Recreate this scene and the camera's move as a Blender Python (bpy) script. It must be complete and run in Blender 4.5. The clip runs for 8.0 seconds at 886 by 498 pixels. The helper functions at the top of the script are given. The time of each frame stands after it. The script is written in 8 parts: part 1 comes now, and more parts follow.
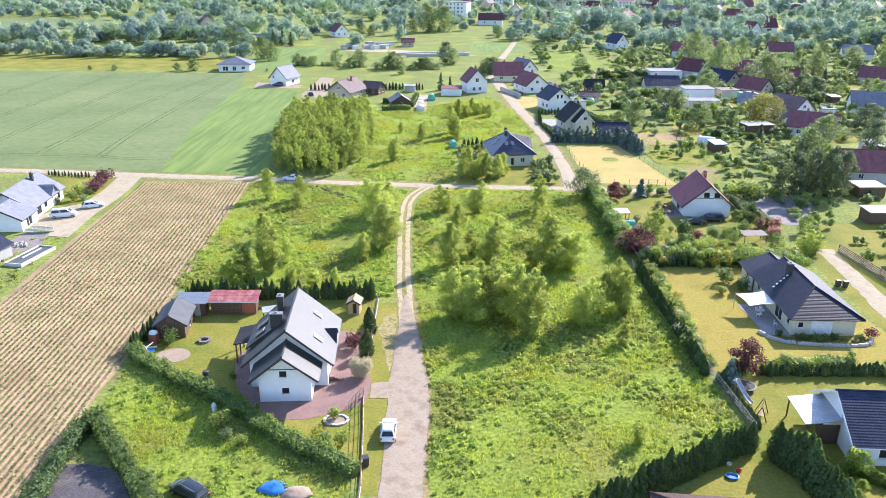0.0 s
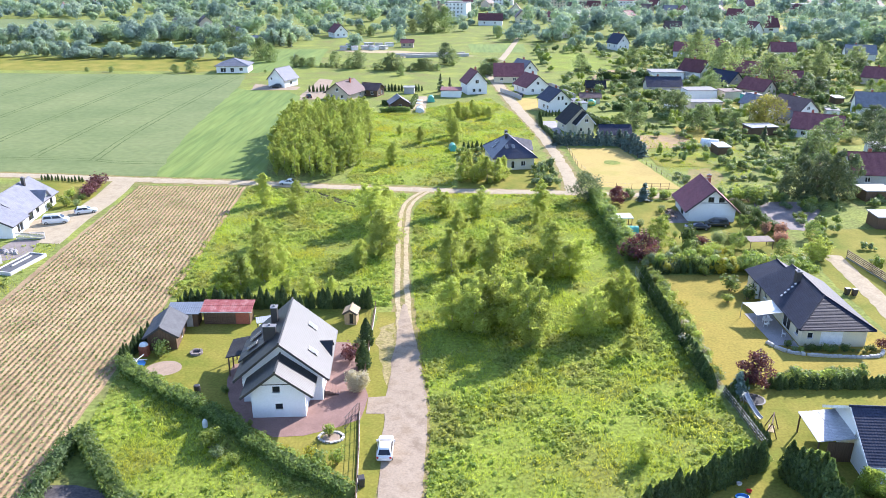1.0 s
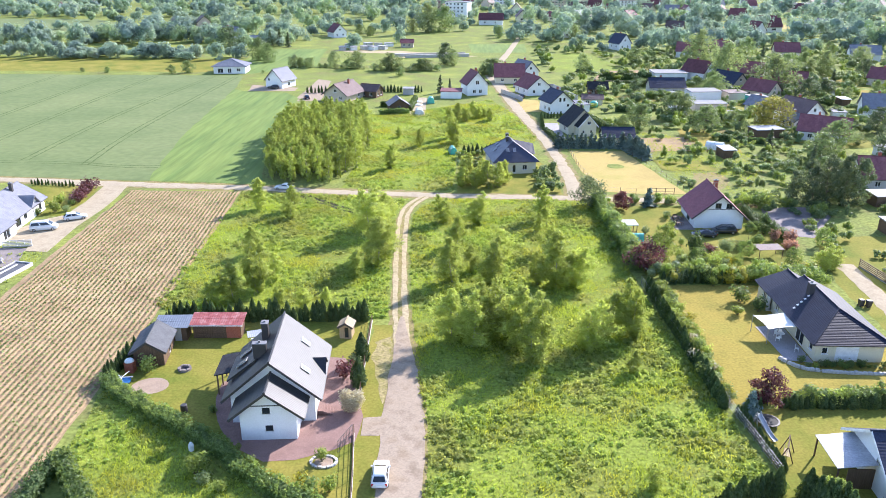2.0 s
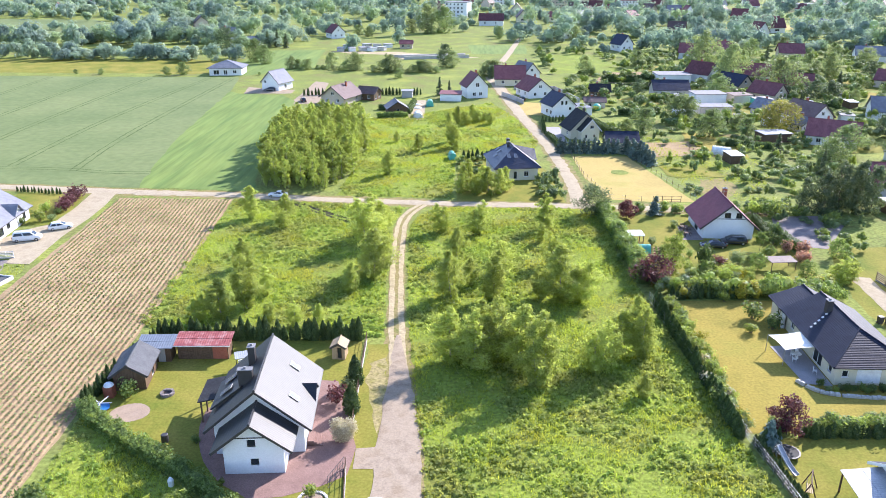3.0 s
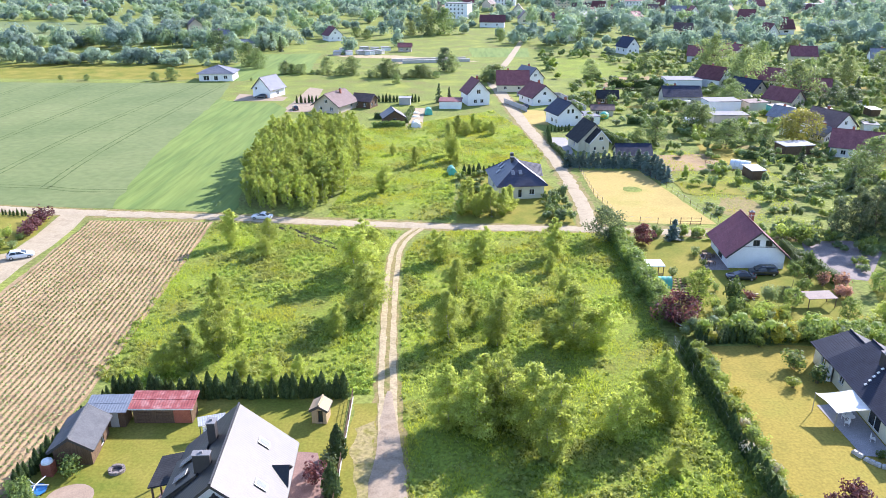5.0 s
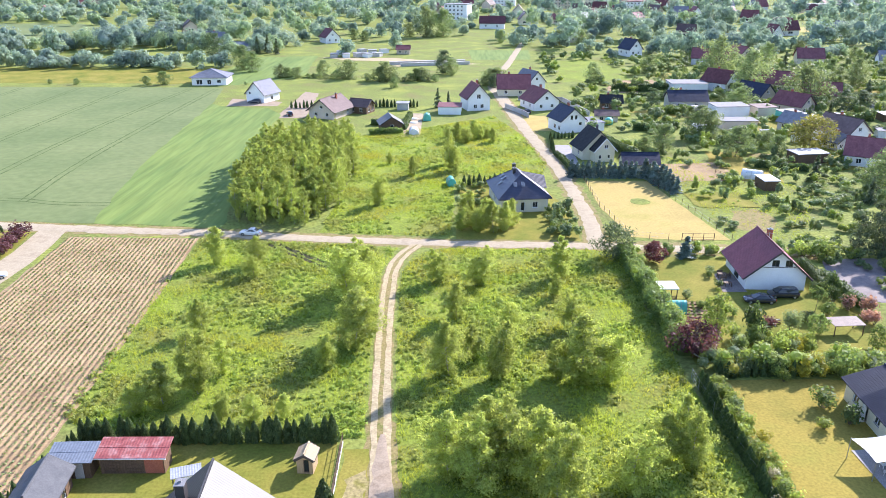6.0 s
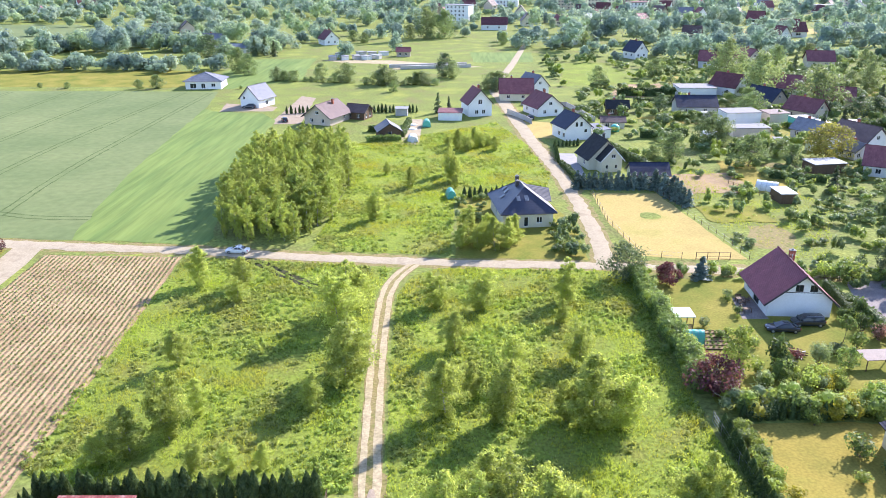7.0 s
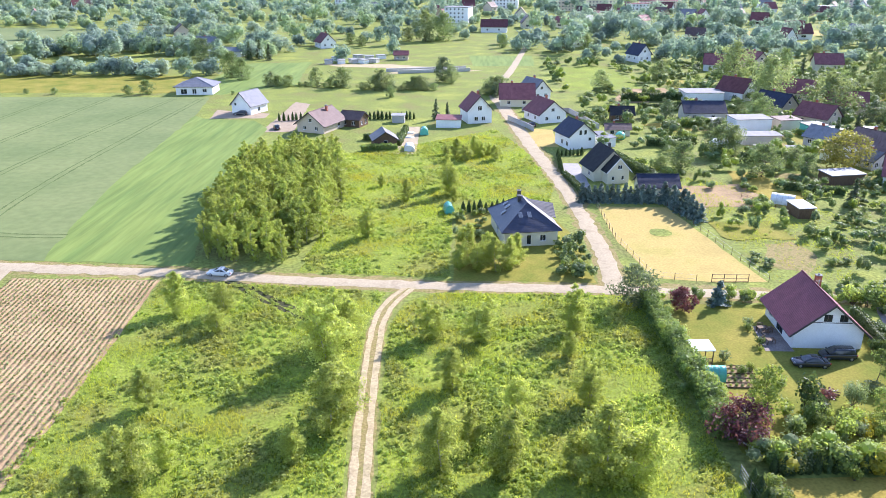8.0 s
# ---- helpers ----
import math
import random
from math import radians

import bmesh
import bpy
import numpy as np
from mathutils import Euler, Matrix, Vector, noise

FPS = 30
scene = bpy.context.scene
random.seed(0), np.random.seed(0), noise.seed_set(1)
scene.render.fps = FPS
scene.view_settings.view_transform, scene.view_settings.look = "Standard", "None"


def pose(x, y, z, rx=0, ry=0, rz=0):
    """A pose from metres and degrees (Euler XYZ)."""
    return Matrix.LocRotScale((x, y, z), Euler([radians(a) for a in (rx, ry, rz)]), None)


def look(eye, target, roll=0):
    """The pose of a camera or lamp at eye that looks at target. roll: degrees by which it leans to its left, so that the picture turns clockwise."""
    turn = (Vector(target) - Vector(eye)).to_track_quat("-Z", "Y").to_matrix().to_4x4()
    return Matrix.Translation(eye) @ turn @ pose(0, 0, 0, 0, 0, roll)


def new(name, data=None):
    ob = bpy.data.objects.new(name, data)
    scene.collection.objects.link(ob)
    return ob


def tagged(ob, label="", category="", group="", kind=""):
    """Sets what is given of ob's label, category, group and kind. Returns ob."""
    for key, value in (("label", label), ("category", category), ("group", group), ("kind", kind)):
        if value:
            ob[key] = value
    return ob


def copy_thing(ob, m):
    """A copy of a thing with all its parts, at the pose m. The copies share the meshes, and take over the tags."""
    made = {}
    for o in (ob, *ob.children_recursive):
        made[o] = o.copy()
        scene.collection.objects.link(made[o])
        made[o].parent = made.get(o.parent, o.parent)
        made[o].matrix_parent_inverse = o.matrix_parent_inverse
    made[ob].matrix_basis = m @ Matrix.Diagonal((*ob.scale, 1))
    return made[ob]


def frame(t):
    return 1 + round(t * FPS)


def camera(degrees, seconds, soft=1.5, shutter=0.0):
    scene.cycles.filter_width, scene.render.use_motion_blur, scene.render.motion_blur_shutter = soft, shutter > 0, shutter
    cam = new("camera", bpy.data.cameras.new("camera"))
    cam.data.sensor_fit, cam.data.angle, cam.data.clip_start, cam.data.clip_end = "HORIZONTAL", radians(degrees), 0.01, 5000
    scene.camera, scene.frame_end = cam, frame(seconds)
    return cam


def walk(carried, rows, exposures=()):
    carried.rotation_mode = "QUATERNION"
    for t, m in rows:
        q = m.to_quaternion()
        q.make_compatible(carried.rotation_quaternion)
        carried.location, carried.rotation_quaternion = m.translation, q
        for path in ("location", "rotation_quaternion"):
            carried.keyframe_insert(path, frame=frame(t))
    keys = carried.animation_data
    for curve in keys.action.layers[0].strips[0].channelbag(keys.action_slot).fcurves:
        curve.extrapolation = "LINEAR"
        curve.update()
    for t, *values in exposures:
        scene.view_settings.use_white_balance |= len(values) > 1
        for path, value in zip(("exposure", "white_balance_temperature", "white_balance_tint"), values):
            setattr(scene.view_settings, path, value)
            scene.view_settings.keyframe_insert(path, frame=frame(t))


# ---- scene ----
cam = camera(60.9, 8.0, 0.6)
PATH = [
    (0, (0.082, 1.504, 49.827), (0.033, 3.367, 49.101), 0.3),
    (0.5, (0.088, 2.806, 49.838), (0.039, 4.669, 49.112), 0.2),
    (1, (0.2, 4.692, 49.89), (0.15, 6.555, 49.164), 0.2),
    (1.5, (0.243, 6.754, 49.859), (0.192, 8.616, 49.132), 0.2),
    (3, (0.332, 15.065, 49.852), (0.281, 16.927, 49.124), 0.2),
    (3.5, (0.316, 18.275, 49.814), (0.265, 20.137, 49.086), 0.1),
    (4, (0.396, 21.979, 49.812), (0.343, 23.841, 49.085), 0.1),
    (4.5, (0.414, 25.615, 49.842), (0.36, 27.477, 49.114), 0.1),
    (6, (0.317, 38.153, 50.135), (0.264, 40.015, 49.407), 0.0),
    (6.5, (0.43, 42.557, 50.235), (0.375, 44.418, 49.507), 0.0),
    (7, (0.648, 47.375, 50.248), (0.59, 49.237, 49.52), -0.0),
    (7.5, (0.822, 52.24, 50.128), (0.763, 54.103, 49.403), -0.2),
    (8, (0.832, 57.136, 50.162), (0.774, 58.999, 49.437), -0.1),
]
walk(cam, [(t, look(eye, target, roll)) for t, eye, target, roll in PATH], [(0, 1.27, 5820, 20), (8, 1.3, 5840, 23)])

# ---------------- world, sun, exposure ----------------
SUN_AZ, SUN_EL = radians(41), radians(31)          # from +y towards +x, above the horizon
world = bpy.data.worlds.new("sky")
scene.world = world
world.use_nodes = True
wn = world.node_tree.nodes
sky = wn.new("ShaderNodeTexSky")
sky.sky_type, sky.sun_disc = "NISHITA", False
sky.sun_elevation, sky.sun_rotation = SUN_EL, SUN_AZ
sky.air_density, sky.dust_density = 1.0, 0.4
wn["Background"].inputs["Strength"].default_value = 0.15
world.node_tree.links.new(sky.outputs[0], wn["Background"].inputs["Color"])
sun = new("sun", bpy.data.lights.new("sun", "SUN"))
sun.data.energy, sun.data.angle, sun.data.color = 4.6, radians(0.6), (1.0, 0.93, 0.80)
sun_way = Vector((math.sin(SUN_AZ) * math.cos(SUN_EL), math.cos(SUN_AZ) * math.cos(SUN_EL), math.sin(SUN_EL)))
sun.matrix_world = look(sun_way * 300, (0, 0, 0))

# ---------------- geometry helpers ----------------
RNG = np.random.default_rng(7)


class Geo:
    """Collects corners and faces of one mesh."""

    def __init__(self):
        self.v, self.f = [], []

    def face(self, pts):
        n = len(self.v)
        self.v.extend(tuple(p) for p in pts)
        self.f.append(tuple(range(n, n + len(pts))))

    def box(self, x0, y0, z0, x1, y1, z1, m=None):
        c = [(x, y, z) for z in (z0, z1) for x, y in ((x0, y0), (x1, y0), (x1, y1), (x0, y1))]
        if m is not None:
            c = [m @ Vector(p) for p in c]
        n = len(self.v)
        self.v.extend(tuple(p) for p in c)
        for q in ((3, 2, 1, 0), (4, 5, 6, 7), (0, 1, 5, 4), (1, 2, 6, 5), (2, 3, 7, 6), (3, 0, 4, 7)):
            self.f.append(tuple(n + i for i in q))

    def rod(self, p, q, r0, r1=None, sides=6):
        p, q = Vector(p), Vector(q)
        r1 = r0 if r1 is None else r1
        d = (q - p).normalized()
        u = d.orthogonal().normalized()
        w = d.cross(u)
        n = len(self.v)
        for c, r in ((p, r0), (q, r1)):
            for i in range(sides):
                a = 2 * math.pi * i / sides
                self.v.append(tuple(c + r * (math.cos(a) * u + math.sin(a) * w)))
        for i in range(sides):
            j = (i + 1) % sides
            self.f.append((n + i, n + j, n + sides + j, n + sides + i))
        self.f.append(tuple(n + i for i in reversed(range(sides))))
        self.f.append(tuple(n + sides + i for i in range(sides)))

    def loft(self, rings, caps=True, closed=True):
        """Rings of equal length, joined one to the next."""
        k = len(rings[0])
        n = len(self.v)
        for r in rings:
            self.v.extend(tuple(p) for p in r)
        for i in range(len(rings) - 1):
            for j in range(k if closed else k - 1):
                a, b = n + i * k + j, n + i * k + (j + 1) % k
                self.f.append((a, b, b + k, a + k))
        if caps and closed:
            self.f.append(tuple(n + j for j in reversed(range(k))))
            self.f.append(tuple(n + (len(rings) - 1) * k + j for j in range(k)))

    def mesh(self, name):
        me = bpy.data.meshes.new(name)
        me.from_pydata(self.v, [], self.f)
        me.update()
        return me


def part(name, geo, material, parent=None, label="", smooth=False, kind=""):
    """Links a Geo (or a mesh) as one mesh object under a thing or a part."""
    me = geo.mesh(name) if isinstance(geo, Geo) else geo
    if material is not None and not me.materials:
        me.materials.append(material)
    if smooth:
        me.polygons.foreach_set("use_smooth", [True] * len(me.polygons))
    ob = new(name, me)
    if parent is not None:
        ob.parent = parent
    return tagged(ob, label=label, kind=kind)


def thing(name, label, category, m=None, group="", kind=""):
    ob = new(name)
    ob.empty_display_size = 0.3
    if m is not None:
        ob.matrix_basis = m
    return tagged(ob, label, category, group, kind)


def quads_mesh(name, corners):
    """A mesh of loose quads; corners: array n x 4 x 3."""
    n = len(corners)
    me = bpy.data.meshes.new(name)
    me.vertices.add(n * 4)
    me.vertices.foreach_set("co", np.ascontiguousarray(corners, dtype=np.float32).ravel())
    me.loops.add(n * 4)
    me.loops.foreach_set("vertex_index", np.arange(n * 4, dtype=np.int32))
    me.polygons.add(n)
    me.polygons.foreach_set("loop_start", np.arange(0, n * 4, 4, dtype=np.int32))
    me.update(calc_edges=True)
    me.validate()
    return me


def leaf_quads(pos, size, rng, lift=0.0, long=1.5, out=None, loose=0.5):
    """Small leafy quads at the places pos, turned at random, or facing outwards along out. lift: how much they lie flat."""
    n = len(pos)
    nrm = rng.normal(size=(n, 3))
    if out is not None:
        nrm = nrm * loose + out / np.maximum(1e-6, np.linalg.norm(out, axis=1))[:, None]
    nrm[:, 2] += lift
    nrm /= np.linalg.norm(nrm, axis=1)[:, None]
    a = np.cross(nrm, rng.normal(size=(n, 3)))
    a /= np.linalg.norm(a, axis=1)[:, None]
    b = np.cross(nrm, a)
    s = (size * rng.uniform(0.55, 1.3, n))[:, None] if np.isscalar(size) else (size * rng.uniform(0.6, 1.3, n))[:, None]
    a, b = a * s * long * 0.5, b * s * 0.5
    bend = nrm * s * 0.12
    return np.stack([pos - a, pos - b * 0.9 + bend, pos + a, pos + b * 0.9 + bend], axis=1)


# ---------------- materials ----------------
def nodes_of(m):
    m.use_nodes = True
    nt = m.node_tree
    return nt, nt.nodes, nt.links, nt.nodes["Principled BSDF"]


def surface(name, colours, scale=1.0, rough=0.8, metal=0.0, fine=12.0, fine_mix=0.35, bump=0.3, bump_dist=0.02,
            spec=0.4, island=0.0, stretch=None, rot=0.0, per_object=0.0, wave=None, coat=0.0):
    """Colours blended by broad noise, broken up by fine noise, with matching relief."""
    m = bpy.data.materials.new(name)
    nt, N, L, P = nodes_of(m)
    tc = N.new("ShaderNodeTexCoord")
    mp = N.new("ShaderNodeMapping")
    mp.inputs["Scale"].default_value = stretch or (1, 1, 1)
    mp.inputs["Rotation"].default_value = (0, 0, rot)
    L.new(tc.outputs["Object"], mp.inputs["Vector"])
    big, small = N.new("ShaderNodeTexNoise"), N.new("ShaderNodeTexNoise")
    big.inputs["Scale"].default_value, big.inputs["Detail"].default_value, big.inputs["Roughness"].default_value = scale, 5, 0.6
    small.inputs["Scale"].default_value, small.inputs["Detail"].default_value = fine, 4
    for n in (big, small):
        L.new(mp.outputs[0], n.inputs["Vector"])
    ramp = N.new("ShaderNodeValToRGB")
    e = ramp.color_ramp.elements
    k = len(colours)
    for i, c in enumerate(colours):
        at = 0.5 if k == 1 else 0.32 + 0.36 * i / (k - 1)
        el = e[i] if i < 2 else e.new(at)
        el.position, el.color = at, (*c, 1)
    if k == 1:
        e.remove(e[1])
    L.new(big.outputs["Fac"], ramp.inputs["Fac"])
    dark = N.new("ShaderNodeMapRange")
    dark.inputs["To Min"].default_value, dark.inputs["To Max"].default_value = 1 - fine_mix, 1 + fine_mix
    dark.inputs["From Min"].default_value, dark.inputs["From Max"].default_value = 0.3, 0.7
    L.new(small.outputs["Fac"], dark.inputs["Value"])
    mul = N.new("ShaderNodeMix")
    mul.data_type, mul.blend_type = "RGBA", "MULTIPLY"
    mul.inputs[0].default_value = 1
    L.new(ramp.outputs[0], mul.inputs[6])
    L.new(dark.outputs[0], mul.inputs[7])
    out = mul.outputs[2]
    for amount, node, sock in ((island, "ShaderNodeNewGeometry", "Random Per Island"), (per_object, "ShaderNodeObjectInfo", "Random")):
        if amount:
            g, r = N.new(node), N.new("ShaderNodeMapRange")
            r.inputs["To Min"].default_value, r.inputs["To Max"].default_value = 1 - amount, 1 + amount
            L.new(g.outputs[sock], r.inputs["Value"])
            mm = N.new("ShaderNodeMix")
            mm.data_type, mm.blend_type = "RGBA", "MULTIPLY"
            mm.inputs[0].default_value = 1
            L.new(out, mm.inputs[6])
            L.new(r.outputs[0], mm.inputs[7])
            out = mm.outputs[2]
    L.new(out, P.inputs["Base Color"])
    P.inputs["Roughness"].default_value, P.inputs["Metallic"].default_value = rough, metal
    P.inputs["Specular IOR Level"].default_value = spec
    if coat:                                        # glazed or lacquered finish
        P.inputs["Coat Weight"].default_value, P.inputs["Coat Roughness"].default_value, P.inputs["Coat IOR"].default_value = coat, rough, 1.8
    if bump:
        b = N.new("ShaderNodeBump")
        b.inputs["Strength"].default_value, b.inputs["Distance"].default_value = bump, bump_dist
        L.new(small.outputs["Fac"], b.inputs["Height"])
        if wave:                                    # tile columns or metal ribs: (axis, scale, depth)
            w = N.new("ShaderNodeTexWave")
            w.bands_direction, w.wave_profile = wave[0], "SIN"
            w.inputs["Scale"].default_value = wave[1]
            L.new(tc.outputs["Object"], w.inputs["Vector"])
            b2 = N.new("ShaderNodeBump")
            b2.inputs["Strength"].default_value, b2.inputs["Distance"].default_value = 0.5, wave[2]
            L.new(w.outputs["Fac"], b2.inputs["Height"])
            L.new(b.outputs[0], b2.inputs["Normal"])
            b = b2
        L.new(b.outputs[0], P.inputs["Normal"])
    return m


def leaves(name, dark, light, through_amount=0.35, per_object=0.25, rough=0.55, drifts=None, gloss=0.3, sap=(1.6, 1.5, 0.9)):
    """Foliage: every leaf its own shade, light passing through."""
    m = bpy.data.materials.new(name)
    nt, N, L, P = nodes_of(m)
    geo, info = N.new("ShaderNodeNewGeometry"), N.new("ShaderNodeObjectInfo")
    ramp = N.new("ShaderNodeValToRGB")
    ramp.color_ramp.elements[0].color, ramp.color_ramp.elements[1].color = (*dark, 1), (*light, 1)
    L.new(geo.outputs["Random Per Island"], ramp.inputs["Fac"])
    r = N.new("ShaderNodeMapRange")
    r.inputs["To Min"].default_value, r.inputs["To Max"].default_value = 1 - per_object, 1 + per_object
    L.new(info.outputs["Random"], r.inputs["Value"])
    mul = N.new("ShaderNodeMix")
    mul.data_type, mul.blend_type = "RGBA", "MULTIPLY"
    mul.inputs[0].default_value = 1
    L.new(ramp.outputs[0], mul.inputs[6])
    L.new(r.outputs[0], mul.inputs[7])
    if drifts:                                      # broad drifts of another tint across the plot
        tc, nz, rr, tint = N.new("ShaderNodeTexCoord"), N.new("ShaderNodeTexNoise"), N.new("ShaderNodeValToRGB"), N.new("ShaderNodeMix")
        nz.inputs["Scale"].default_value, nz.inputs["Detail"].default_value = 0.11, 4
        L.new(tc.outputs["Object"], nz.inputs["Vector"])
        rr.color_ramp.elements[0].position, rr.color_ramp.elements[1].position = 0.38, 0.62
        rr.color_ramp.elements[0].color, rr.color_ramp.elements[1].color = (*drifts[0], 1), (*drifts[1], 1)
        L.new(nz.outputs["Fac"], rr.inputs["Fac"])
        tint.data_type, tint.blend_type = "RGBA", "MULTIPLY"
        tint.inputs[0].default_value = 1
        L.new(mul.outputs[2], tint.inputs[6])
        L.new(rr.outputs[0], tint.inputs[7])
        mul = tint
    L.new(mul.outputs[2], P.inputs["Base Color"])
    P.inputs["Roughness"].default_value, P.inputs["Specular IOR Level"].default_value = rough, gloss
    tr, mix = N.new("ShaderNodeBsdfTranslucent"), N.new("ShaderNodeMixShader")
    gain = N.new("ShaderNodeMix")
    gain.data_type, gain.blend_type = "RGBA", "MULTIPLY"
    gain.inputs[0].default_value = 1
    gain.inputs[7].default_value = (*sap, 1)
    L.new(mul.outputs[2], gain.inputs[6])
    L.new(gain.outputs[2], tr.inputs["Color"])
    mix.inputs[0].default_value = through_amount
    L.new(P.outputs[0], mix.inputs[1])
    L.new(tr.outputs[0], mix.inputs[2])
    L.new(mix.outputs[0], N["Material Output"].inputs["Surface"])
    return m


def plain(name, colour, rough=0.5, metal=0.0, spec=0.5, vary=0.12):
    return surface(name, [tuple(c * (1 - vary) for c in colour), tuple(c * (1 + vary) for c in colour)], 1.5, rough, metal, 25, 0.08, 0.1, 0.004, spec)


M_MEADOW = surface("meadow_ground", [(0.189, 0.183, 0.0626), (0.178, 0.213, 0.0518), (0.259, 0.282, 0.0605)], 0.09, 0.95, fine=1.6, fine_mix=0.35, bump=0.6, bump_dist=0.15, spec=0.1)
M_LUSH = surface("lush_meadow_ground", [(0.188, 0.2, 0.042), (0.182, 0.232, 0.036), (0.24, 0.286, 0.042)], 0.11, 0.95, fine=2.2, fine_mix=0.4, bump=0.6, bump_dist=0.15, spec=0.1)
M_LAWN = surface("lawn_grass", [(0.137, 0.165, 0.024), (0.21, 0.2, 0.036), (0.273, 0.235, 0.052)], 0.12, 0.95, fine=3.0, fine_mix=0.18, bump=0.4, bump_dist=0.03, spec=0.1)
M_OCHRELAWN = surface("sun_dried_lawn", [(0.221, 0.191, 0.039), (0.304, 0.24, 0.0507), (0.263, 0.235, 0.0468)], 0.1, 0.95, fine=3.0, fine_mix=0.18, bump=0.4, bump_dist=0.03, spec=0.1)
M_DRYLAWN = surface("dry_lawn", [(0.36, 0.274, 0.0935), (0.42, 0.323, 0.111), (0.34, 0.294, 0.085)], 0.12, 0.95, fine=2.5, fine_mix=0.15, bump=0.3, bump_dist=0.03, spec=0.1)
M_WHEAT = surface("wheat_crop", [(0.128, 0.168, 0.062), (0.155, 0.192, 0.073), (0.182, 0.214, 0.084)], 0.03, 0.9, fine=0.5, fine_mix=0.10, bump=0.4, bump_dist=0.1, spec=0.15)
M_TRAMLINE = surface("pressed_wheat", [(0.085, 0.118, 0.042), (0.115, 0.152, 0.055)], 0.2, 0.95, fine=1.5, fine_mix=0.3, spec=0.1)
M_GRASSCROP = surface("grass_crop", [(0.118, 0.18, 0.046), (0.195, 0.255, 0.063)], 0.25, 0.9, fine=0.8, fine_mix=0.15, bump=0.4, bump_dist=0.1, spec=0.15, stretch=(1.0, 0.08, 1), rot=radians(-3))
M_SOIL = surface("field_soil", [(0.247, 0.171, 0.0957), (0.313, 0.225, 0.127), (0.365, 0.259, 0.147)], 0.15, 0.95, fine=2.5, fine_mix=0.2, bump=0.5, bump_dist=0.06, spec=0.1)
M_ROAD = surface("dusty_road", [(0.32, 0.262, 0.176), (0.405, 0.339, 0.235), (0.345, 0.286, 0.189)], 0.35, 0.95, fine=3, fine_mix=0.12, bump=0.4, bump_dist=0.04, spec=0.1)
M_TRACK = surface("sandy_track", [(0.33, 0.262, 0.156), (0.44, 0.359, 0.221), (0.3, 0.252, 0.139)], 0.5, 0.95, fine=3, fine_mix=0.2, bump=0.5, bump_dist=0.06, spec=0.1)
M_GRAVEL = surface("gravel_lane", [(0.25, 0.194, 0.138), (0.35, 0.28, 0.205), (0.285, 0.22, 0.152)], 0.4, 0.95, fine=5, fine_mix=0.13, bump=0.4, bump_dist=0.03, spec=0.1)
M_VERGE = surface("trodden_verge", [(0.179, 0.17, 0.048), (0.273, 0.215, 0.096), (0.137, 0.16, 0.036)], 0.6, 0.95, fine=3, fine_mix=0.25, bump=0.5, bump_dist=0.06, spec=0.1)
M_SANDVERGE = surface("sandy_grass", [(0.2, 0.185, 0.05), (0.33, 0.27, 0.13), (0.22, 0.2, 0.055)], 0.45, 0.95, fine=2.5, fine_mix=0.3, bump=0.4, bump_dist=0.03, spec=0.1)
# Dark rut tone: the shade inside deep ruts is put into the colour.
M_RUTDARK = surface("shaded_rut", [(0.045, 0.05, 0.022), (0.085, 0.08, 0.04)], 0.6, 0.95, fine=3, fine_mix=0.25, spec=0.1)
M_PAVER = surface("red_pavers", [(0.215, 0.128, 0.105), (0.275, 0.17, 0.142)], 0.6, 0.85, fine=9, fine_mix=0.2, bump=0.3, bump_dist=0.01)
M_GREYPAVER = surface("grey_pavers", [(0.26, 0.25, 0.25), (0.33, 0.31, 0.31)], 0.6, 0.85, fine=9, fine_mix=0.2, bump=0.3, bump_dist=0.01)
# Paving tone lowered: the dappled shade on yard and patio is in the colour.
M_YARD = surface("worn_shaded_paving", [(0.19, 0.16, 0.15), (0.26, 0.22, 0.20)], 0.4, 0.9, fine=5, fine_mix=0.25, bump=0.3, bump_dist=0.01)
M_PALEROOF = surface("pale_roof_sheet", [(0.22, 0.22, 0.225), (0.3, 0.3, 0.3)], 0.5, 0.7, fine=5, fine_mix=0.15, per_object=0.3)
M_SAND = surface("sandy_ring", [(0.29, 0.215, 0.155), (0.36, 0.27, 0.2)], 0.8, 0.95, fine=8, fine_mix=0.15)
M_DARKYARD = surface("dark_yard_ground", [(0.045, 0.04, 0.045), (0.085, 0.075, 0.075), (0.13, 0.11, 0.1)], 0.5, 0.7, fine=4, fine_mix=0.3, bump=0.4, bump_dist=0.03)
M_DARKFELT = surface("dark_roofing_felt", [(0.075, 0.078, 0.085), (0.105, 0.108, 0.115)], 0.9, 0.8, fine=6, fine_mix=0.12)
M_STONE = surface("pale_stone", [(0.40, 0.38, 0.35), (0.52, 0.50, 0.46)], 1.2, 0.9, fine=9, fine_mix=0.2, island=0.2)
M_WHITE = surface("white_render", [(0.74, 0.74, 0.72), (0.80, 0.80, 0.79)], 0.4, 0.9, fine=8, fine_mix=0.05, bump=0.15, bump_dist=0.005)
M_CREAM = surface("cream_render", [(0.62, 0.57, 0.42), (0.68, 0.63, 0.47)], 0.4, 0.9, fine=8, fine_mix=0.06, bump=0.15, bump_dist=0.005)
M_GREYWALL = surface("grey_render", [(0.42, 0.41, 0.40), (0.50, 0.49, 0.47)], 0.4, 0.9, fine=8, fine_mix=0.08, bump=0.15, bump_dist=0.005, per_object=0.2)
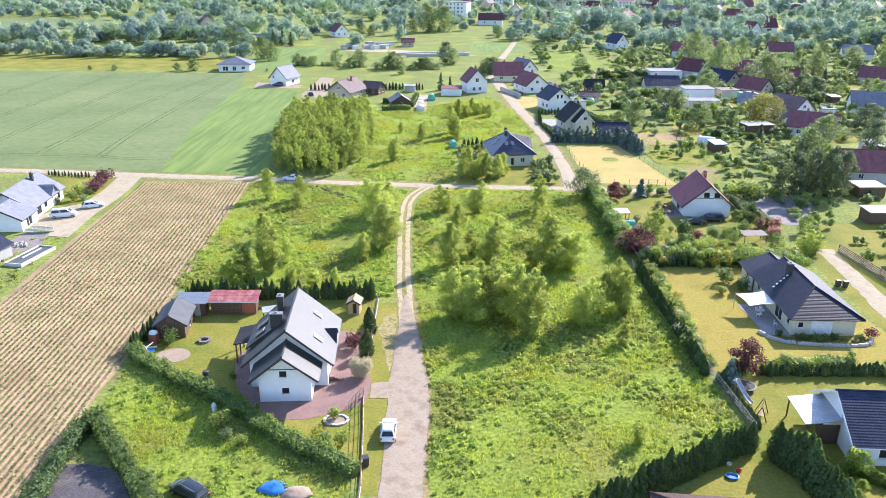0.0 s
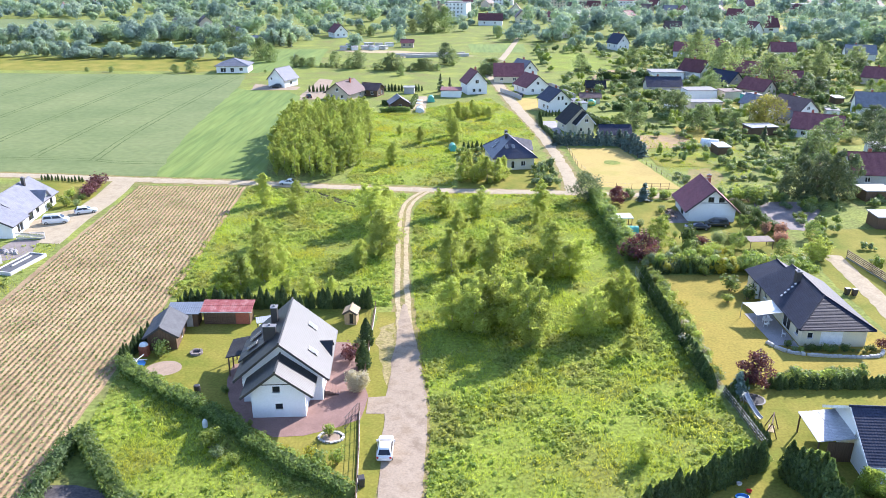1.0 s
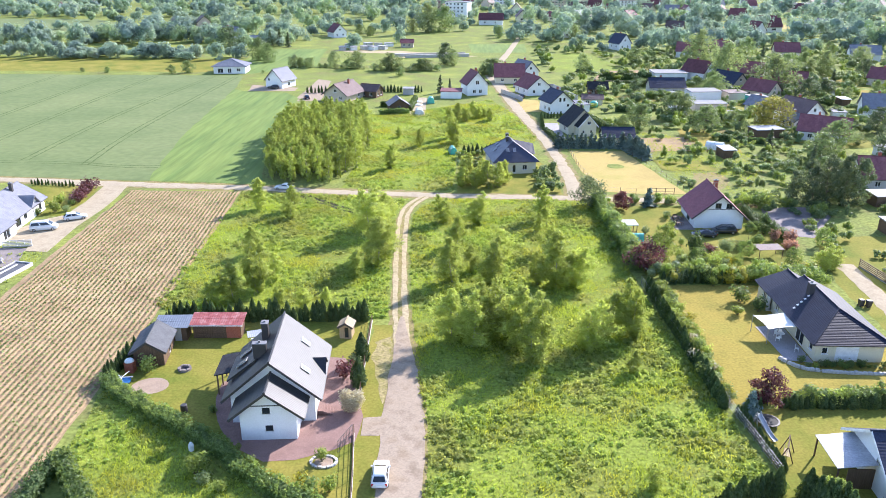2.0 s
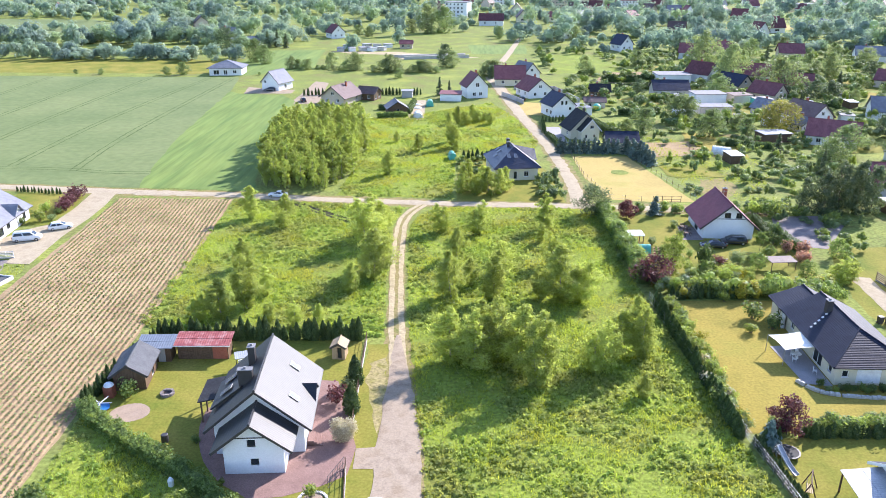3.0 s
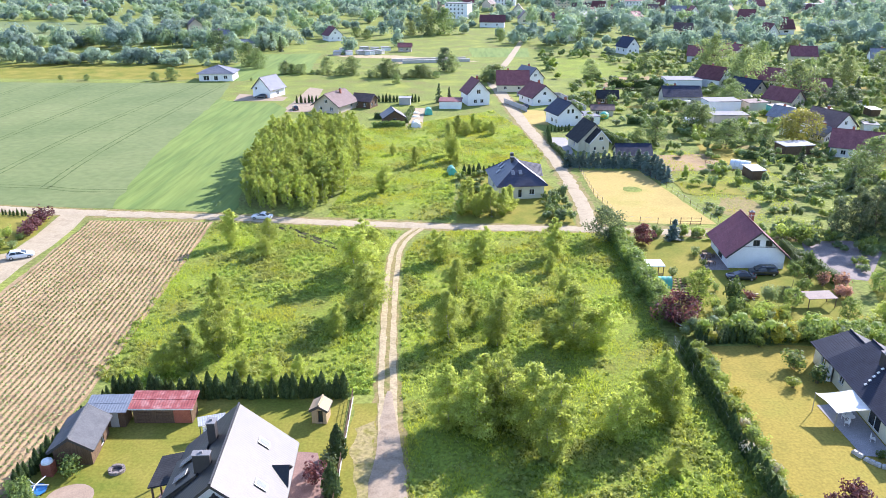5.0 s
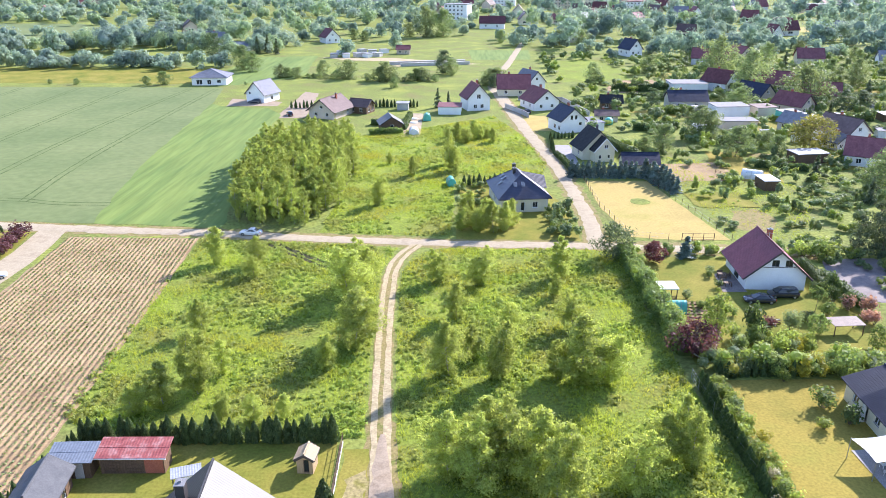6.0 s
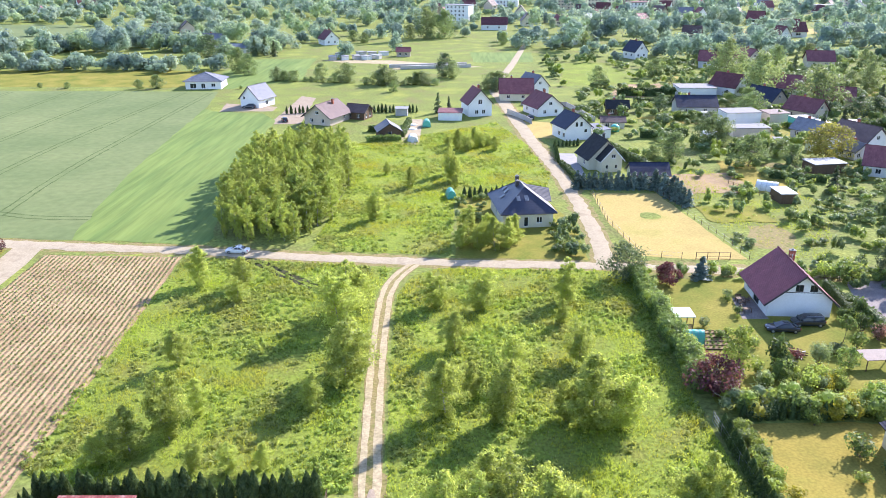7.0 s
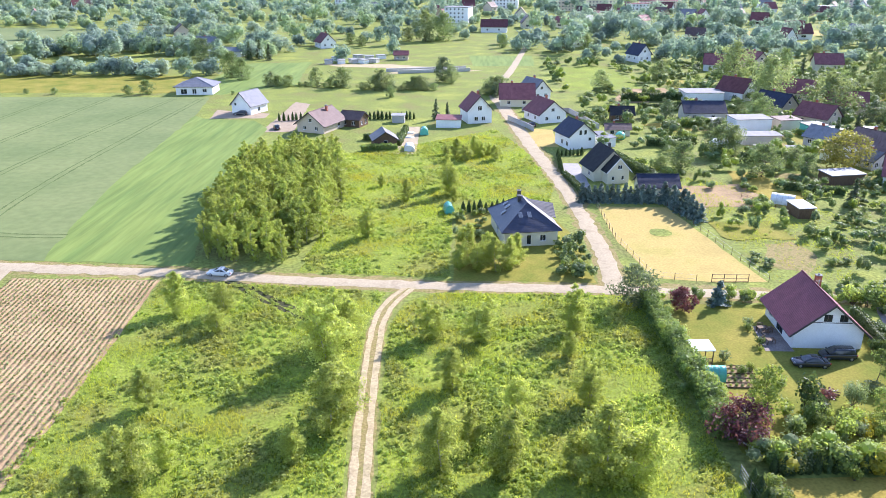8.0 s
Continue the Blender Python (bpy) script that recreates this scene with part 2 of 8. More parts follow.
M_BEIGE = surface("beige_render", [(0.50, 0.42, 0.33), (0.56, 0.48, 0.38)], 0.4, 0.9, fine=8, fine_mix=0.08, bump=0.15, bump_dist=0.005, per_object=0.25)
M_SLATE = surface("graphite_tiles", [(0.017, 0.018, 0.021), (0.026, 0.027, 0.031)], 0.8, 0.5, fine=6, fine_mix=0.2, bump=0.1, bump_dist=0.006, spec=0.45, wave=("Y", 1.05, 0.012), coat=0.1)
M_NAVY = surface("blue_grey_tiles", [(0.022, 0.027, 0.05), (0.034, 0.041, 0.072)], 0.8, 0.5, fine=6, fine_mix=0.25, bump=0.1, bump_dist=0.006, spec=0.2, per_object=0.1, wave=("Y", 1.05, 0.012))
M_DARKNAVY = surface("dark_navy_tiles", [(0.014, 0.017, 0.032), (0.024, 0.029, 0.05)], 0.8, 0.5, fine=7, fine_mix=0.35, bump=0.15, bump_dist=0.01, spec=0.12, wave=("Y", 1.05, 0.012))
M_GLAZED = surface("glazed_navy_tiles", [(0.022, 0.027, 0.052), (0.032, 0.039, 0.07)], 0.8, 0.45, fine=6, fine_mix=0.2, bump=0.1, bump_dist=0.006, spec=0.5, wave=("Y", 1.05, 0.012), coat=0.15)
M_CHARCOAL = surface("charcoal_tiles", [(0.030, 0.031, 0.035), (0.045, 0.046, 0.050)], 0.8, 0.7, fine=6, fine_mix=0.2, bump=0.1, bump_dist=0.006, spec=0.08, wave=("Y", 1.05, 0.012))
M_REDTILE = surface("wine_red_tiles", [(0.135, 0.042, 0.056), (0.18, 0.058, 0.075)], 0.8, 0.65, fine=6, fine_mix=0.25, bump=0.2, bump_dist=0.01, spec=0.2, wave=("Y", 1.05, 0.035), per_object=0.2)
# Red of the farther roofs, raised about 1.4x to paint in distance haze.
M_OLDRED = surface("weathered_hazed_red_tiles", [(0.145, 0.056, 0.062), (0.215, 0.09, 0.094)], 0.8, 0.7, fine=6, fine_mix=0.3, bump=0.2, bump_dist=0.01, spec=0.2, wave=("Y", 1.05, 0.012), per_object=0.3)
M_BROWNTILE = surface("brown_tiles", [(0.12, 0.082, 0.076), (0.165, 0.115, 0.105)], 0.8, 0.6, fine=6, fine_mix=0.25, bump=0.2, bump_dist=0.01, spec=0.2, wave=("Y", 1.05, 0.012), per_object=0.2)
M_GREYTILE = surface("light_grey_tiles", [(0.17, 0.175, 0.20), (0.23, 0.235, 0.265)], 0.8, 0.65, fine=6, fine_mix=0.15, bump=0.2, bump_dist=0.01, spec=0.15, wave=("Y", 1.05, 0.012), per_object=0.15)
M_TIN = surface("zinc_sheet", [(0.34, 0.35, 0.37), (0.44, 0.45, 0.47)], 0.7, 0.5, 0.2, fine=5, fine_mix=0.15, bump=0.15, bump_dist=0.01, wave=("X", 1.2, 0.03))
M_REDTIN = surface("faded_red_sheet", [(0.24, 0.055, 0.05), (0.34, 0.10, 0.085), (0.46, 0.25, 0.22)], 0.9, 0.45, fine=5, fine_mix=0.2, bump=0.15, bump_dist=0.01, wave=("X", 1.0, 0.04))
M_BLUETIN = surface("blue_grey_sheet", [(0.15, 0.175, 0.21), (0.2, 0.225, 0.26)], 0.9, 0.5, 0.0, fine=5, fine_mix=0.15, bump=0.15, bump_dist=0.01, wave=("X", 1.0, 0.04))
M_FELT = surface("grey_roofing_felt", [(0.17, 0.17, 0.18), (0.22, 0.22, 0.23)], 0.9, 0.8, fine=6, fine_mix=0.12)
M_WOOD = surface("brown_boards", [(0.10, 0.06, 0.035), (0.16, 0.10, 0.06)], 2.0, 0.75, fine=15, fine_mix=0.25, stretch=(4, 4, 0.5))
M_PALEWOOD = surface("pale_boards", [(0.36, 0.26, 0.15), (0.44, 0.33, 0.20)], 2.0, 0.75, fine=15, fine_mix=0.2, stretch=(4, 4, 0.5))
M_BRICKRED = surface("red_brick", [(0.28, 0.085, 0.05), (0.36, 0.12, 0.075)], 1.5, 0.85, fine=12, fine_mix=0.25)
M_TRIM = plain("white_trim", (0.78, 0.78, 0.77), 0.5)
M_DARKTRIM = plain("dark_trim", (0.05, 0.045, 0.045), 0.5)
M_METAL = plain("grey_metal", (0.35, 0.36, 0.37), 0.4, 0.7)
M_GLASS = plain("window_glass", (0.025, 0.03, 0.035), 0.06, 0.0, 0.6)
M_SOLAR = plain("skylight_glass", (0.2, 0.21, 0.23), 0.12, 0.0, 0.4)
M_TYRE = plain("tyre_rubber", (0.02, 0.02, 0.02), 0.8)
M_CARWHITE = plain("white_car_paint", (0.72, 0.73, 0.74), 0.2, 0.0, 0.6, 0.02)
M_CARDARK = plain("dark_car_paint", (0.025, 0.028, 0.035), 0.15, 0.0, 0.8, 0.02)
M_RIM = plain("alloy_rim", (0.5, 0.5, 0.52), 0.3, 0.8)
M_LAMP = plain("lamp_glass", (0.6, 0.6, 0.62), 0.1)
M_REDLAMP = plain("red_lamp_glass", (0.4, 0.02, 0.02), 0.15)
M_TEAL = plain("teal_film", (0.10, 0.45, 0.36), 0.4)
M_WHITEFILM = plain("white_film", (0.72, 0.74, 0.72), 0.45)
M_FABRIC = plain("cream_canvas", (0.72, 0.71, 0.66), 0.85)
M_BLUE = plain("blue_plastic", (0.03, 0.16, 0.42), 0.35)
M_PLASTICRED = plain("red_plastic", (0.5, 0.05, 0.04), 0.35)
M_BARK = surface("bark", [(0.10, 0.075, 0.055), (0.16, 0.125, 0.095)], 3, 0.9, fine=14, fine_mix=0.3)
M_BIRCHBARK = surface("birch_bark", [(0.20, 0.18, 0.16), (0.50, 0.48, 0.44)], 3, 0.85, fine=14, fine_mix=0.3)
L_BIRCH = leaves("birch_leaves", (0.245, 0.3, 0.08), (0.395, 0.46, 0.135), 0.58, 0.18)
L_GROVE = leaves("grove_leaves", (0.225, 0.285, 0.07), (0.41, 0.475, 0.12), 0.45, 0.2)
L_GREEN = leaves("green_leaves", (0.11, 0.165, 0.05), (0.2, 0.275, 0.09), 0.52)
L_LIGHT = leaves("light_green_leaves", (0.18, 0.24, 0.06), (0.31, 0.385, 0.105), 0.55)
L_GREY = leaves("grey_green_leaves", (0.155, 0.21, 0.105), (0.245, 0.305, 0.155), 0.5)
L_DARK = leaves("dark_conifer_needles", (0.075, 0.11, 0.062), (0.17, 0.215, 0.115), 0.4)
L_THUJA = leaves("thuja_sprays", (0.05, 0.085, 0.03), (0.115, 0.17, 0.058), 0.38)
L_BLUESPRUCE = leaves("blue_spruce_needles", (0.09, 0.14, 0.12), (0.19, 0.26, 0.225), 0.25)
L_PURPLE = leaves("purple_leaves", (0.065, 0.024, 0.032), (0.175, 0.075, 0.085), 0.4)
L_PINK = leaves("pink_blossom", (0.28, 0.14, 0.12), (0.44, 0.28, 0.24), 0.4)
L_OCHRE = leaves("ochre_leaves", (0.15, 0.155, 0.045), (0.27, 0.265, 0.075), 0.42)
L_WHITEBLOOM = leaves("white_blossom", (0.42, 0.38, 0.29), (0.68, 0.64, 0.52), 0.4)
L_FRUIT = leaves("fruit_tree_leaves", (0.13, 0.185, 0.07), (0.225, 0.295, 0.115), 0.5)
# Far foliage: distance haze is painted in, as paler, bluer leaf and sap colours.
L_FARGREY = leaves("hazed_far_willow_leaves", (0.27, 0.335, 0.26), (0.395, 0.46, 0.345), 0.42, 0.0, gloss=0.06, rough=0.75, sap=(1.4, 1.45, 1.2))
L_FARLIGHT = leaves("hazed_far_poplar_leaves", (0.27, 0.345, 0.2), (0.41, 0.49, 0.28), 0.42, 0.0, gloss=0.06, rough=0.75, sap=(1.4, 1.45, 1.2))
# Mid-distance garden leaves: extra blue paints in a light haze.
L_MIDGREEN = leaves("hazed_garden_tree_leaves", (0.11, 0.165, 0.075), (0.21, 0.285, 0.13), 0.5)
L_MIDDARK = leaves("hazed_dense_garden_leaves", (0.06, 0.095, 0.055), (0.13, 0.185, 0.1), 0.4)
L_YELLOW = leaves("yellow_green_leaves", (0.18, 0.19, 0.025), (0.36, 0.34, 0.05), 0.5)
L_GRASS = leaves("meadow_blades", (0.25, 0.298, 0.042), (0.355, 0.408, 0.06), 0.54, 0.0, 0.8, ((1.06, 0.95, 0.95), (0.93, 1.04, 0.95)))
L_DRYGRASS = leaves("dry_blades", (0.22, 0.235, 0.09), (0.31, 0.315, 0.14), 0.42, 0.0, 0.6)
L_WEED = leaves("weed_leaves", (0.225, 0.285, 0.075), (0.33, 0.4, 0.11), 0.52, 0.0, 0.8, ((1.03, 0.93, 1.1), (0.94, 1.04, 0.95)))
L_CROP = leaves("potato_leaves", (0.13, 0.175, 0.06), (0.24, 0.3, 0.11), 0.35, 0.0)
# Same painted haze for the far green and dark crowns.
L_FARGREEN = leaves("hazed_far_green_leaves", (0.225, 0.3, 0.235), (0.365, 0.45, 0.325), 0.42, 0.0, gloss=0.06, rough=0.75, sap=(1.4, 1.45, 1.2))
L_FARDARK = leaves("hazed_far_dark_leaves", (0.16, 0.22, 0.195), (0.265, 0.34, 0.28), 0.42, 0.0, gloss=0.06, rough=0.75, sap=(1.4, 1.45, 1.2))


# ---------------- ground ----------------
def jag(pts, step=2.0, amp=0.25, seed=1):
    """Outline with extra corners, pushed about so that it is nowhere straight."""
    out = []
    for (ax, ay), (bx, by) in zip(pts, pts[1:] + pts[:1]):
        d = math.hypot(bx - ax, by - ay)
        k = max(1, int(d / step))
        for i in range(k):
            x, y = ax + (bx - ax) * i / k, ay + (by - ay) * i / k
            n = noise.noise_vector(Vector((x * 0.35, y * 0.35, seed * 7.3)))
            n2 = noise.noise_vector(Vector((x * 1.3, y * 1.3, seed * 3.1)))
            out.append((x + amp * (n.x * 1.6 + n2.x * 0.7), y + amp * (n.y * 1.6 + n2.y * 0.7)))
    return out


def patch(name, pts, z, material, label, category, amp=0.25, step=2.0, seed=1):
    """A piece of ground with a worn outline."""
    bm = bmesh.new()
    bm.faces.new([bm.verts.new((x, y, z)) for x, y in (jag(pts, step, amp, seed) if amp else pts)])
    bmesh.ops.triangulate(bm, faces=bm.faces[:])
    bmesh.ops.recalc_face_normals(bm, faces=bm.faces[:])
    for f in bm.faces:
        if f.normal.z < 0:
            f.normal_flip()
    me = bpy.data.meshes.new(name)
    bm.to_mesh(me)
    bm.free()
    return tagged(part(name, me, material), label, category, kind="structure")


def smooth_line(pts, step=2.0):
    """Points along a soft curve through pts (any number of values each)."""
    p = [pts[0], *pts, pts[-1]]
    out = []
    for i in range(1, len(p) - 2):
        a, b, c, d = (np.array(q, float) for q in p[i - 1:i + 3])
        k = max(2, int(np.linalg.norm((c - b)[:2]) / step))
        for j in range(k):
            t = j / k
            out.append(0.5 * (2 * b + (c - a) * t + (2 * a - 5 * b + 4 * c - d) * t * t + (3 * b - a - 3 * c + d) * t ** 3))
    out.append(np.array(pts[-1], float))
    return out


def ribbon(name, pts, z, material, label, category, amp=0.25, cells=6, crown=0.06, seed=1):
    """A road along rows of (x, y, width)."""
    line = smooth_line(pts, 1.5)
    g = Geo()
    rings = []
    for i, p in enumerate(line):
        q = line[min(i + 1, len(line) - 1)] - line[max(i - 1, 0)]
        n = np.array((-q[1], q[0])) / max(1e-6, math.hypot(q[0], q[1]))
        ring = []
        for j in range(cells + 1):
            u = j / cells - 0.5
            w = p[2] * u
            if j in (0, cells):
                w += amp * noise.noise(Vector((p[0] * 0.7, p[1] * 0.7, seed * 5 + j))) * 1.5
            ring.append((p[0] + n[0] * w, p[1] + n[1] * w, z + crown * (1 - 4 * u * u)))
        rings.append(ring)
    g.loft(rings, caps=False, closed=False)
    me = g.mesh(name)
    me.flip_normals()
    return tagged(part(name, me, material, smooth=True), label, category, kind="structure")


g = Geo()
cuts_x = [-4000, -1500, -500] + list(range(-200, 201, 20)) + [500, 1500, 4000]
cuts_y = [-3000, -500] + list(range(0, 401, 20)) + [600, 1200, 2500, 4800]
g.loft([[(x, y, 0) for y in cuts_y] for x in cuts_x], caps=False, closed=False)
gm = g.mesh("ground")
gm.flip_normals()
tagged(part("ground", gm, M_MEADOW), "green meadow ground with rough grass to the horizon", "ground", kind="structure")

FIELD_R = [(-41.8, 40), (-42.8, 60), (-43.8, 81.5), (-45.2, 112), (-47.3, 141), (-49.8, 170.6)]
field = patch("ploughed_field", [*FIELD_R, (-74.6, 170.6), (-72.5, 130), (-70.8, 105), (-68, 40)], 0.02, M_SOIL, "brown ploughed field in long planted rows", "field", 0.2)
patch("wheat_field", [(-300, 183), (-180, 180.5), (-110, 181.0), (-80, 178.5), (-74, 178.4), (-81.5, 218.5), (-88, 279), (-91, 312), (-97, 343), (-178, 342), (-420, 345)], 0.03, M_WHEAT, "pale green young wheat field with tractor lines", "field", 0.5, 4)
patch("grass_strip", [(-74, 178.4), (-47, 176.5), (-52, 205), (-60, 262), (-61, 288), (-68, 300), (-86, 303), (-90.5, 308), (-88, 279), (-81.5, 218.5)], 0.035, M_GRASSCROP, "bright green strip of young crop beside the wheat", "field", 0.5, 4)
ROAD = [(-190, 179.5), (-114, 178.3), (-77, 175.2), (-50.5, 173.6), (-28.5, 171.2), (-12.5, 170.0), (-1.5, 169.3), (24.6, 168.6), (36, 168.0), (64, 166.0)]
ribbon("road_verge", [(x, y, 5.6) for x, y in ROAD], 0.0, M_VERGE, "worn grassy verge of the gravel road", "verge", 0.9, 6, 0.022, 5)
ribbon("lane_verge", [(25.5, 171, 5.0), (25.6, 193, 5.0), (23.6, 227, 5.4), (19.5, 264.5, 6.2), (14.3, 323, 6.5)], 0.0, M_VERGE, "worn grassy verge of the lane", "verge", 0.9, 6, 0.034, 6)
ribbon("road", [(-190, 179.5, 3.4), (-114, 178.3, 3.4), (-77, 175.2, 3.6), (-50.5, 173.6, 3.3), (-28.5, 171.2, 3.1), (-12.5, 170.0, 3.1), (-1.5, 169.3, 3.0), (24.6, 168.6, 3.2), (36, 168.0, 3.0), (64, 166.0, 3.4)], 0.03, M_ROAD, "pale dusty gravel road between the fields", "road", 0.45)
ribbon("lane", [(25.3, 170, 3.4), (25.8, 182, 3.0), (25.6, 193, 3.0), (23.6, 227, 3.2), (19.5, 264.5, 3.8), (14.3, 323, 4.6), (12, 360, 4), (22, 420, 3.5), (36, 520, 3)], 0.04, M_ROAD, "pale gravel lane running between the houses", "road", 0.45)
patch("driveway", [(-77.0, 174.6), (-75.6, 166), (-75.0, 157), (-75.2, 146), (-74.0, 132.6), (-78.2, 132.9), (-79.4, 137.4), (-85.2, 138.0), (-86.0, 144.5), (-83.4, 150.5), (-80.9, 153), (-80.9, 162), (-82.4, 174.8)], 0.05, M_ROAD, "pale concrete driveway of the white bungalow", "driveway", 0.06, 3.0)
TRACK = [(-8.0, 168.6), (-10.4, 163.2), (-11.7, 155), (-10.9, 136), (-9.2, 114), (-8.0, 103)]
ribbon("track", [(x, y, 2.6) for x, y in TRACK] + [(-7.4, 96, 2.8)], 0.02, M_VERGE, "dirt track with a grassy middle strip", "track", 0.3, 8, 0.02)
for side in (-0.72, 0.72):
    ribbon("wheel_rut", [(x + side, y, 0.85) for x, y in TRACK] + [(-7.3 + side, 95, 1.0)], 0.05, M_TRACK, "pale sandy wheel rut worn into the track", "track", 0.13, 4, 0.0, 3 + side)
ribbon("lane_edge", [(-9.0, 112, 3.2), (-8.0, 103, 3.8), (-7.1, 92, 5.4), (-6.1, 80, 6.4), (-5.6, 62, 5.8), (-5.2, 40, 5.6)], 0.0, M_VERGE, "trodden grassy edge of the gravel lane", "verge", 0.7, 8, 0.04, 12)
ribbon("gravel_lane", [(-8.5, 109, 0.5), (-7.9, 103, 1.9), (-7.2, 95, 3.2), (-6.7, 89, 4.2), (-6.1, 80, 4.9), (-5.7, 70, 4.6), (-5.6, 62, 4.3), (-5.2, 40, 4.4)], 0.06, M_GRAVEL, "broad grey gravel lane to the white house", "track", 0.22, 10, 0.03)
ribbon("drive_right", [(66.5, 132, 3.2), (65.5, 115, 3.4), (64.4, 100, 3.6), (63.5, 80, 3.6)], 0.03, M_ROAD, "pale gravel driveway beside the tiled bungalow", "driveway")
patch("paved_yard", [(59, 147), (63.5, 163), (73, 164), (76, 158), (67, 145)], 0.04, M_YARD, "greyish paved yard beside the red-roofed house", "yard", 0.15)
patch("lawn", [(-43.5, 91), (-41.2, 107), (-13.3, 107.5), (-12.8, 98), (-11.7, 80), (-10.2, 66.5), (-22, 74), (-41, 86.8)], 0.03, M_LAWN, "mown lawn around the steep-roofed white house", "lawn", 0.1)
patch("verge", [(-12.4, 106), (-9.2, 106.5), (-9.0, 90), (-8.3, 78), (-8.0, 62), (-9.6, 62), (-11.5, 80)], 0.02, M_LAWN, "mown grass verge between fence and track", "verge", 0.3)
patch("sandy_verge", [(-11.6, 101.0), (-9.6, 103.0), (-8.9, 98), (-8.7, 90), (-8.9, 85.5), (-9.7, 88), (-10.3, 93), (-11.5, 96.4)], 0.03, M_SANDVERGE, "bare sandy ground worn into the verge", "soil", 0.5, 1.0, 4)
patch("house_paving", [(-29.4, 90), (-29.2, 86.4), (-28.4, 83.6), (-26.6, 80.0), (-23.8, 76.6), (-20.4, 74.5), (-17.0, 74.8), (-13.5, 76.6), (-11.2, 78.3), (-10.9, 83.2), (-11.7, 85.6), (-13.2, 91.4), (-14.9, 96.6), (-17.6, 96.8), (-19.0, 90.6), (-27.4, 91.2)], 0.05, M_PAVER, "reddish block paving around the white house", "paving", 0.12)
patch("gate_paving", [(-10.9, 79.4), (-8.3, 79.6), (-8.2, 83.0), (-10.85, 83.0)], 0.055, M_GRAVEL, "gravelled crossing between gate and lane", "paving", 0.25)
patch("bungalow_lawn", [(32.2, 87), (31.0, 121.5), (45, 122.5), (58, 121), (61, 96), (60, 89)], 0.03, M_OCHRELAWN, "dry mown lawn of the tiled bungalow", "lawn", 0.15)
patch("east_lawn", [(60.5, 86), (61.5, 124), (67, 146), (92, 147), (96, 86)], 0.012, M_LAWN, "olive mown grass beside the gravel driveway", "lawn", 0.4)
patch("back_lawn", [(33, 86), (60, 88), (60, 62), (33.4, 66)], 0.03, M_LAWN, "shaded garden lawn with play equipment", "lawn", 0.15)
patch("low_lawn", [(33, 73.5), (17, 58), (17, 40), (44, 40), (44, 66), (35, 70)], 0.035, M_LAWN, "shaded lawn behind the thuja hedge", "lawn", 0.15)
patch("red_house_lawn", [(30.5, 163.5), (31.0, 126), (60, 126), (60, 148), (57, 163.5)], 0.03, M_LAWN, "mown lawn around the red-roofed house", "lawn", 0.15)
patch("dry_lawn", [(29.0, 212.0), (43.8, 211.6), (50.6, 172.6), (42, 172.0), (32.3, 173.6), (29.3, 192)], 0.03, M_DRYLAWN, "straw-coloured dry lawn with a round grass bed", "lawn", 0.2)
patch("bungalow_left_lawn", [(-99, 173.6), (-94, 158), (-87, 152), (-81.3, 152.6), (-81.2, 162), (-83, 173)], 0.03, M_LAWN, "green lawn beside the white bungalow", "lawn", 0.15)
patch("hip_house_lawn", [(-1, 171.6), (22.5, 171.2), (22.6, 190), (18, 208), (-1, 208)], 0.02, M_LAWN, "garden lawn of the hip-roofed house", "lawn", 0.2)
patch("sand_ring", [(-38.1 + 2.3 * math.cos(a), 88.8 + 1.9 * math.sin(a)) for a in np.linspace(0, 2 * math.pi, 20)[:-1]], 0.05, M_SAND, "round pinkish sand area on the lawn", "sand pit", 0.08, 1)

for k, line in enumerate(([(-131.5, 196), (-134, 245), (-134.5, 340)], [(-113.2, 196), (-114.5, 253), (-109.5, 340)], [(-95.6, 192), (-99, 238), (-99, 340)], [(-150, 196), (-152, 250), (-155, 340)], [(-170, 196), (-173, 250), (-178, 340)],
                          [(-180, 193.5), (-123, 194), (-100, 193.5), (-86.6, 191), (-76, 191)])):
    for side in (-0.9, 0.9):                             # tractor lines pressed into the wheat
        flat = abs(line[-1][1] - line[0][1]) < 10
        ribbon("tractor_line", [(x + (0 if flat else side), y + (side if flat else 0), 0.42) for x, y in line], 0.045, M_TRAMLINE, "dark wheel line pressed into the wheat", "field", 0.2, 2, 0.0, k + side)

for side in (-0.9, 0.9):
    ribbon("wheel_rut", [(-40.5, 171.6 + side * 0.6, 0.7), (-35.4, 168.3 + side, 0.9), (-31.4, 164.6 + side, 1.0), (-26.6, 160.6 + side, 0.9), (-22.4, 157.5 + side, 0.6)], 0.03, M_RUTDARK, "dark wheel rut cutting through the grass", "track", 0.25, 4, 0.0, 9 + side)
patch("patio", [(-83.5, 134), (-78.5, 134.5), (-76.5, 127), (-80, 124), (-84, 127)], 0.04, M_YARD, "grey patio with rubble beside the bungalow", "patio", 0.25)
patch("corner_yard", [(-41.2, 65.6), (-35.4, 65.2), (-31.8, 60.5), (-33, 50), (-41, 50)], 0.03, M_DARKYARD, "dark mottled yard behind the corner hedge", "yard", 0.4)

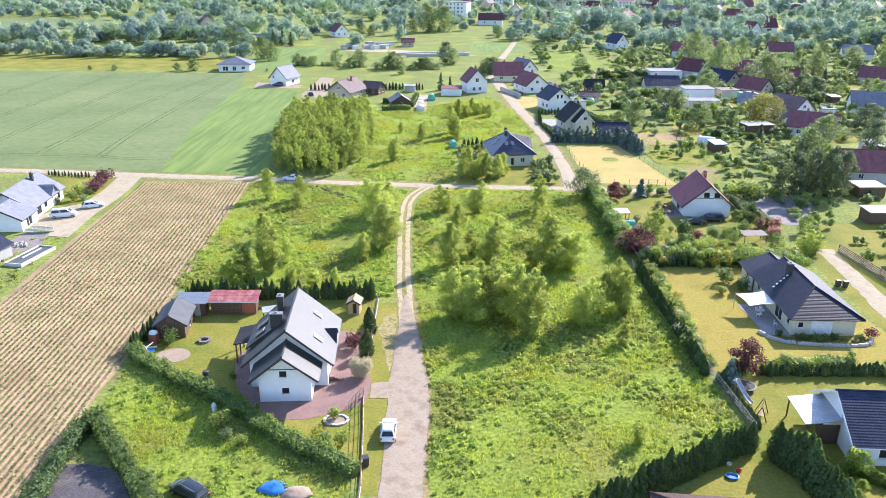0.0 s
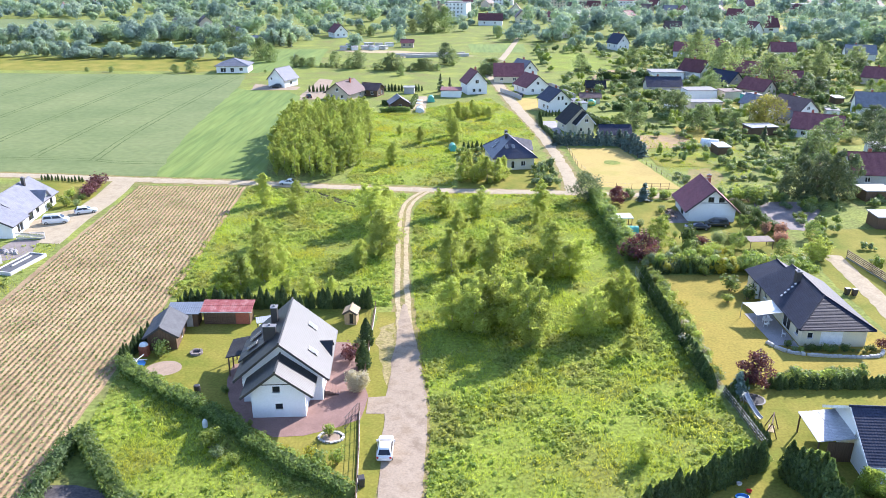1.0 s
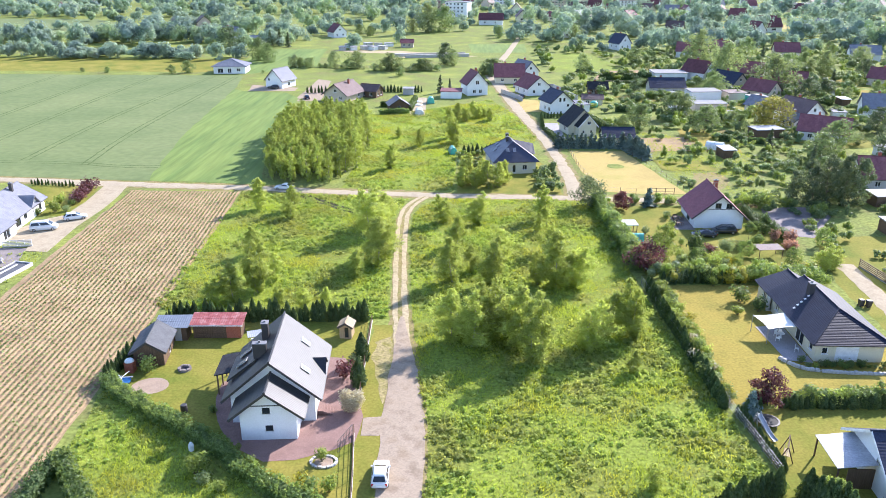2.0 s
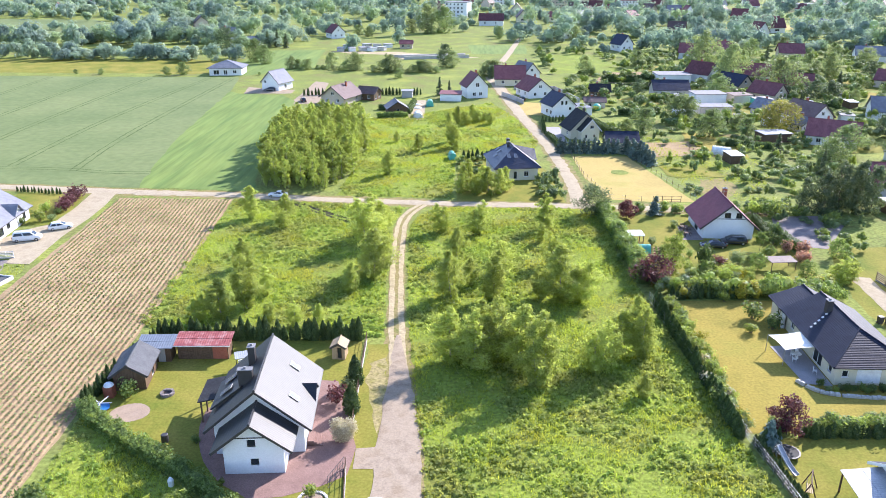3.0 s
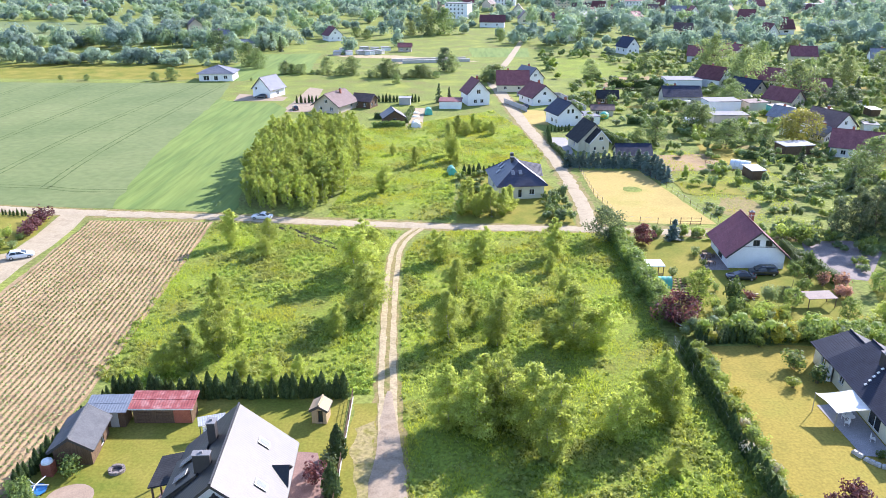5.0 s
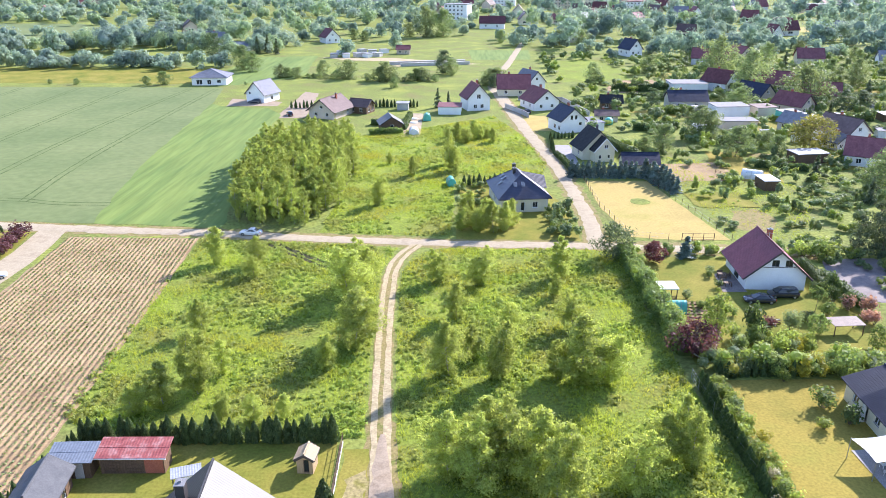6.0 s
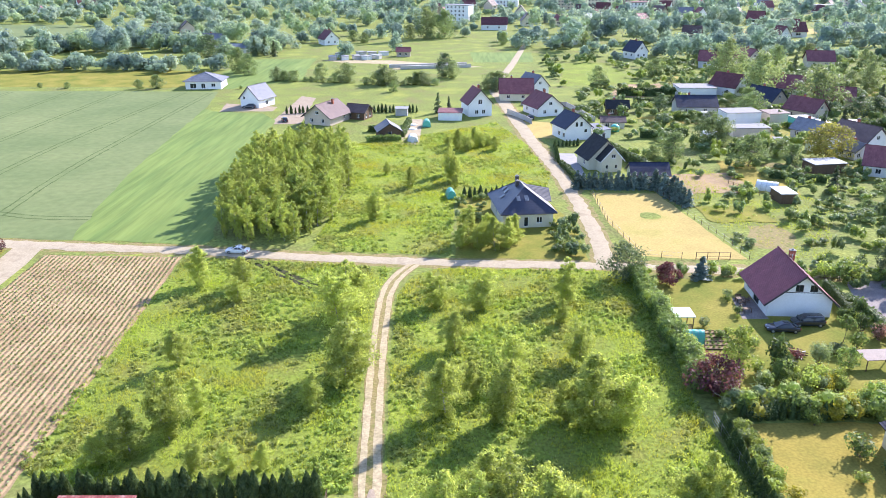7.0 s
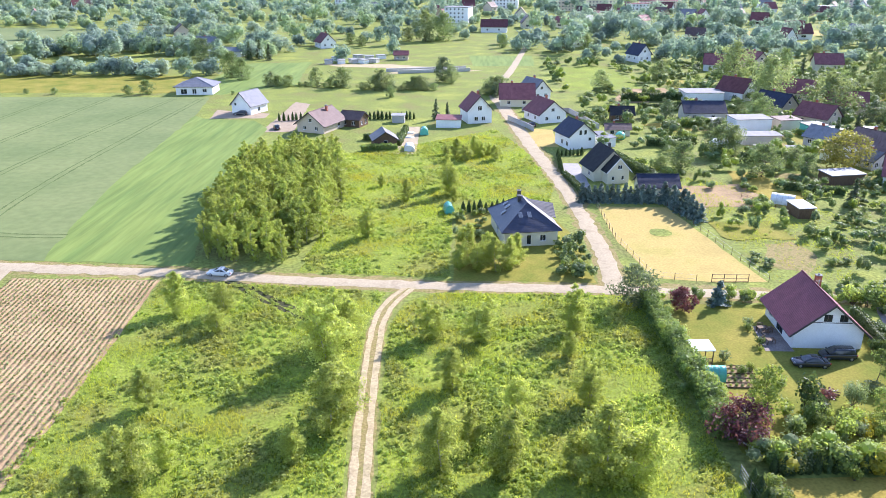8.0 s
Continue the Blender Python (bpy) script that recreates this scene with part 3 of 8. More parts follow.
# ploughed rows and their plants
g = Geo()
rows = 31
ys = np.arange(42, 170.5, 2.0)
fx = np.interp(ys, [p[1] for p in FIELD_R], [p[0] for p in FIELD_R])
crop_at = []
for r in range(rows):
    rings = []
    for y, x0 in zip(ys, fx):
        x = x0 - 0.6 - r * 0.8 + 0.05 * noise.noise(Vector((r * 3.1, y * 0.2, 0)))
        h = 0.11 + 0.04 * noise.noise(Vector((x, y * 0.5, 3)))
        rings.append([(x - 0.33, y, 0.024), (x - 0.12, y, h), (x + 0.12, y, h), (x + 0.33, y, 0.024)])
    g = Geo()
    g.loft(rings, caps=False, closed=False)
    me = g.mesh("soil_ridge")
    me.flip_normals()
    part("soil_ridge", me, M_SOIL, field)
    n = int((170.5 - 58) / 0.42)
    yy = np.linspace(58, 170, n) + RNG.uniform(-0.1, 0.1, n) + RNG.uniform(-0.21, 0.21)
    keep = RNG.random(n) < 0.9
    xx = np.interp(yy, ys, fx) - 0.6 - r * 0.8 + RNG.normal(0, 0.05, n)
    crop_at.append(np.stack([xx, yy, np.full(n, 0.2)], 1)[keep])
crop_at = np.concatenate(crop_at)
big = np.repeat(crop_at, 3, 0) + RNG.normal(0, 0.09, (len(crop_at) * 3, 3)) * (1, 1, 0.6)
tagged(part("crop_plants", quads_mesh("crop_plants", leaf_quads(big, 0.23, RNG, 1.6)), L_CROP), "low green potato plants along the ridges", "crop", kind="stuff")


# ---------------- houses ----------------
def clip(poly, a, b, c):
    """The part of a polygon (u, z) with a*u + b*z <= c."""
    out = []
    for p, q in zip(poly, poly[1:] + poly[:1]):
        dp, dq = a * p[0] + b * p[1] - c, a * q[0] + b * q[1] - c
        if dp <= 0:
            out.append(p)
        if (dp < 0 < dq) or (dq < 0 < dp):
            k = dp / (dp - dq)
            out.append((p[0] + k * (q[0] - p[0]), p[1] + k * (q[1] - p[1])))
    return out


def facade(g, m, half, eave, ridge, holes, depth=0.18):
    """One wall in its own plane (u across, z up, facing -v): a gable if ridge > eave. m places (u, v, z)."""
    us = sorted({-half, half, 0.0, *[u + s * w / 2 for u, z, w, h in holes for s in (-1, 1)]})
    zs = sorted({0.0, max(eave, ridge), *[z + s * h / 2 for u, z, w, h in holes for s in (-1, 1)]})
    slope = (ridge - eave) / half
    for u0, u1 in zip(us, us[1:]):
        for z0, z1 in zip(zs, zs[1:]):
            uc, zc = (u0 + u1) / 2, (z0 + z1) / 2
            if any(abs(uc - u) < w / 2 and abs(zc - z) < h / 2 for u, z, w, h in holes):
                continue
            poly = [(u0, z0), (u1, z0), (u1, z1), (u0, z1)]
            for sgn in (-1, 1):
                poly = clip(poly, slope * sgn, 1.0, ridge) if poly else poly
            if len(poly) > 2:
                g.face([m @ Vector((u, 0, z)) for u, z in poly])
    for u, z, w, h in holes:
        c = [(u - w / 2, z - h / 2), (u + w / 2, z - h / 2), (u + w / 2, z + h / 2), (u - w / 2, z + h / 2)]
        for p, q in zip(c, c[1:] + c[:1]):
            g.face([m @ Vector(t) for t in ((p[0], 0, p[1]), (p[0], depth, p[1]), (q[0], depth, q[1]), (q[0], 0, q[1]))])


def window(house, m, u, z, w, h, frame_mat, depth=0.14, sill=True, name="window"):
    win = Geo()
    t = 0.07
    for a in ((-w / 2, -h / 2, w / 2, -h / 2 + t), (-w / 2, h / 2 - t, w / 2, h / 2), (-w / 2, -h / 2 + t, -w / 2 + t, h / 2 - t), (w / 2 - t, -h / 2 + t, w / 2, h / 2 - t)):
        win.box(u + a[0], depth - 0.05, z + a[1], u + a[2], depth + 0.03, z + a[3], m)
    if w > 1.0:
        win.box(u - 0.04, depth - 0.045, z - h / 2 + t, u + 0.04, depth + 0.03, z + h / 2 - t, m)
    ob = part(name, win, frame_mat, house)
    p = Geo()
    p.box(u - w / 2 + t / 2, depth, z - h / 2 + t / 2, u + w / 2 - t / 2, depth + 0.02, z + h / 2 - t / 2, m)
    part("pane", p, M_GLASS, ob)
    if sill and name == "window":
        s = Geo()
        s.box(u - w / 2 - 0.06, -0.06, z - h / 2 - 0.05, u + w / 2 + 0.06, depth - 0.05, z - h / 2, m)
        part("sill", s, M_TRIM, ob)


def slope(g, a, b, c, d, thick=0.16, course=0.32, lip=0.028):
    """A tiled roof slope: a, b on the eave, c above b, d above a. Stepped course by course, with its underside."""
    a, b, c, d = (Vector(p) for p in (a, b, c, d))
    n = (b - a).cross(d - a if (d - a).length > 0.01 else c - a).normalized()
    if n.z < 0:
        n = -n
    k = max(2, int(max((d - a).length, (c - b).length) / course))
    k = min(k, 26)
    for i in range(k):
        s, t = i / k, (i + 1) / k
        p, q = a.lerp(d, s) + n * (thick + lip), b.lerp(c, s) + n * (thick + lip)
        u, v = b.lerp(c, t) + n * thick, a.lerp(d, t) + n * thick
        g.face([p, q, u, v])
        g.face([a.lerp(d, s) + n * thick, b.lerp(c, s) + n * thick, q, p])
    up = n * thick
    g.face([d, c, b, a])
    g.face([a, b, b + up, a + up])
    g.face([b, c, c + up, b + up])
    g.face([d, a, a + up, d + up])
    if (c - d).length > 0.01:
        g.face([c, d, d + up, c + up])


def chimney(house, x, y, z0, z1, w=0.6, d=0.6, material=None):
    g = Geo()
    g.box(x - w / 2, y - d / 2, z0, x + w / 2, y + d / 2, z1)
    ob = part("chimney", g, material or M_DARKTRIM, house)
    g = Geo()
    g.box(x - w / 2 - 0.07, y - d / 2 - 0.07, z1, x + w / 2 + 0.07, y + d / 2 + 0.07, z1 + 0.09)
    g.box(x - 0.12, y - 0.12, z1 + 0.09, x + 0.12, y + 0.12, z1 + 0.3)
    part("chimney_cap", g, M_FELT, ob)


def ridge_cap(house, p, q, material, r=0.13):
    g = Geo()
    p, q = Vector(p), Vector(q)
    k = max(2, int((q - p).length / 0.45))
    for i in range(k):
        g.rod(p.lerp(q, i / k), p.lerp(q, (i + 1) / k + 0.01), r * 1.1, r, 6)
    part("ridge_tiles", g, material, house)


SIDES = {"near": 0, "right": 90, "far": 180, "left": 270}


def gable_body(house, w, l, eave, ridge, wall, roof, openings=(), over=0.5, y0=0.0, x0=0.0, frame_mat=None, gables=("near", "far"), trim=None, lip=0.028):
    """Walls and a saddle roof; the ridge runs along y. openings: (side, u, z, w, h, kind)."""
    frame_mat = frame_mat or M_TRIM
    base = pose(x0, y0, 0)
    g = Geo()
    for side, turn in SIDES.items():
        gable = side in ("near", "far")
        if gable and side not in gables:
            continue
        half = w / 2 if gable else l / 2
        off = l / 2 if gable else w / 2
        m = base @ pose(0, 0, 0, 0, 0, turn) @ pose(0, -off, 0)
        holes = [o[1:5] for o in openings if o[0] == side]
        facade(g, m, half, eave, ridge if gable else eave, holes)
        for o in openings:
            if o[0] == side:
                window(house, m, *o[1:5], frame_mat, name=o[5] if len(o) > 5 else "window")
    part("wall", g, wall, house)
    pitch = (ridge - eave) / (w / 2)
    lo = eave - over * pitch
    yn, yf = y0 - l / 2 - (over if "near" in gables else 0), y0 + l / 2 + (over if "far" in gables else 0)
    for s in (-1, 1):
        g = Geo()
        slope(g, (x0 + s * (w / 2 + over), yn, lo), (x0 + s * (w / 2 + over), yf, lo), (x0, yf, ridge), (x0, yn, ridge), lip=lip)
        part("roof", g, roof, house)
        g = Geo()
        g.rod((x0 + s * (w / 2 + over + 0.06), yn, lo + 0.06), (x0 + s * (w / 2 + over + 0.06), yf, lo + 0.06), 0.07, sides=6)
        part("gutter", g, trim or M_DARKTRIM, house)
        for side, y in (("near", yn), ("far", yf)):
            if side in gables:
                g = Geo()
                sg = -1 if side == "near" else 1
                p, q = Vector((x0 + s * (w / 2 + over), y, lo - 0.12)), Vector((x0, y, ridge - 0.12))
                e = Vector((0, sg * 0.05, 0))
                u = Vector((0, 0, 0.34))
                g.loft([[p, p + e, p + e + u, p + u], [q, q + e, q + e + u, q + u]])
                part("verge_board", g, trim or M_DARKTRIM, house)
    ridge_cap(house, (x0, yn, ridge + 0.2), (x0, yf, ridge + 0.2), roof)


def skylight(house, x, y, w, d, roof_x, ridge, pitch, side=1):
    """A roof window lying on the slope at x (from the ridge line roof_x), y."""
    ang = math.atan(pitch)
    m = pose(x, y, ridge - abs(x - roof_x) * pitch + 0.36) @ pose(0, 0, 0, 0, math.degrees(ang) * side, 0)
    g = Geo()
    g.box(-d / 2, -w / 2, 0, d / 2, w / 2, 0.06, m)
    ob = part("skylight", g, M_METAL, house)
    g = Geo()
    g.box(-d / 2 + 0.08, -w / 2 + 0.08, 0.06, d / 2 - 0.08, w / 2 - 0.08, 0.08, m)
    part("pane", g, M_SOLAR, ob)


def hip_roof(house, w, l, eave, ridge, roof, over=0.6, x0=0.0, y0=0.0, inset=None, near=True, far=True):
    """A hipped roof with its ridge along y."""
    hw, hl = w / 2 + over, l / 2 + over
    ins = hw if inset is None else inset
    yn, yf = y0 - hl, y0 + hl
    rn, rf = (yn + ins if near else yn), (yf - ins if far else yf)
    A, B, C, D = (x0 - hw, yn, eave), (x0 + hw, yn, eave), (x0 + hw, yf, eave), (x0 - hw, yf, eave)
    R, S = (x0, rn, ridge), (x0, rf, ridge)
    for quad in ((B, C, S, R), (D, A, R, S), (A, B, R, R), (C, D, S, S)):
        if quad[2] == quad[3] and ((quad[0] == A and not near) or (quad[0] == C and not far)):
            continue
        g = Geo()
        slope(g, *quad)
        part("roof", g, roof, house)
    up = Vector((0, 0, 0.2))
    for p, q in ((R, S), (A, R), (B, R), (C, S), (D, S)):
        if (q == R and p != S and not near) or (q == S and p != R and not far):
            continue
        ridge_cap(house, Vector(p) + up, Vector(q) + up, roof, 0.11)
    g = Geo()
    for p, q in ((A, B), (B, C), (C, D), (D, A)):
        g.rod(Vector(p) + Vector((0, 0, 0.05)), Vector(q) + Vector((0, 0, 0.05)), 0.07)
    part("gutter", g, M_DARKTRIM, house)


def box_walls(house, w, l, h, wall, openings=(), x0=0.0, y0=0.0, frame_mat=None):
    g = Geo()
    for side, turn in SIDES.items():
        gable = side in ("near", "far")
        half, off = (w / 2, l / 2) if gable else (l / 2, w / 2)
        m = pose(x0, y0, 0) @ pose(0, 0, 0, 0, 0, turn) @ pose(0, -off, 0)
        facade(g, m, half, h, h, [o[1:5] for o in openings if o[0] == side])
        for o in openings:
            if o[0] == side:
                window(house, m, *o[1:5], frame_mat or M_TRIM, name=o[5] if len(o) > 5 else "window")
    part("wall", g, wall, house)


# steep-roofed white house in the fenced garden
h1 = thing("house", "white house with steep dark tiled roof and front wing", "house", pose(-21.3, 87.1, 0, 0, 0, 4.5))
gable_body(h1, 9.4, 10.7, 3.95, 8.0, M_WHITE, M_SLATE,
           [("right", -2.2, 1.3, 1.6, 2.2, "door"), ("right", 1.5, 1.6, 1.4, 1.3), ("right", 4.0, 1.6, 1.0, 1.3), ("left", -3, 1.3, 2.2, 2.2, "door"), ("left", 2, 1.6, 1.4, 1.3),
            ("far", -2, 1.6, 1.4, 1.3), ("far", 2, 1.6, 1.4, 1.3), ("far", 0, 5.2, 1.3, 1.4)], over=0.85, trim=M_DARKTRIM, lip=0.015)
gable_body(h1, 6.1, 3.45, 3.95, 6.35, M_WHITE, M_SLATE, [("near", -0.15, 3.75, 0.85, 0.8), ("near", 0.05, 1.5, 0.85, 0.75)], over=1.0, y0=-7.08, x0=0.0, gables=("near",), trim=M_DARKTRIM, frame_mat=M_DARKTRIM, lip=0.015)
g = Geo()                                             # dark string course under the wing's gable
g.box(-2.5, -8.86, 4.34, 2.5, -8.805, 4.44)
part("trim_board", g, M_DARKTRIM, h1)
chimney(h1, -1.7, 2.2, 5.8, 8.9, 0.75, 0.9, M_DARKTRIM)
chimney(h1, -1.6, -2.2, 5.8, 8.5, 1.5, 0.65, M_DARKTRIM)
for sx, sy in ((2.9, 2.9), (3.5, -2.7)):
    skylight(h1, sx, sy, 0.95, 1.3, 0.0, 7.95, 4.05 / 4.7)
for ya in (-0.9, 2.1):                                # small gabled dormer over the entrance
    g = Geo()
    slope(g, (5.3, ya, 3.45), (5.55, ya, 3.45), (5.55, 0.6, 4.8), (3.8, 0.6, 4.8), 0.1, lip=0.01)
    part("dormer_roof", g, M_SLATE, h1)
g = Geo()
g.loft([[(5.1, -0.5, 3.5), (5.1, 1.7, 3.5), (5.1, 0.6, 4.65)], [(4.2, -0.5, 3.5), (4.2, 1.7, 3.5), (4.2, 0.6, 4.65)]])
part("dormer_wall", g, M_DARKTRIM, h1)
g = Geo()                                             # low dormer on the shaded slope
slope(g, (-5.5, -2.9, 3.9), (-5.5, 2.7, 3.9), (-2.0, 2.7, 6.6), (-2.0, -2.9, 6.6))
part("dormer_roof", g, M_SLATE, h1)
for y in (-2.8, 2.5):
    g = Geo()
    g.loft([[(-5.0, y, 3.6), (-2.0, y, 6.2), (-2.0, y, 6.65), (-5.0, y, 4.35)], [(-5.0, y + 0.15, 3.6), (-2.0, y + 0.15, 6.2), (-2.0, y + 0.15, 6.65), (-5.0, y + 0.15, 4.35)]])
    part("dormer_cheek", g, M_DARKTRIM, h1)
for sx, sy in ((-4.0, -1.4), (-4.0, 1.0)):
    skylight(h1, sx, sy, 0.9, 1.6, 0.0, 8.25, 0.78, -1)
g = Geo()                                             # covered terrace
slope(g, (-7.9, 0.4, 2.75), (-7.9, 5.3, 2.75), (-4.6, 5.3, 3.4), (-4.6, 0.4, 3.4), 0.12)
part("terrace_roof", g, M_CHARCOAL, h1)
for y in (0.7, 2.9, 5.0):
    g = Geo()
    g.box(-7.7, y - 0.08, 0, -7.54, y + 0.08, 2.75)
    part("terrace_post", g, M_WOOD, h1)
for i in range(4):                                    # entrance steps
    g = Geo()
    g.box(4.8, -4.4, 0.0, 6.5 - i * 0.34, -2.5, 0.17 * (i + 1))
    part("step", g, M_PAVER, h1)

# white house with the wine-red roof
rh = thing("house", "white house with wine-red tiled saddle roof", "house", pose(50.4, 155.0, 0, 0, 0, -1.5))
gable_body(rh, 9.3, 10.4, 2.7, 6.7, M_WHITE, M_REDTILE,
           [("near", -0.4, 4.6, 1.15, 1.1), ("near", 1.7, 4.6, 1.15, 1.1), ("left", 0.5, 1.2, 2.4, 2.2, "door"), ("left", -3.2, 1.5, 1.2, 1.2), ("right", 0, 1.5, 1.4, 1.3)], over=0.75, frame_mat=M_DARKTRIM)
chimney(rh, 0.9, 2.6, 5.4, 7.6, 0.8, 0.6, M_BRICKRED)
g = Geo()
g.box(-2.9, -5.26, 3.9, 2.9, -5.2, 4.0)
part("trim_board", g, M_DARKTRIM, rh)
g = Geo()
g.box(-0.05, 0.2, 6.8, 0.05, 0.3, 7.9)
g.box(-0.6, 0.22, 7.7, 0.6, 0.28, 7.75)
part("aerial", g, M_METAL, rh)

# tiled bungalow
bg = thing("house", "cream bungalow with dark glazed hipped tile roof", "house", pose(51.2, 105.4, 0, 0, 0, 0))
box_walls(bg, 8.8, 15.2, 2.7, M_CREAM, [("near", -0.3, 1.25, 3.0, 1.9, "door"), ("near", -3.2, 1.6, 0.8, 0.9), ("left", 2.5, 1.2, 2.6, 2.1, "door"), ("left", -2.5, 1.5, 1.4, 1.2), ("left", -5.6, 1.5, 1.2, 1.0), ("left", 6.0, 1.5, 1.0, 1.0)])
hip_roof(bg, 8.8, 15.2, 2.7, 5.4, M_DARKNAVY, 0.75, far=False, inset=5.4)
g = Geo()
facade(g, pose(0, 7.6, 0, 0, 0, 180), 5.15, 2.7, 5.4, [])
part("gable_wall", g, M_WHITE, bg)
chimney(bg, -1.2, 3.2, 4.2, 6.6, 0.7, 0.9, M_DARKTRIM)
box_walls(bg, 7.0, 5.0, 2.6, M_CREAM, [("left", 0, 1.5, 1.2, 1.1)], x0=-1.1, y0=10.1)
for s in (-1, 1):
    g = Geo()
    slope(g, (-1.1 + s * 4.1, 7.3, 2.6), (-1.1 + s * 4.1, 13.0, 2.6), (-0.4, 13.0, 4.4), (-0.4, 7.3, 4.4))
    part("roof", g, M_DARKNAVY, bg)
ridge_cap(bg, (-0.4, 7.3, 4.62), (-0.4, 13.0, 4.62), M_DARKNAVY)
g = Geo()
g.box(-1.8, -7.56, 0.3, 1.2, -7.5, 2.2)
part("roller_shutter", g, M_TRIM, bg)
for i in range(5):
    g = Geo()
    g.box(-0.16, -0.12, 0.2, 0.16, 0.12, 0.32, pose(-3.9 + 0.6 * i, 1.2 + 0.35 * i, 3.37 + 0.314 * i, 0, -28, 0))
    part("vent_tile", g, M_TRIM, bg)
patch("terrace", [(42.6, 107.5), (43.3, 97.9), (46.6, 97.3), (46.6, 108)], 0.09, M_GREYPAVER, "grey paved terrace under the sun sail", "terrace", 0)

# house with metal lean-to at the lower edge
rb = thing("house", "white house with blue-grey tiled saddle roof", "house", pose(48.2, 73.0, 0, 0, 0, 88))
gable_body(rb, 9.6, 13.0, 3.0, 6.0, M_WHITE, M_NAVY, [("left", 1.0, 1.5, 1.3, 1.3), ("left", -3.5, 1.5, 1.0, 1.2), ("left", 4.6, 1.5, 1.2, 1.2), ("far", 1.2, 3.6, 0.8, 0.9), ("far", -2.4, 1.5, 0.9, 1.0)], over=0.7, trim=M_TRIM)
chimney(rb, 0.6, -1.5, 5.2, 6.8, 0.8, 0.7, M_BRICKRED)
g = Geo()
slope(g, (-1.4, 10.4, 2.5), (4.2, 10.4, 2.5), (4.2, 6.4, 3.1), (-1.4, 6.4, 3.1), 0.05, 3)
part("lean_to_roof", g, M_TIN, rb)
for x in (-1.2, 4.0):
    g = Geo()
    g.box(x - 0.07, 10.1, 0, x + 0.07, 10.24, 2.5)
    part("lean_to_post", g, M_WOOD, rb)
g = Geo()
g.box(-1.2, 6.6, 0, -1.08, 9.2, 2.4)
part("lean_to_wall", g, M_WOOD, rb)

# white bungalow beside the ploughed field
lh = thing("house", "white bungalow with light grey tiled roof", "house", pose(-91.1, 148.7, 0, 0, 0, 5.5))
gable_body(lh, 9.8, 15.0, 2.7, 5.7, M_WHITE, M_GREYTILE, [("right", -4.4, 1.4, 2.2, 2.0, "door"), ("right", -1.2, 1.5, 1.4, 1.2), ("right", 5.4, 1.4, 1.2, 1.6), ("right", 2.0, 1.3, 1.0, 2.1, "door"), ("near", 1, 1.5, 1.4, 1.2)], over=0.6, frame_mat=M_DARKTRIM)
gable_body(lh, 8.4, 6.6, 2.5, 4.6, M_WHITE, M_GREYTILE, [("right", 0, 1.2, 2.4, 2.0, "door")], over=0.5, y0=-10.8, x0=1.5, gables=("near",))
chimney(lh, 0.9, 3.4, 4.6, 6.9, 0.6, 0.6, M_DARKTRIM)
dm = pose(4.95, 2.6, 0, 0, 0, 90)
g = Geo()
facade(g, dm, 1.5, 3.0, 4.4, [(0, 1.3, 1.1, 2.1)])
part("porch_gable", g, M_WHITE, lh)
for s in (-1, 1):
    g = Geo()
    slope(g, (5.6, 2.6 + s * 1.9, 2.6), (1.6, 2.6 + s * 1.9, 2.6), (1.6, 2.6, 4.4), (5.6, 2.6, 4.4))
    part("porch_roof", g, M_GREYTILE, lh)

# hip-roofed house by the lane
hh = thing("house", "cream house with dark blue hipped tile roof", "house", pose(12.0, 194.4, 0, 0, 0, 9) @ Matrix.Diagonal((0.88, 1.0, 0.95, 1)))
box_walls(hh, 11.4, 13.0, 3.1, M_CREAM, [("near", -3.2, 1.6, 1.3, 1.3), ("near", 2.6, 1.6, 1.3, 1.3), ("near", -0.4, 1.3, 1.0, 2.0, "door"), ("right", -2, 1.6, 1.4, 1.3), ("right", 2, 1.6, 1.4, 1.3), ("left", 0, 1.6, 1.4, 1.3)])
hip_roof(hh, 11.4, 13.0, 3.1, 7.3, M_GLAZED, 0.7, inset=4.8)
for s in (-1, 1):
    g = Geo()
    slope(g, (7.0, 2.0 + s * 2.6, 3.4), (0.0, 2.0 + s * 2.6, 5.0), (0.0, 2.0, 7.0), (7.0, 2.0, 5.6))
    part("dormer_roof", g, M_GLAZED, hh)
g = Geo()
facade(g, pose(5.7, 2.0, 0, 0, 0, 90), 2.4, 3.6, 5.6, [(0, 2.6, 1.2, 1.2)])
part("dormer_wall", g, M_CREAM, hh)
chimney(hh, -0.9, 0.6, 5.8, 8.0, 0.7, 0.7, M_DARKTRIM)
chimney(hh, -0.3, 3.4, 6.4, 8.2, 0.8, 0.6, M_DARKTRIM)
for sx, sy in ((-3.2, 1.6), (-3.2, 3.6), (-4.4, 0.4)):
    skylight(hh, sx, sy, 0.8, 1.2, 0.0, 7.3, 0.66, -1)
for sx in (-1.9, 0.0):
    m = pose(sx, -4.4, 5.6, 40, 0, 0)
    g = Geo()
    g.box(-0.4, -0.6, 0.2, 0.4, 0.6, 0.28, m)
    ob = part("skylight", g, M_METAL, hh)
    g = Geo()
    g.box(-0.33, -0.53, 0.28, 0.33, 0.53, 0.3, m)
    part("pane", g, M_SOLAR, ob)

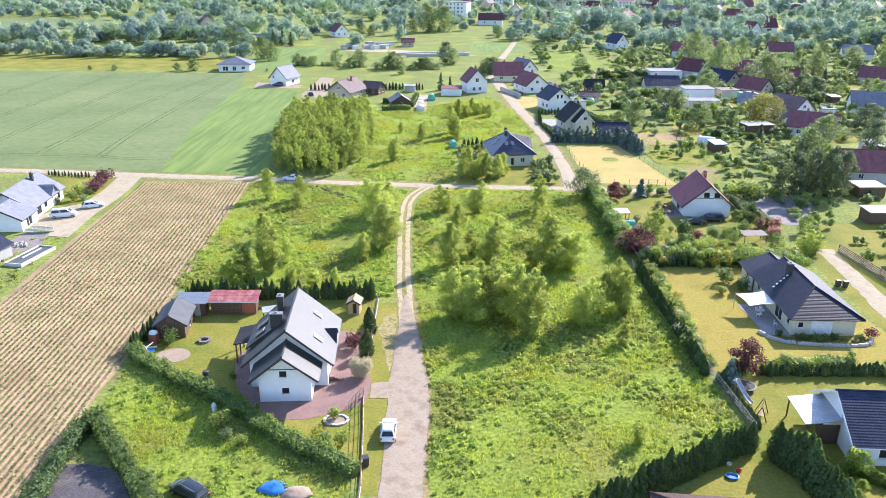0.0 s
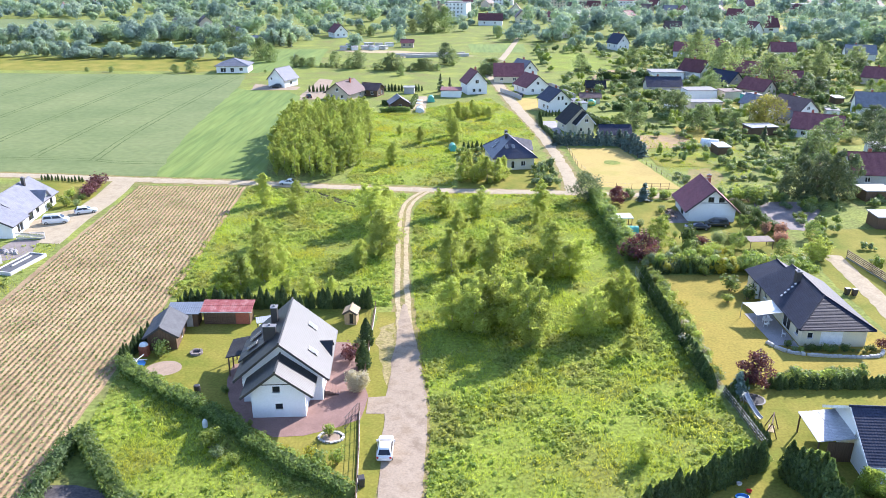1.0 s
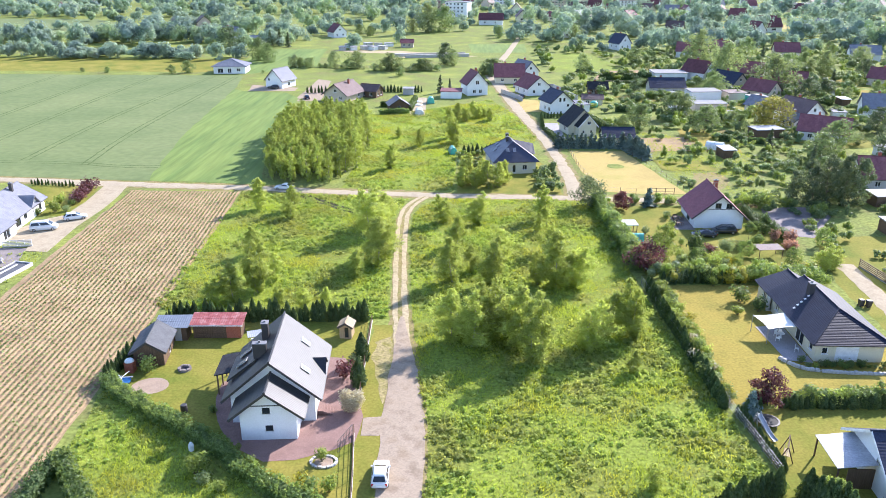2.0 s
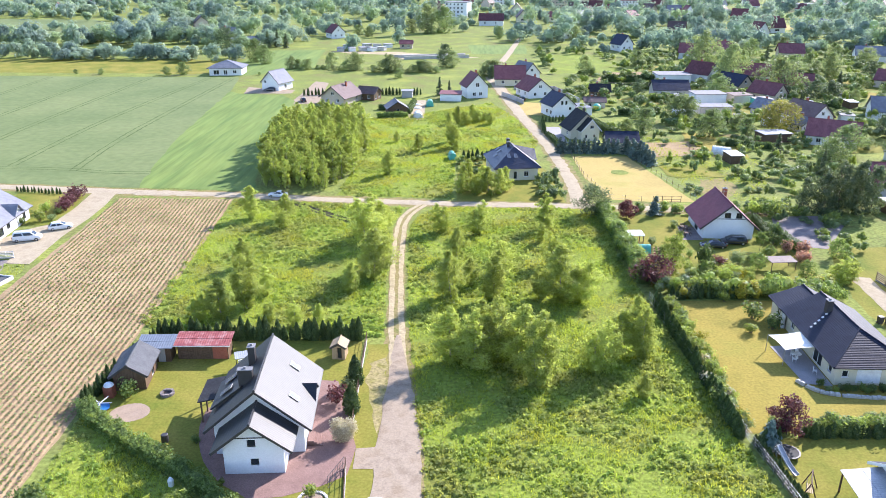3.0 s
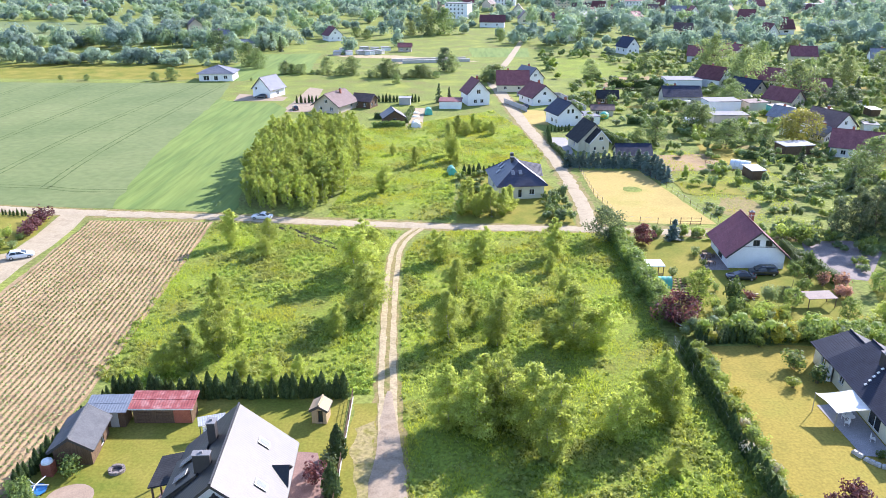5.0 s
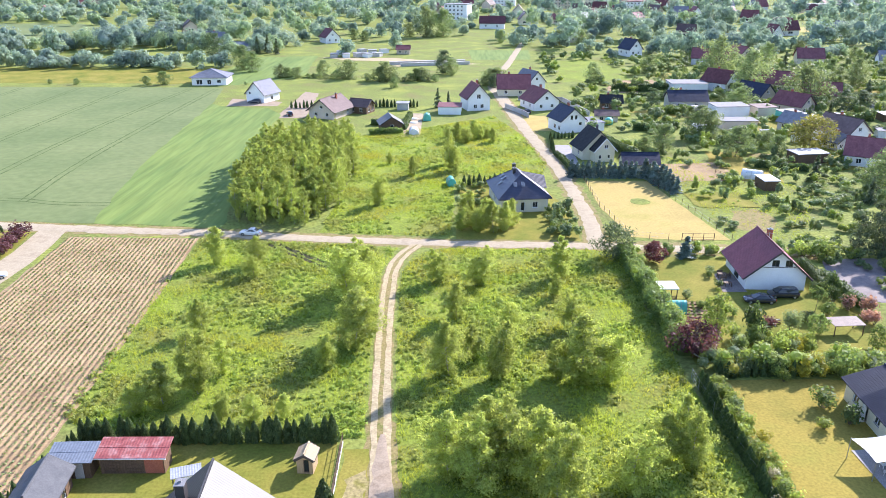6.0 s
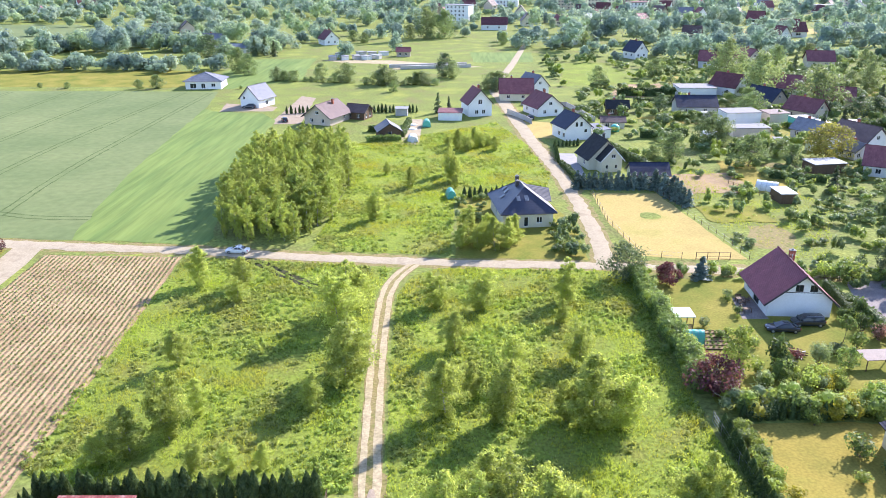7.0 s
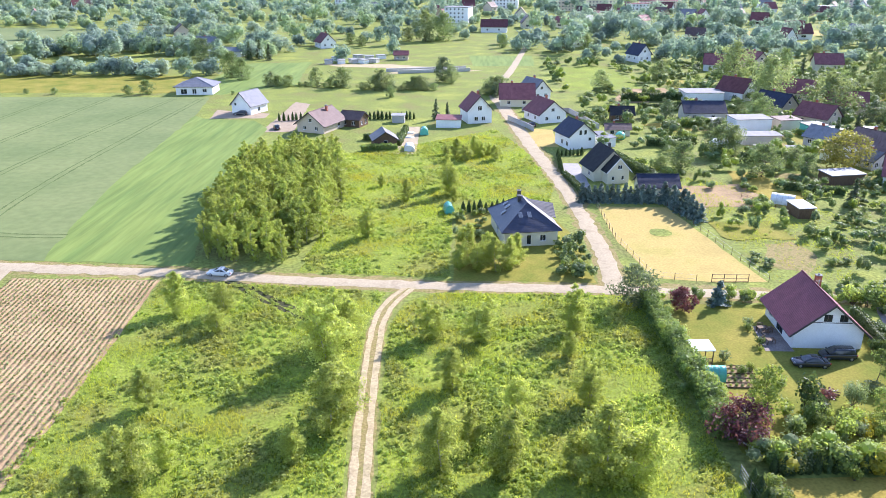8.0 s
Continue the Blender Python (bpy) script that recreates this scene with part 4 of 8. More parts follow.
# dark-roofed cream house and its garage
dh = thing("house", "cream house with steep dark roof and front gable", "house", pose(34.6, 236.0, 0, 0, 0, 14) @ Matrix.Diagonal((0.84, 0.84, 0.9, 1)))
gable_body(dh, 10.4, 9.0, 3.4, 8.2, M_CREAM, M_CHARCOAL, [("right", 0, 1.6, 1.4, 1.3), ("left", 1, 1.6, 1.4, 1.3)], over=0.7)
gable_body(dh, 6.4, 3.6, 3.6, 6.8, M_CREAM, M_CHARCOAL, [("near", 0.4, 4.4, 1.3, 1.1), ("near", -1.5, 1.5, 0.8, 1.1), ("near", 1.4, 1.5, 0.8, 1.1)], over=0.6, y0=-6.2, x0=0.6, gables=("near",), trim=M_TRIM)
chimney(dh, 1.4, 1.0, 6.0, 8.9, 0.6, 0.6)
dg = thing("garage", "garage with dark pitched sheet roof", "garage", pose(44.0, 222.5, 0, 0, 0, 90))
gable_body(dg, 6.0, 8.6, 2.2, 4.2, M_CREAM, M_NAVY, [], over=0.4)


# ---------------- trees, hedges and shrubs ----------------
def branch_tree(name, label, category, seed, height, width, base, leaf_mat, bark, leaves_n, leaf=0.28, clumps=34, droop=0.0, shape=1.0, trunks=1, gap=0.42):
    """A deciduous tree: tapered trunk, limbs, and a crown of leaf clumps set at the limbs' ends. Height and width in metres; base: where the crown begins."""
    rng = np.random.default_rng(seed)
    ob = thing(name, label, category)
    g = Geo()
    tops = []
    for k in range(trunks):
        lean = Vector(rng.normal(0, 0.05 + 0.06 * (trunks > 1), 2).tolist() + [1]).normalized()
        start = Vector((rng.uniform(-0.3, 0.3) * (trunks > 1), rng.uniform(-0.3, 0.3) * (trunks > 1), -0.05))
        p, r = start, 0.009 * height + 0.02
        n = 6
        for i in range(n):
            q = start + lean * (height * 0.92 * (i + 1) / n) + Vector((*rng.normal(0, 0.012 * height, 2), 0))
            g.rod(p, q, r, r * 0.74, 6)
            p, r = q, r * 0.74
            tops.append((q.copy(), i / n))
    cen = []
    for i in range(clumps):
        u = (i + 0.5) / clumps
        z = base + (height - base) * (u ** 0.85)
        prof = max(0.12, math.sin(math.pi * (0.14 + 0.80 * u ** (1 / (0.35 + shape * 0.8)))) ** 0.8)
        a = i * 2.399 + rng.normal(0, 0.5)
        rad = width / 2 * prof * rng.uniform(gap, 1.05)
        c = Vector((math.cos(a) * rad, math.sin(a) * rad, max(0.3, z - 0.06 * height + rng.normal(0, 0.035 * height))))
        cen.append((c, 0.07 * width + 0.13 * width * prof * rng.uniform(0.5, 1.25)))
        foot = min(tops, key=lambda t: abs(t[0].z - (z - 0.12 * height)))[0]
        g.rod(foot, c, 0.006 * width + 0.008, 0.006, 3)
    part("trunk", g, bark, ob)
    per = leaves_n // clumps
    pos, out = [], []
    for c, r in cen:
        d = rng.normal(size=(per, 3))
        d /= np.linalg.norm(d, axis=1)[:, None]
        out.append(d + (0, 0, 0.25) + np.array((c.x, c.y, 0)) * 0.35 / width)
        d = d * (r * rng.uniform(0.35, 1.15, per) ** 0.7)[:, None]
        d[:, 2] *= 0.85
        if droop:
            d[:, 2] -= droop * rng.random(per) * r * 1.2
        pos.append(np.array(c) + d)
    pos, out = np.concatenate(pos), np.concatenate(out)
    pos[:, 2] = np.maximum(pos[:, 2], 0.08)
    part("crown", quads_mesh("crown", leaf_quads(pos, leaf, rng, 0.0, 1.5, out, 0.6)), leaf_mat, ob)
    return ob


def birch(seed, label, height, width, leaf_mat, leaves_n, leaf=0.2, base=0.3, boughs=46, peak=0.32, trunks=1, hollow=0.4):
    """A young birch: slender stems, steep boughs that bend over at the tips, fine hanging leaf sprays and a pointed top."""
    rng = np.random.default_rng(seed)
    ob = thing("birch_tree", label, "tree")
    g = Geo()
    pos, out = [], []
    for k in range(trunks):
        a = k * 2.1 + rng.uniform(0, 6)
        tip = Vector((math.cos(a), math.sin(a), 0)) * (0.17 * width * (trunks > 1)) + Vector((*rng.normal(0, 0.03 * height, 2), height * (1 - 0.13 * k)))
        foot = Vector((math.cos(a) * 0.2, math.sin(a) * 0.2, -0.05)) if trunks > 1 else Vector((0, 0, -0.05))
        bow = Vector((*rng.normal(0, 0.025 * height, 2), 0))
        stem = [foot.lerp(tip, i / 7) + bow * math.sin(math.pi * i / 7) for i in range(8)]
        for i in range(7):
            g.rod(stem[i], stem[i + 1], (0.011 * height) * (1 - i / 7.4), (0.011 * height) * (1 - (i + 1) / 7.4), 5)
        nb = boughs // trunks
        for i in range(nb):
            u = (i + rng.random()) / nb
            z = base / height + (1 - base / height) * u
            prof = (u / peak) ** 0.45 if u < peak else ((1 - u) / (1 - peak)) ** 0.72
            length = width * 0.5 * max(0.1, prof * 0.95) * rng.uniform(0.4, 1.3) * (0.85 if trunks > 1 else 1)
            s = z * 6.99
            root = stem[int(s)].lerp(stem[int(s) + 1], s % 1)
            az = i * 2.399 + rng.normal(0, 0.4)
            d = Vector((math.cos(az), math.sin(az), 0))
            end = root + d * length + Vector((0, 0, length * rng.uniform(0.1, 0.7)))
            if end.z > height * 1.02:
                end.z = height * 1.02
            g.rod(root, end, 0.012 + 0.004 * length, 0.006, 3)
            n = int(leaves_n / (trunks * nb) * (0.35 + 1.3 * prof))
            t = rng.uniform(hollow, 1.1, n)
            p = np.array(root)[None] * (1 - t[:, None]) + np.array(end)[None] * t[:, None]
            spread = 0.047 * width * (0.45 + 0.8 * prof)
            q = rng.normal(0, 1, (n, 3)) * spread
            q[:, 2] = q[:, 2] * 0.75 - np.abs(rng.normal(0, 1, n)) * spread * 1.1 * t
            pos.append(p + q)
            out.append(q / spread * 0.5 + np.array(d)[None] * 0.7 + (0, 0, 0.55))
    part("trunk", g, M_BIRCHBARK, ob)
    pos, out = np.concatenate(pos), np.concatenate(out)
    pos[:, 2] = np.maximum(pos[:, 2], 0.1)
    part("crown", quads_mesh("crown", leaf_quads(pos, leaf, rng, 0.0, 1.7, out, 0.62)), leaf_mat, ob)
    return ob


def conifer(name, label, category, seed, height, width, leaf_mat, leaves_n, leaf=0.3, base=0.3, ragged=0.25):
    """A spruce or pine: tiers of drooping boughs round a straight trunk."""
    rng = np.random.default_rng(seed)
    ob = thing(name, label, category)
    g = Geo()
    g.rod((0, 0, -0.05), (0, 0, height * 0.95), 0.02 * height, 0.02, 7)
    tiers = int(height * 1.6) + 4
    pos, out = [], []
    for i in range(tiers):
        u = i / tiers
        z = base + (height - base) * u
        rad = width / 2 * (1 - u) ** 0.85 + 0.1
        boughs = 7 if u < 0.6 else 5
        for b in range(boughs):
            a = rng.uniform(0, 2 * math.pi)
            r = rad * rng.uniform(1 - ragged * 1.6, 1 + ragged * 0.5)
            tip = Vector((math.cos(a) * r, math.sin(a) * r, z - 0.22 * r + rng.normal(0, 0.05)))
            g.rod((0, 0, z + 0.08 * r), tip, 0.03, 0.008, 3)
            n = max(3, int(leaves_n / (tiers * boughs) * (0.5 + (1 - u))))
            t = rng.uniform(0.12, 1.0, n)[:, None]
            line = np.array((0, 0, z + 0.08 * r)) * (1 - t) + np.array(tip) * t
            out.append(np.tile((math.cos(a), math.sin(a), 0.9), (n, 1)) + rng.normal(0, 0.3, (n, 3)))
            pos.append(line + rng.normal(0, 1, (n, 3)) * (0.07 * r + 0.04, 0.07 * r + 0.04, 0.07) * (1.25 - t * 0.6))
    part("trunk", g, M_BARK, ob)
    pos = np.concatenate(pos)
    pos[:, 2] = np.maximum(pos[:, 2], 0.06)
    part("crown", quads_mesh("crown", leaf_quads(pos, leaf, rng, 0.0, 2.0, np.concatenate(out), 0.4)), leaf_mat, ob)
    return ob


def column(name, label, category, seed, height, width, leaf_mat, leaves_n, leaf=0.16):
    """A thuja: a dense pointed column of upright sprays round a dark stem."""
    rng = np.random.default_rng(seed)
    ob = thing(name, label, category)
    g = Geo()
    rings = []
    for i in range(7):
        u = i / 6
        r = max(0.02, width * 0.40 * min(1, 0.75 + u) * (1 - u ** 2.2))
        rings.append([(r * math.cos(a) * (1 + 0.12 * rng.normal()), r * math.sin(a) * (1 + 0.12 * rng.normal()), -0.04 + u * height * 0.95) for a in np.linspace(0, 2 * math.pi, 9)[:-1]])
    g.loft(rings)
    part("inner_growth", g, leaf_mat, ob)
    u = rng.random(leaves_n) ** 0.9
    a = rng.uniform(0, 2 * math.pi, leaves_n)
    r = width / 2 * np.minimum(1, 0.75 + u) * (1 - u ** 2.2) * rng.uniform(0.8, 1.08, leaves_n) + 0.02
    pos = np.stack([r * np.cos(a), r * np.sin(a), np.maximum(0.1, u * height)], 1)
    q = leaf_quads(pos, leaf, rng, 0.0, 1.4, np.stack([np.cos(a), np.sin(a), 0.5 * u], 1), 0.5)
    q[:, :, 2] = pos[:, None, 2] + (q[:, :, 2] - pos[:, None, 2]) * 1.7
    q[:, :, 2] = np.maximum(q[:, :, 2], 0.02)
    part("foliage", quads_mesh("foliage", q), leaf_mat, ob)
    return ob


def shrub(name, label, category, seed, height, width, leaf_mat, leaves_n, leaf=0.18, clumps=9, flat=0.8):
    """A rounded many-stemmed shrub of uneven clumps."""
    rng = np.random.default_rng(seed)
    ob = thing(name, label, category)
    g = Geo()
    pos, out = [], []
    for i in range(clumps):
        a, rad = i * 2.399, width * 0.32 * math.sqrt((i + 0.3) / clumps)
        c = np.array((math.cos(a) * rad, math.sin(a) * rad, height * rng.uniform(0.42, 0.72)))
        g.rod((c[0] * 0.2, c[1] * 0.2, -0.04), c, 0.03, 0.012, 4)
        n = leaves_n // clumps
        d = rng.normal(size=(n, 3))
        d /= np.linalg.norm(d, axis=1)[:, None]
        out.append(d + (0, 0, 0.25))
        k = rng.uniform(0.8, 1.15)
        d = d * (rng.uniform(0.3, 1.12, n) ** 0.7)[:, None] * np.array((width * 0.24, width * 0.24, height * 0.38)) * k
        pos.append(c + d)
    part("stem", g, M_BARK, ob)
    pos = np.concatenate(pos)
    pos[:, 2] = np.maximum(pos[:, 2], 0.06)
    out = np.concatenate(out)
    part("foliage", quads_mesh("foliage", leaf_quads(pos, leaf, rng, 0.0, 1.5, out, 0.6)), leaf_mat, ob)
    return ob


def hedge(name, label, pts, height, width, leaf_mat, dens=60, leaf=0.16, bumps=0.3, seed=1, group=""):
    """A hedge along a line: woody core, leafy skin with a bumpy top."""
    rng = np.random.default_rng(seed)
    ob = thing(name, label, "hedge", group=group)
    line = smooth_line(pts, 1.0)
    g, rings, pos, out = Geo(), [], [], []
    for i, p in enumerate(line):
        q = line[min(i + 1, len(line) - 1)] - line[max(i - 1, 0)]
        ln = math.hypot(q[0], q[1])
        n = np.array((-q[1], q[0])) / ln
        hh = height * (1 + bumps * noise.noise(Vector((p[0] * 0.5, p[1] * 0.5, seed))))
        ww = width * (1 + bumps * noise.noise(Vector((p[0] * 0.6, p[1] * 0.6, seed + 9))))
        prof = [(-0.34, -0.03), (-0.36, 0.55), (-0.2, 0.84), (0.2, 0.84), (0.36, 0.55), (0.34, -0.03)]
        rings.append([(p[0] + n[0] * u * ww, p[1] + n[1] * u * ww, z * hh if z > 0 else z) for u, z in prof])
        k = int(dens * (2 * hh + ww) * 0.5 * (ln if 0 < i < len(line) - 1 else ln * 0.5) * 0.5)
        s = rng.uniform(-1, 1, k)
        ang = s * 1.75
        uu = np.clip(np.sin(ang) * 1.25, -1, 1) * 0.5 * ww * rng.uniform(0.82, 1.12, k)
        zz = np.where(np.abs(s) > 0.5, (1 - (np.abs(s) - 0.5) * 2) * 0.85 + 0.05, 0.9) * hh * rng.uniform(0.9, 1.1, k)
        al = rng.uniform(-0.6, 0.6, k) * ln * 0.6
        d = q[:2] / ln
        out.append(np.stack([n[0] * uu, n[1] * uu, np.maximum(0, zz - hh * 0.5)], 1) + 0.02)
        pos.append(np.stack([p[0] + n[0] * uu + d[0] * al, p[1] + n[1] * uu + d[1] * al, np.maximum(zz, 0.06)], 1))
    g.loft(rings)
    part("inner_growth", g, leaf_mat, ob)
    out = np.concatenate(out)
    out /= np.linalg.norm(out, axis=1)[:, None]
    part("foliage", quads_mesh("foliage", leaf_quads(np.concatenate(pos), leaf, rng, 0.0, 1.5, out, 0.6)), leaf_mat, ob)
    return ob


def size_to(ob, h0, x, y, h, wide=1.0, turn=None, z=0.0):
    """The pose that puts a template of height h0 at x, y with the height h."""
    s = h / h0
    return pose(x, y, z, 0, 0, RNG.uniform(0, 360) if turn is None else turn) @ Matrix.Diagonal((s * wide, s * wide, s, 1))


def plant(templates, h0, places, group="", label=""):
    """Copies of templates at rows of (x, y, height[, width factor]); the templates themselves stand at the first places."""
    for i, row in enumerate(places):
        x, y, h = row[:3]
        t = templates[i % len(templates)]
        m = size_to(t, h0, x, y, h, row[3] if len(row) > 3 else 1.0)
        if i < len(templates):
            t["stand"] = [float(v) for r in m for v in r]
            ob = t
        else:
            ob = copy_thing(t, m)
        if group:
            tagged(ob, group=group)
        if label:
            tagged(ob, label)
    for t in templates:
        if "stand" in t:
            v = list(t["stand"])
            t.matrix_basis = Matrix([v[i * 4:i * 4 + 4] for i in range(4)])
            del t["stand"]


BIRCH_LABEL = "young birch with light drooping foliage in the meadow"
birches = [birch(10 + i, BIRCH_LABEL, 8, 5.5 + 0.5 * (i % 2), L_BIRCH, 9000, 0.155, 0.3, (48, 60, 72)[i % 3], 0.34, (1, 2, 3)[i % 3]) for i in range(5)]
plant(birches, 8, [
    (-42.4, 158.2, 6.8), (-35.0, 158.0, 5.8), (-34.6, 152.4, 4.6, 1.1), (-36.5, 132.9, 5.4), (-17.3, 123.1, 5.6), (-14.2, 129.2, 8.6, 1.25), (-16.9, 143.8, 9.2, 1.2), (-15.9, 150.8, 8.3, 1.1),
    (-13.4, 133.0, 7.2, 1.0), (-32.0, 117.0, 9.4, 0.9), (-34.8, 113.3, 6.4, 1.2), (-37.9, 112.2, 4.4, 1.2), (-23.5, 111.2, 4.3), (-20.2, 112.1, 3.4), (-27.4, 111.4, 3.8), (-30.2, 121.5, 5.0),
    (-3.6, 151.2, 5.8, 1.2), (3.2, 150.6, 6.8, 1.15), (-0.5, 138.4, 6.0), (16.4, 153.8, 7.2, 1.0), (15.0, 146.6, 3.9), (7.3, 131.0, 6.6), (15.8, 135.0, 6.4), (-1.3, 122.0, 8.0, 0.95),
    (5.0, 121.2, 8.8, 0.95), (15.4, 120.2, 9.6, 1.15), (18.6, 121.0, 7.2, 1.2), (17.6, 99.6, 7.8, 1.0), (21.0, 104.4, 6.9, 1.1), (24.4, 103.9, 8.9, 0.9), (-1.0, 101.6, 7.9, 1.1), (1.6, 100.4, 7.9, 1.15),
    (4.6, 102.6, 8.8, 1.1), (7.6, 100.4, 9.0, 1.05), (9.9, 96.2, 9.9, 0.95), (2.9, 105.5, 7.4, 1.1), (8.8, 104.8, 7.2, 1.1), (19.9, 71.7, 3.2, 1.15), (22.3, 94.3, 3.2, 1.0), (12.6, 121.8, 6.0), (1.8, 126.4, 4.8)],
    "birches in the meadow")



GROVE_LABEL = "slender birch of the dense young grove"
grove = [birch(40 + i, GROVE_LABEL, 10, 4.3, L_GROVE, 4600, 0.17, 0.3, 40, 0.6, 1) for i in range(5)]
rows = []
rg = np.random.default_rng(5)
yy = 180.2
while yy < 250:
    x0 = np.interp(yy, [180, 195, 223, 236, 250], [-44.6, -48.0, -51.0, -50.0, -45.5])
    x1 = np.interp(yy, [180, 190, 212, 230, 250], [-29.0, -26.8, -26.0, -28.4, -35.0])
    xx = x0 + rg.uniform(0, 1)
    while xx < x1:
        rim = min(1.0, (yy - 176) / 12) * (0.82 if yy > 236 else 1.0)
        rows.append((xx + rg.normal(0, 0.7), yy + rg.normal(0, 0.9), rg.uniform(7.2, 10.2) * rim, rg.uniform(0.8, 1.15)))
        xx += rg.uniform(2.1, 3.1)
    yy += 2.7
for x, y, h in ((-42.6, 180.4, 8.4), (-40.2, 178.9, 7.6), (-36.0, 178.6, 8.8), (-33.4, 179.4, 9.2), (-31.0, 178.4, 8.2), (-45.8, 182.6, 8.0)):
    rows.append((x, y, h, 0.85))
plant(grove, 10, rows, "birches of the grove")

for row in ((-17.9, 191.9, 12.0, 0.8), (-12.0, 215.3, 5.8), (-18.8, 226.1, 4.4), (-2.4, 219.8, 14.5, 0.75), (-3.4, 226.5, 9.0, 0.8), (-1.6, 214.8, 5.0), (-1.8, 252.5, 6.4, 1.1), (1.0, 250.0, 6.2, 1.2), (4.8, 254.5, 5.8, 1.3), (8.8, 251.0, 6.2, 1.2), (3.2, 257.5, 6.0, 1.3), (7.0, 257.0, 6.4, 1.3), (-4.4, 256.8, 5.8, 1.2), (-0.2, 176.6, 8.2, 1.0), (3.2, 176.0, 9.4, 1.0), (6.2, 175.6, 9.8, 1.0), (1.4, 179.2, 8.6, 1.0), (8.2, 176.4, 8.6, 1.0), (4.6, 179.4, 9.0, 1.0), (9.8, 179.6, 6.6, 1.0)):
    ob = copy_thing(birches[int(RNG.integers(5))], size_to(None, 8, *row[:3], row[3] if len(row) > 3 else 1.0))
    tagged(ob, "young birch in the rough grass plot", group="birches near the lane")

# thujas
TH_LABEL = "dark green columnar thuja in a hedge row"
thujas = [column("thuja", TH_LABEL, "thuja", 70 + i, 3, 1.15, L_THUJA, 620, 0.14) for i in range(3)]


def row_of(pts, step, h, spread=0.2, wide=1.0, seed=3, skip=0.0):
    r = np.random.default_rng(seed)
    out = []
    for p, q in zip(pts, pts[1:]):
        d = math.hypot(q[0] - p[0], q[1] - p[1])
        k = max(1, int(d / step))
        for i in range(k):
            if r.random() < skip:
                continue
            out.append((p[0] + (q[0] - p[0]) * i / k + r.normal(0, 0.08), p[1] + (q[1] - p[1]) * i / k + r.normal(0, 0.08), h * r.uniform(1 - spread, 1 + spread), wide * r.uniform(0.9, 1.1)))
    return out


plant(thujas, 3, row_of([(-41.0, 106.6), (-12.9, 107.6)], 0.85, 2.9, 0.3, 1.1, 3, 0.07), "thujas behind the sheds")
for pts, step, h, wide, grp, skip in (
        ([(-43.9, 89.5), (-41.4, 106.0)], 0.85, 2.3, 0.9, "thujas along the ploughed field", 0.05),
        ([(31.6, 70.6), (26, 67.4), (16.5, 61.2), (11, 57)], 0.62, 3.7, 0.95, "thujas round the shaded lawn", 0.0),
        ([(33.6, 85.0), (36.2, 86.2)], 0.8, 2.0, 1.0, "thujas below the bungalow lawn", 0.0),
        ([(38.8, 86.6), (60, 87.4)], 0.75, 1.7, 1.6, "thujas below the bungalow lawn", 0.0),
        ([(31.4, 86.2), (30.6, 104), (30.0, 121)], 0.8, 2.2, 1.25, "thujas along the wire fence", 0.05),
        ([(33, 122.6), (46, 123.2)], 0.9, 2.2, 1.0, "thujas between the two gardens", 0.1),
        ([(-99.5, 174.6), (-88.2, 172.8)], 0.85, 1.3, 1.0, "low thujas beside the road", 0.0),
        ([(33.8, 69.2), (35.4, 66.0), (36.6, 59)], 0.7, 4.5, 1.1, "thujas round the shaded lawn", 0.0),
        ([(-60, 300), (-52, 302)], 1.3, 2.4, 1.0, "thujas behind the brown house", 0.0),
        ([(-36, 303.5), (-15, 304)], 1.3, 2.4, 1.0, "thujas behind the brown house", 0.0),
        ([(0.4, 207.6), (19.5, 208.8)], 1.15, 2.4, 1.0, "thujas behind the hip-roofed house", 0.0),
        ([(24.6, 238), (25.0, 246), (25.6, 256), (33, 257)], 1.0, 2.0, 1.0, "thujas by the lane", 0.0)):
    for row in row_of(pts, step, h, 0.15, wide, int(pts[0][0] * 10 + 1000), skip):
        tagged(copy_thing(thujas[int(RNG.integers(3))], size_to(None, 3, *row)), group=grp)

# conifers
pines = [branch_tree("pine", "tall dark pine with dense ragged crown", "pine", 90 + i, 10, 5.2, 0.5, L_DARK, M_BARK, 4200, 0.25, 40, 0.1, 0.9, 1, 0.25) for i in range(3)]
plant(pines, 10, [(70.4, 164.6, 8.0, 0.9), (74.0, 163.6, 10.0, 0.85), (77.8, 164.8, 11.0, 0.9), (81.6, 165.4, 11.4, 0.85), (85.2, 166.6, 10.8, 0.9), (75.8, 168.8, 9.4, 1.0), (80.2, 170.4, 10.0, 1.0), (84.6, 171.6, 10.0, 1.0)], "dark pines behind the paved yard")
blues = [conifer("blue_spruce", "bushy blue-green spruce in the garden row", "spruce", 95 + i, 4, 2.6, L_BLUESPRUCE, 1300, 0.24, 0.15) for i in range(2)]
rw = row_of([(26.5, 215.5), (43, 215.0)], 1.25, 4.2, 0.12, 1.1, 8) + row_of([(44.0, 215.2), (46.3, 209), (48.6, 201)], 1.4, 4.6, 0.15, 1.15, 9)
plant(blues, 4, rw, "blue spruces round the dry lawn")
tagged(copy_thing(blues[0], size_to(None, 4, 39.8, 163.4, 3.8, 1.1)), "blue spruce on the lawn of the red-roofed house")
tagged(copy_thing(blues[1], size_to(None, 4, 34.2, 85.2, 3.4, 1.2)), "blue spruce shrub beside the slide")
pine = branch_tree("pine", "broad bushy grey-green pine at the road junction", "pine", 99, 6.4, 6.6, 0.3, L_DARK, M_BARK, 3400, 0.24, 44, 0.0, 0.7)
pine.matrix_basis = pose(27.0, 163.2, 0)

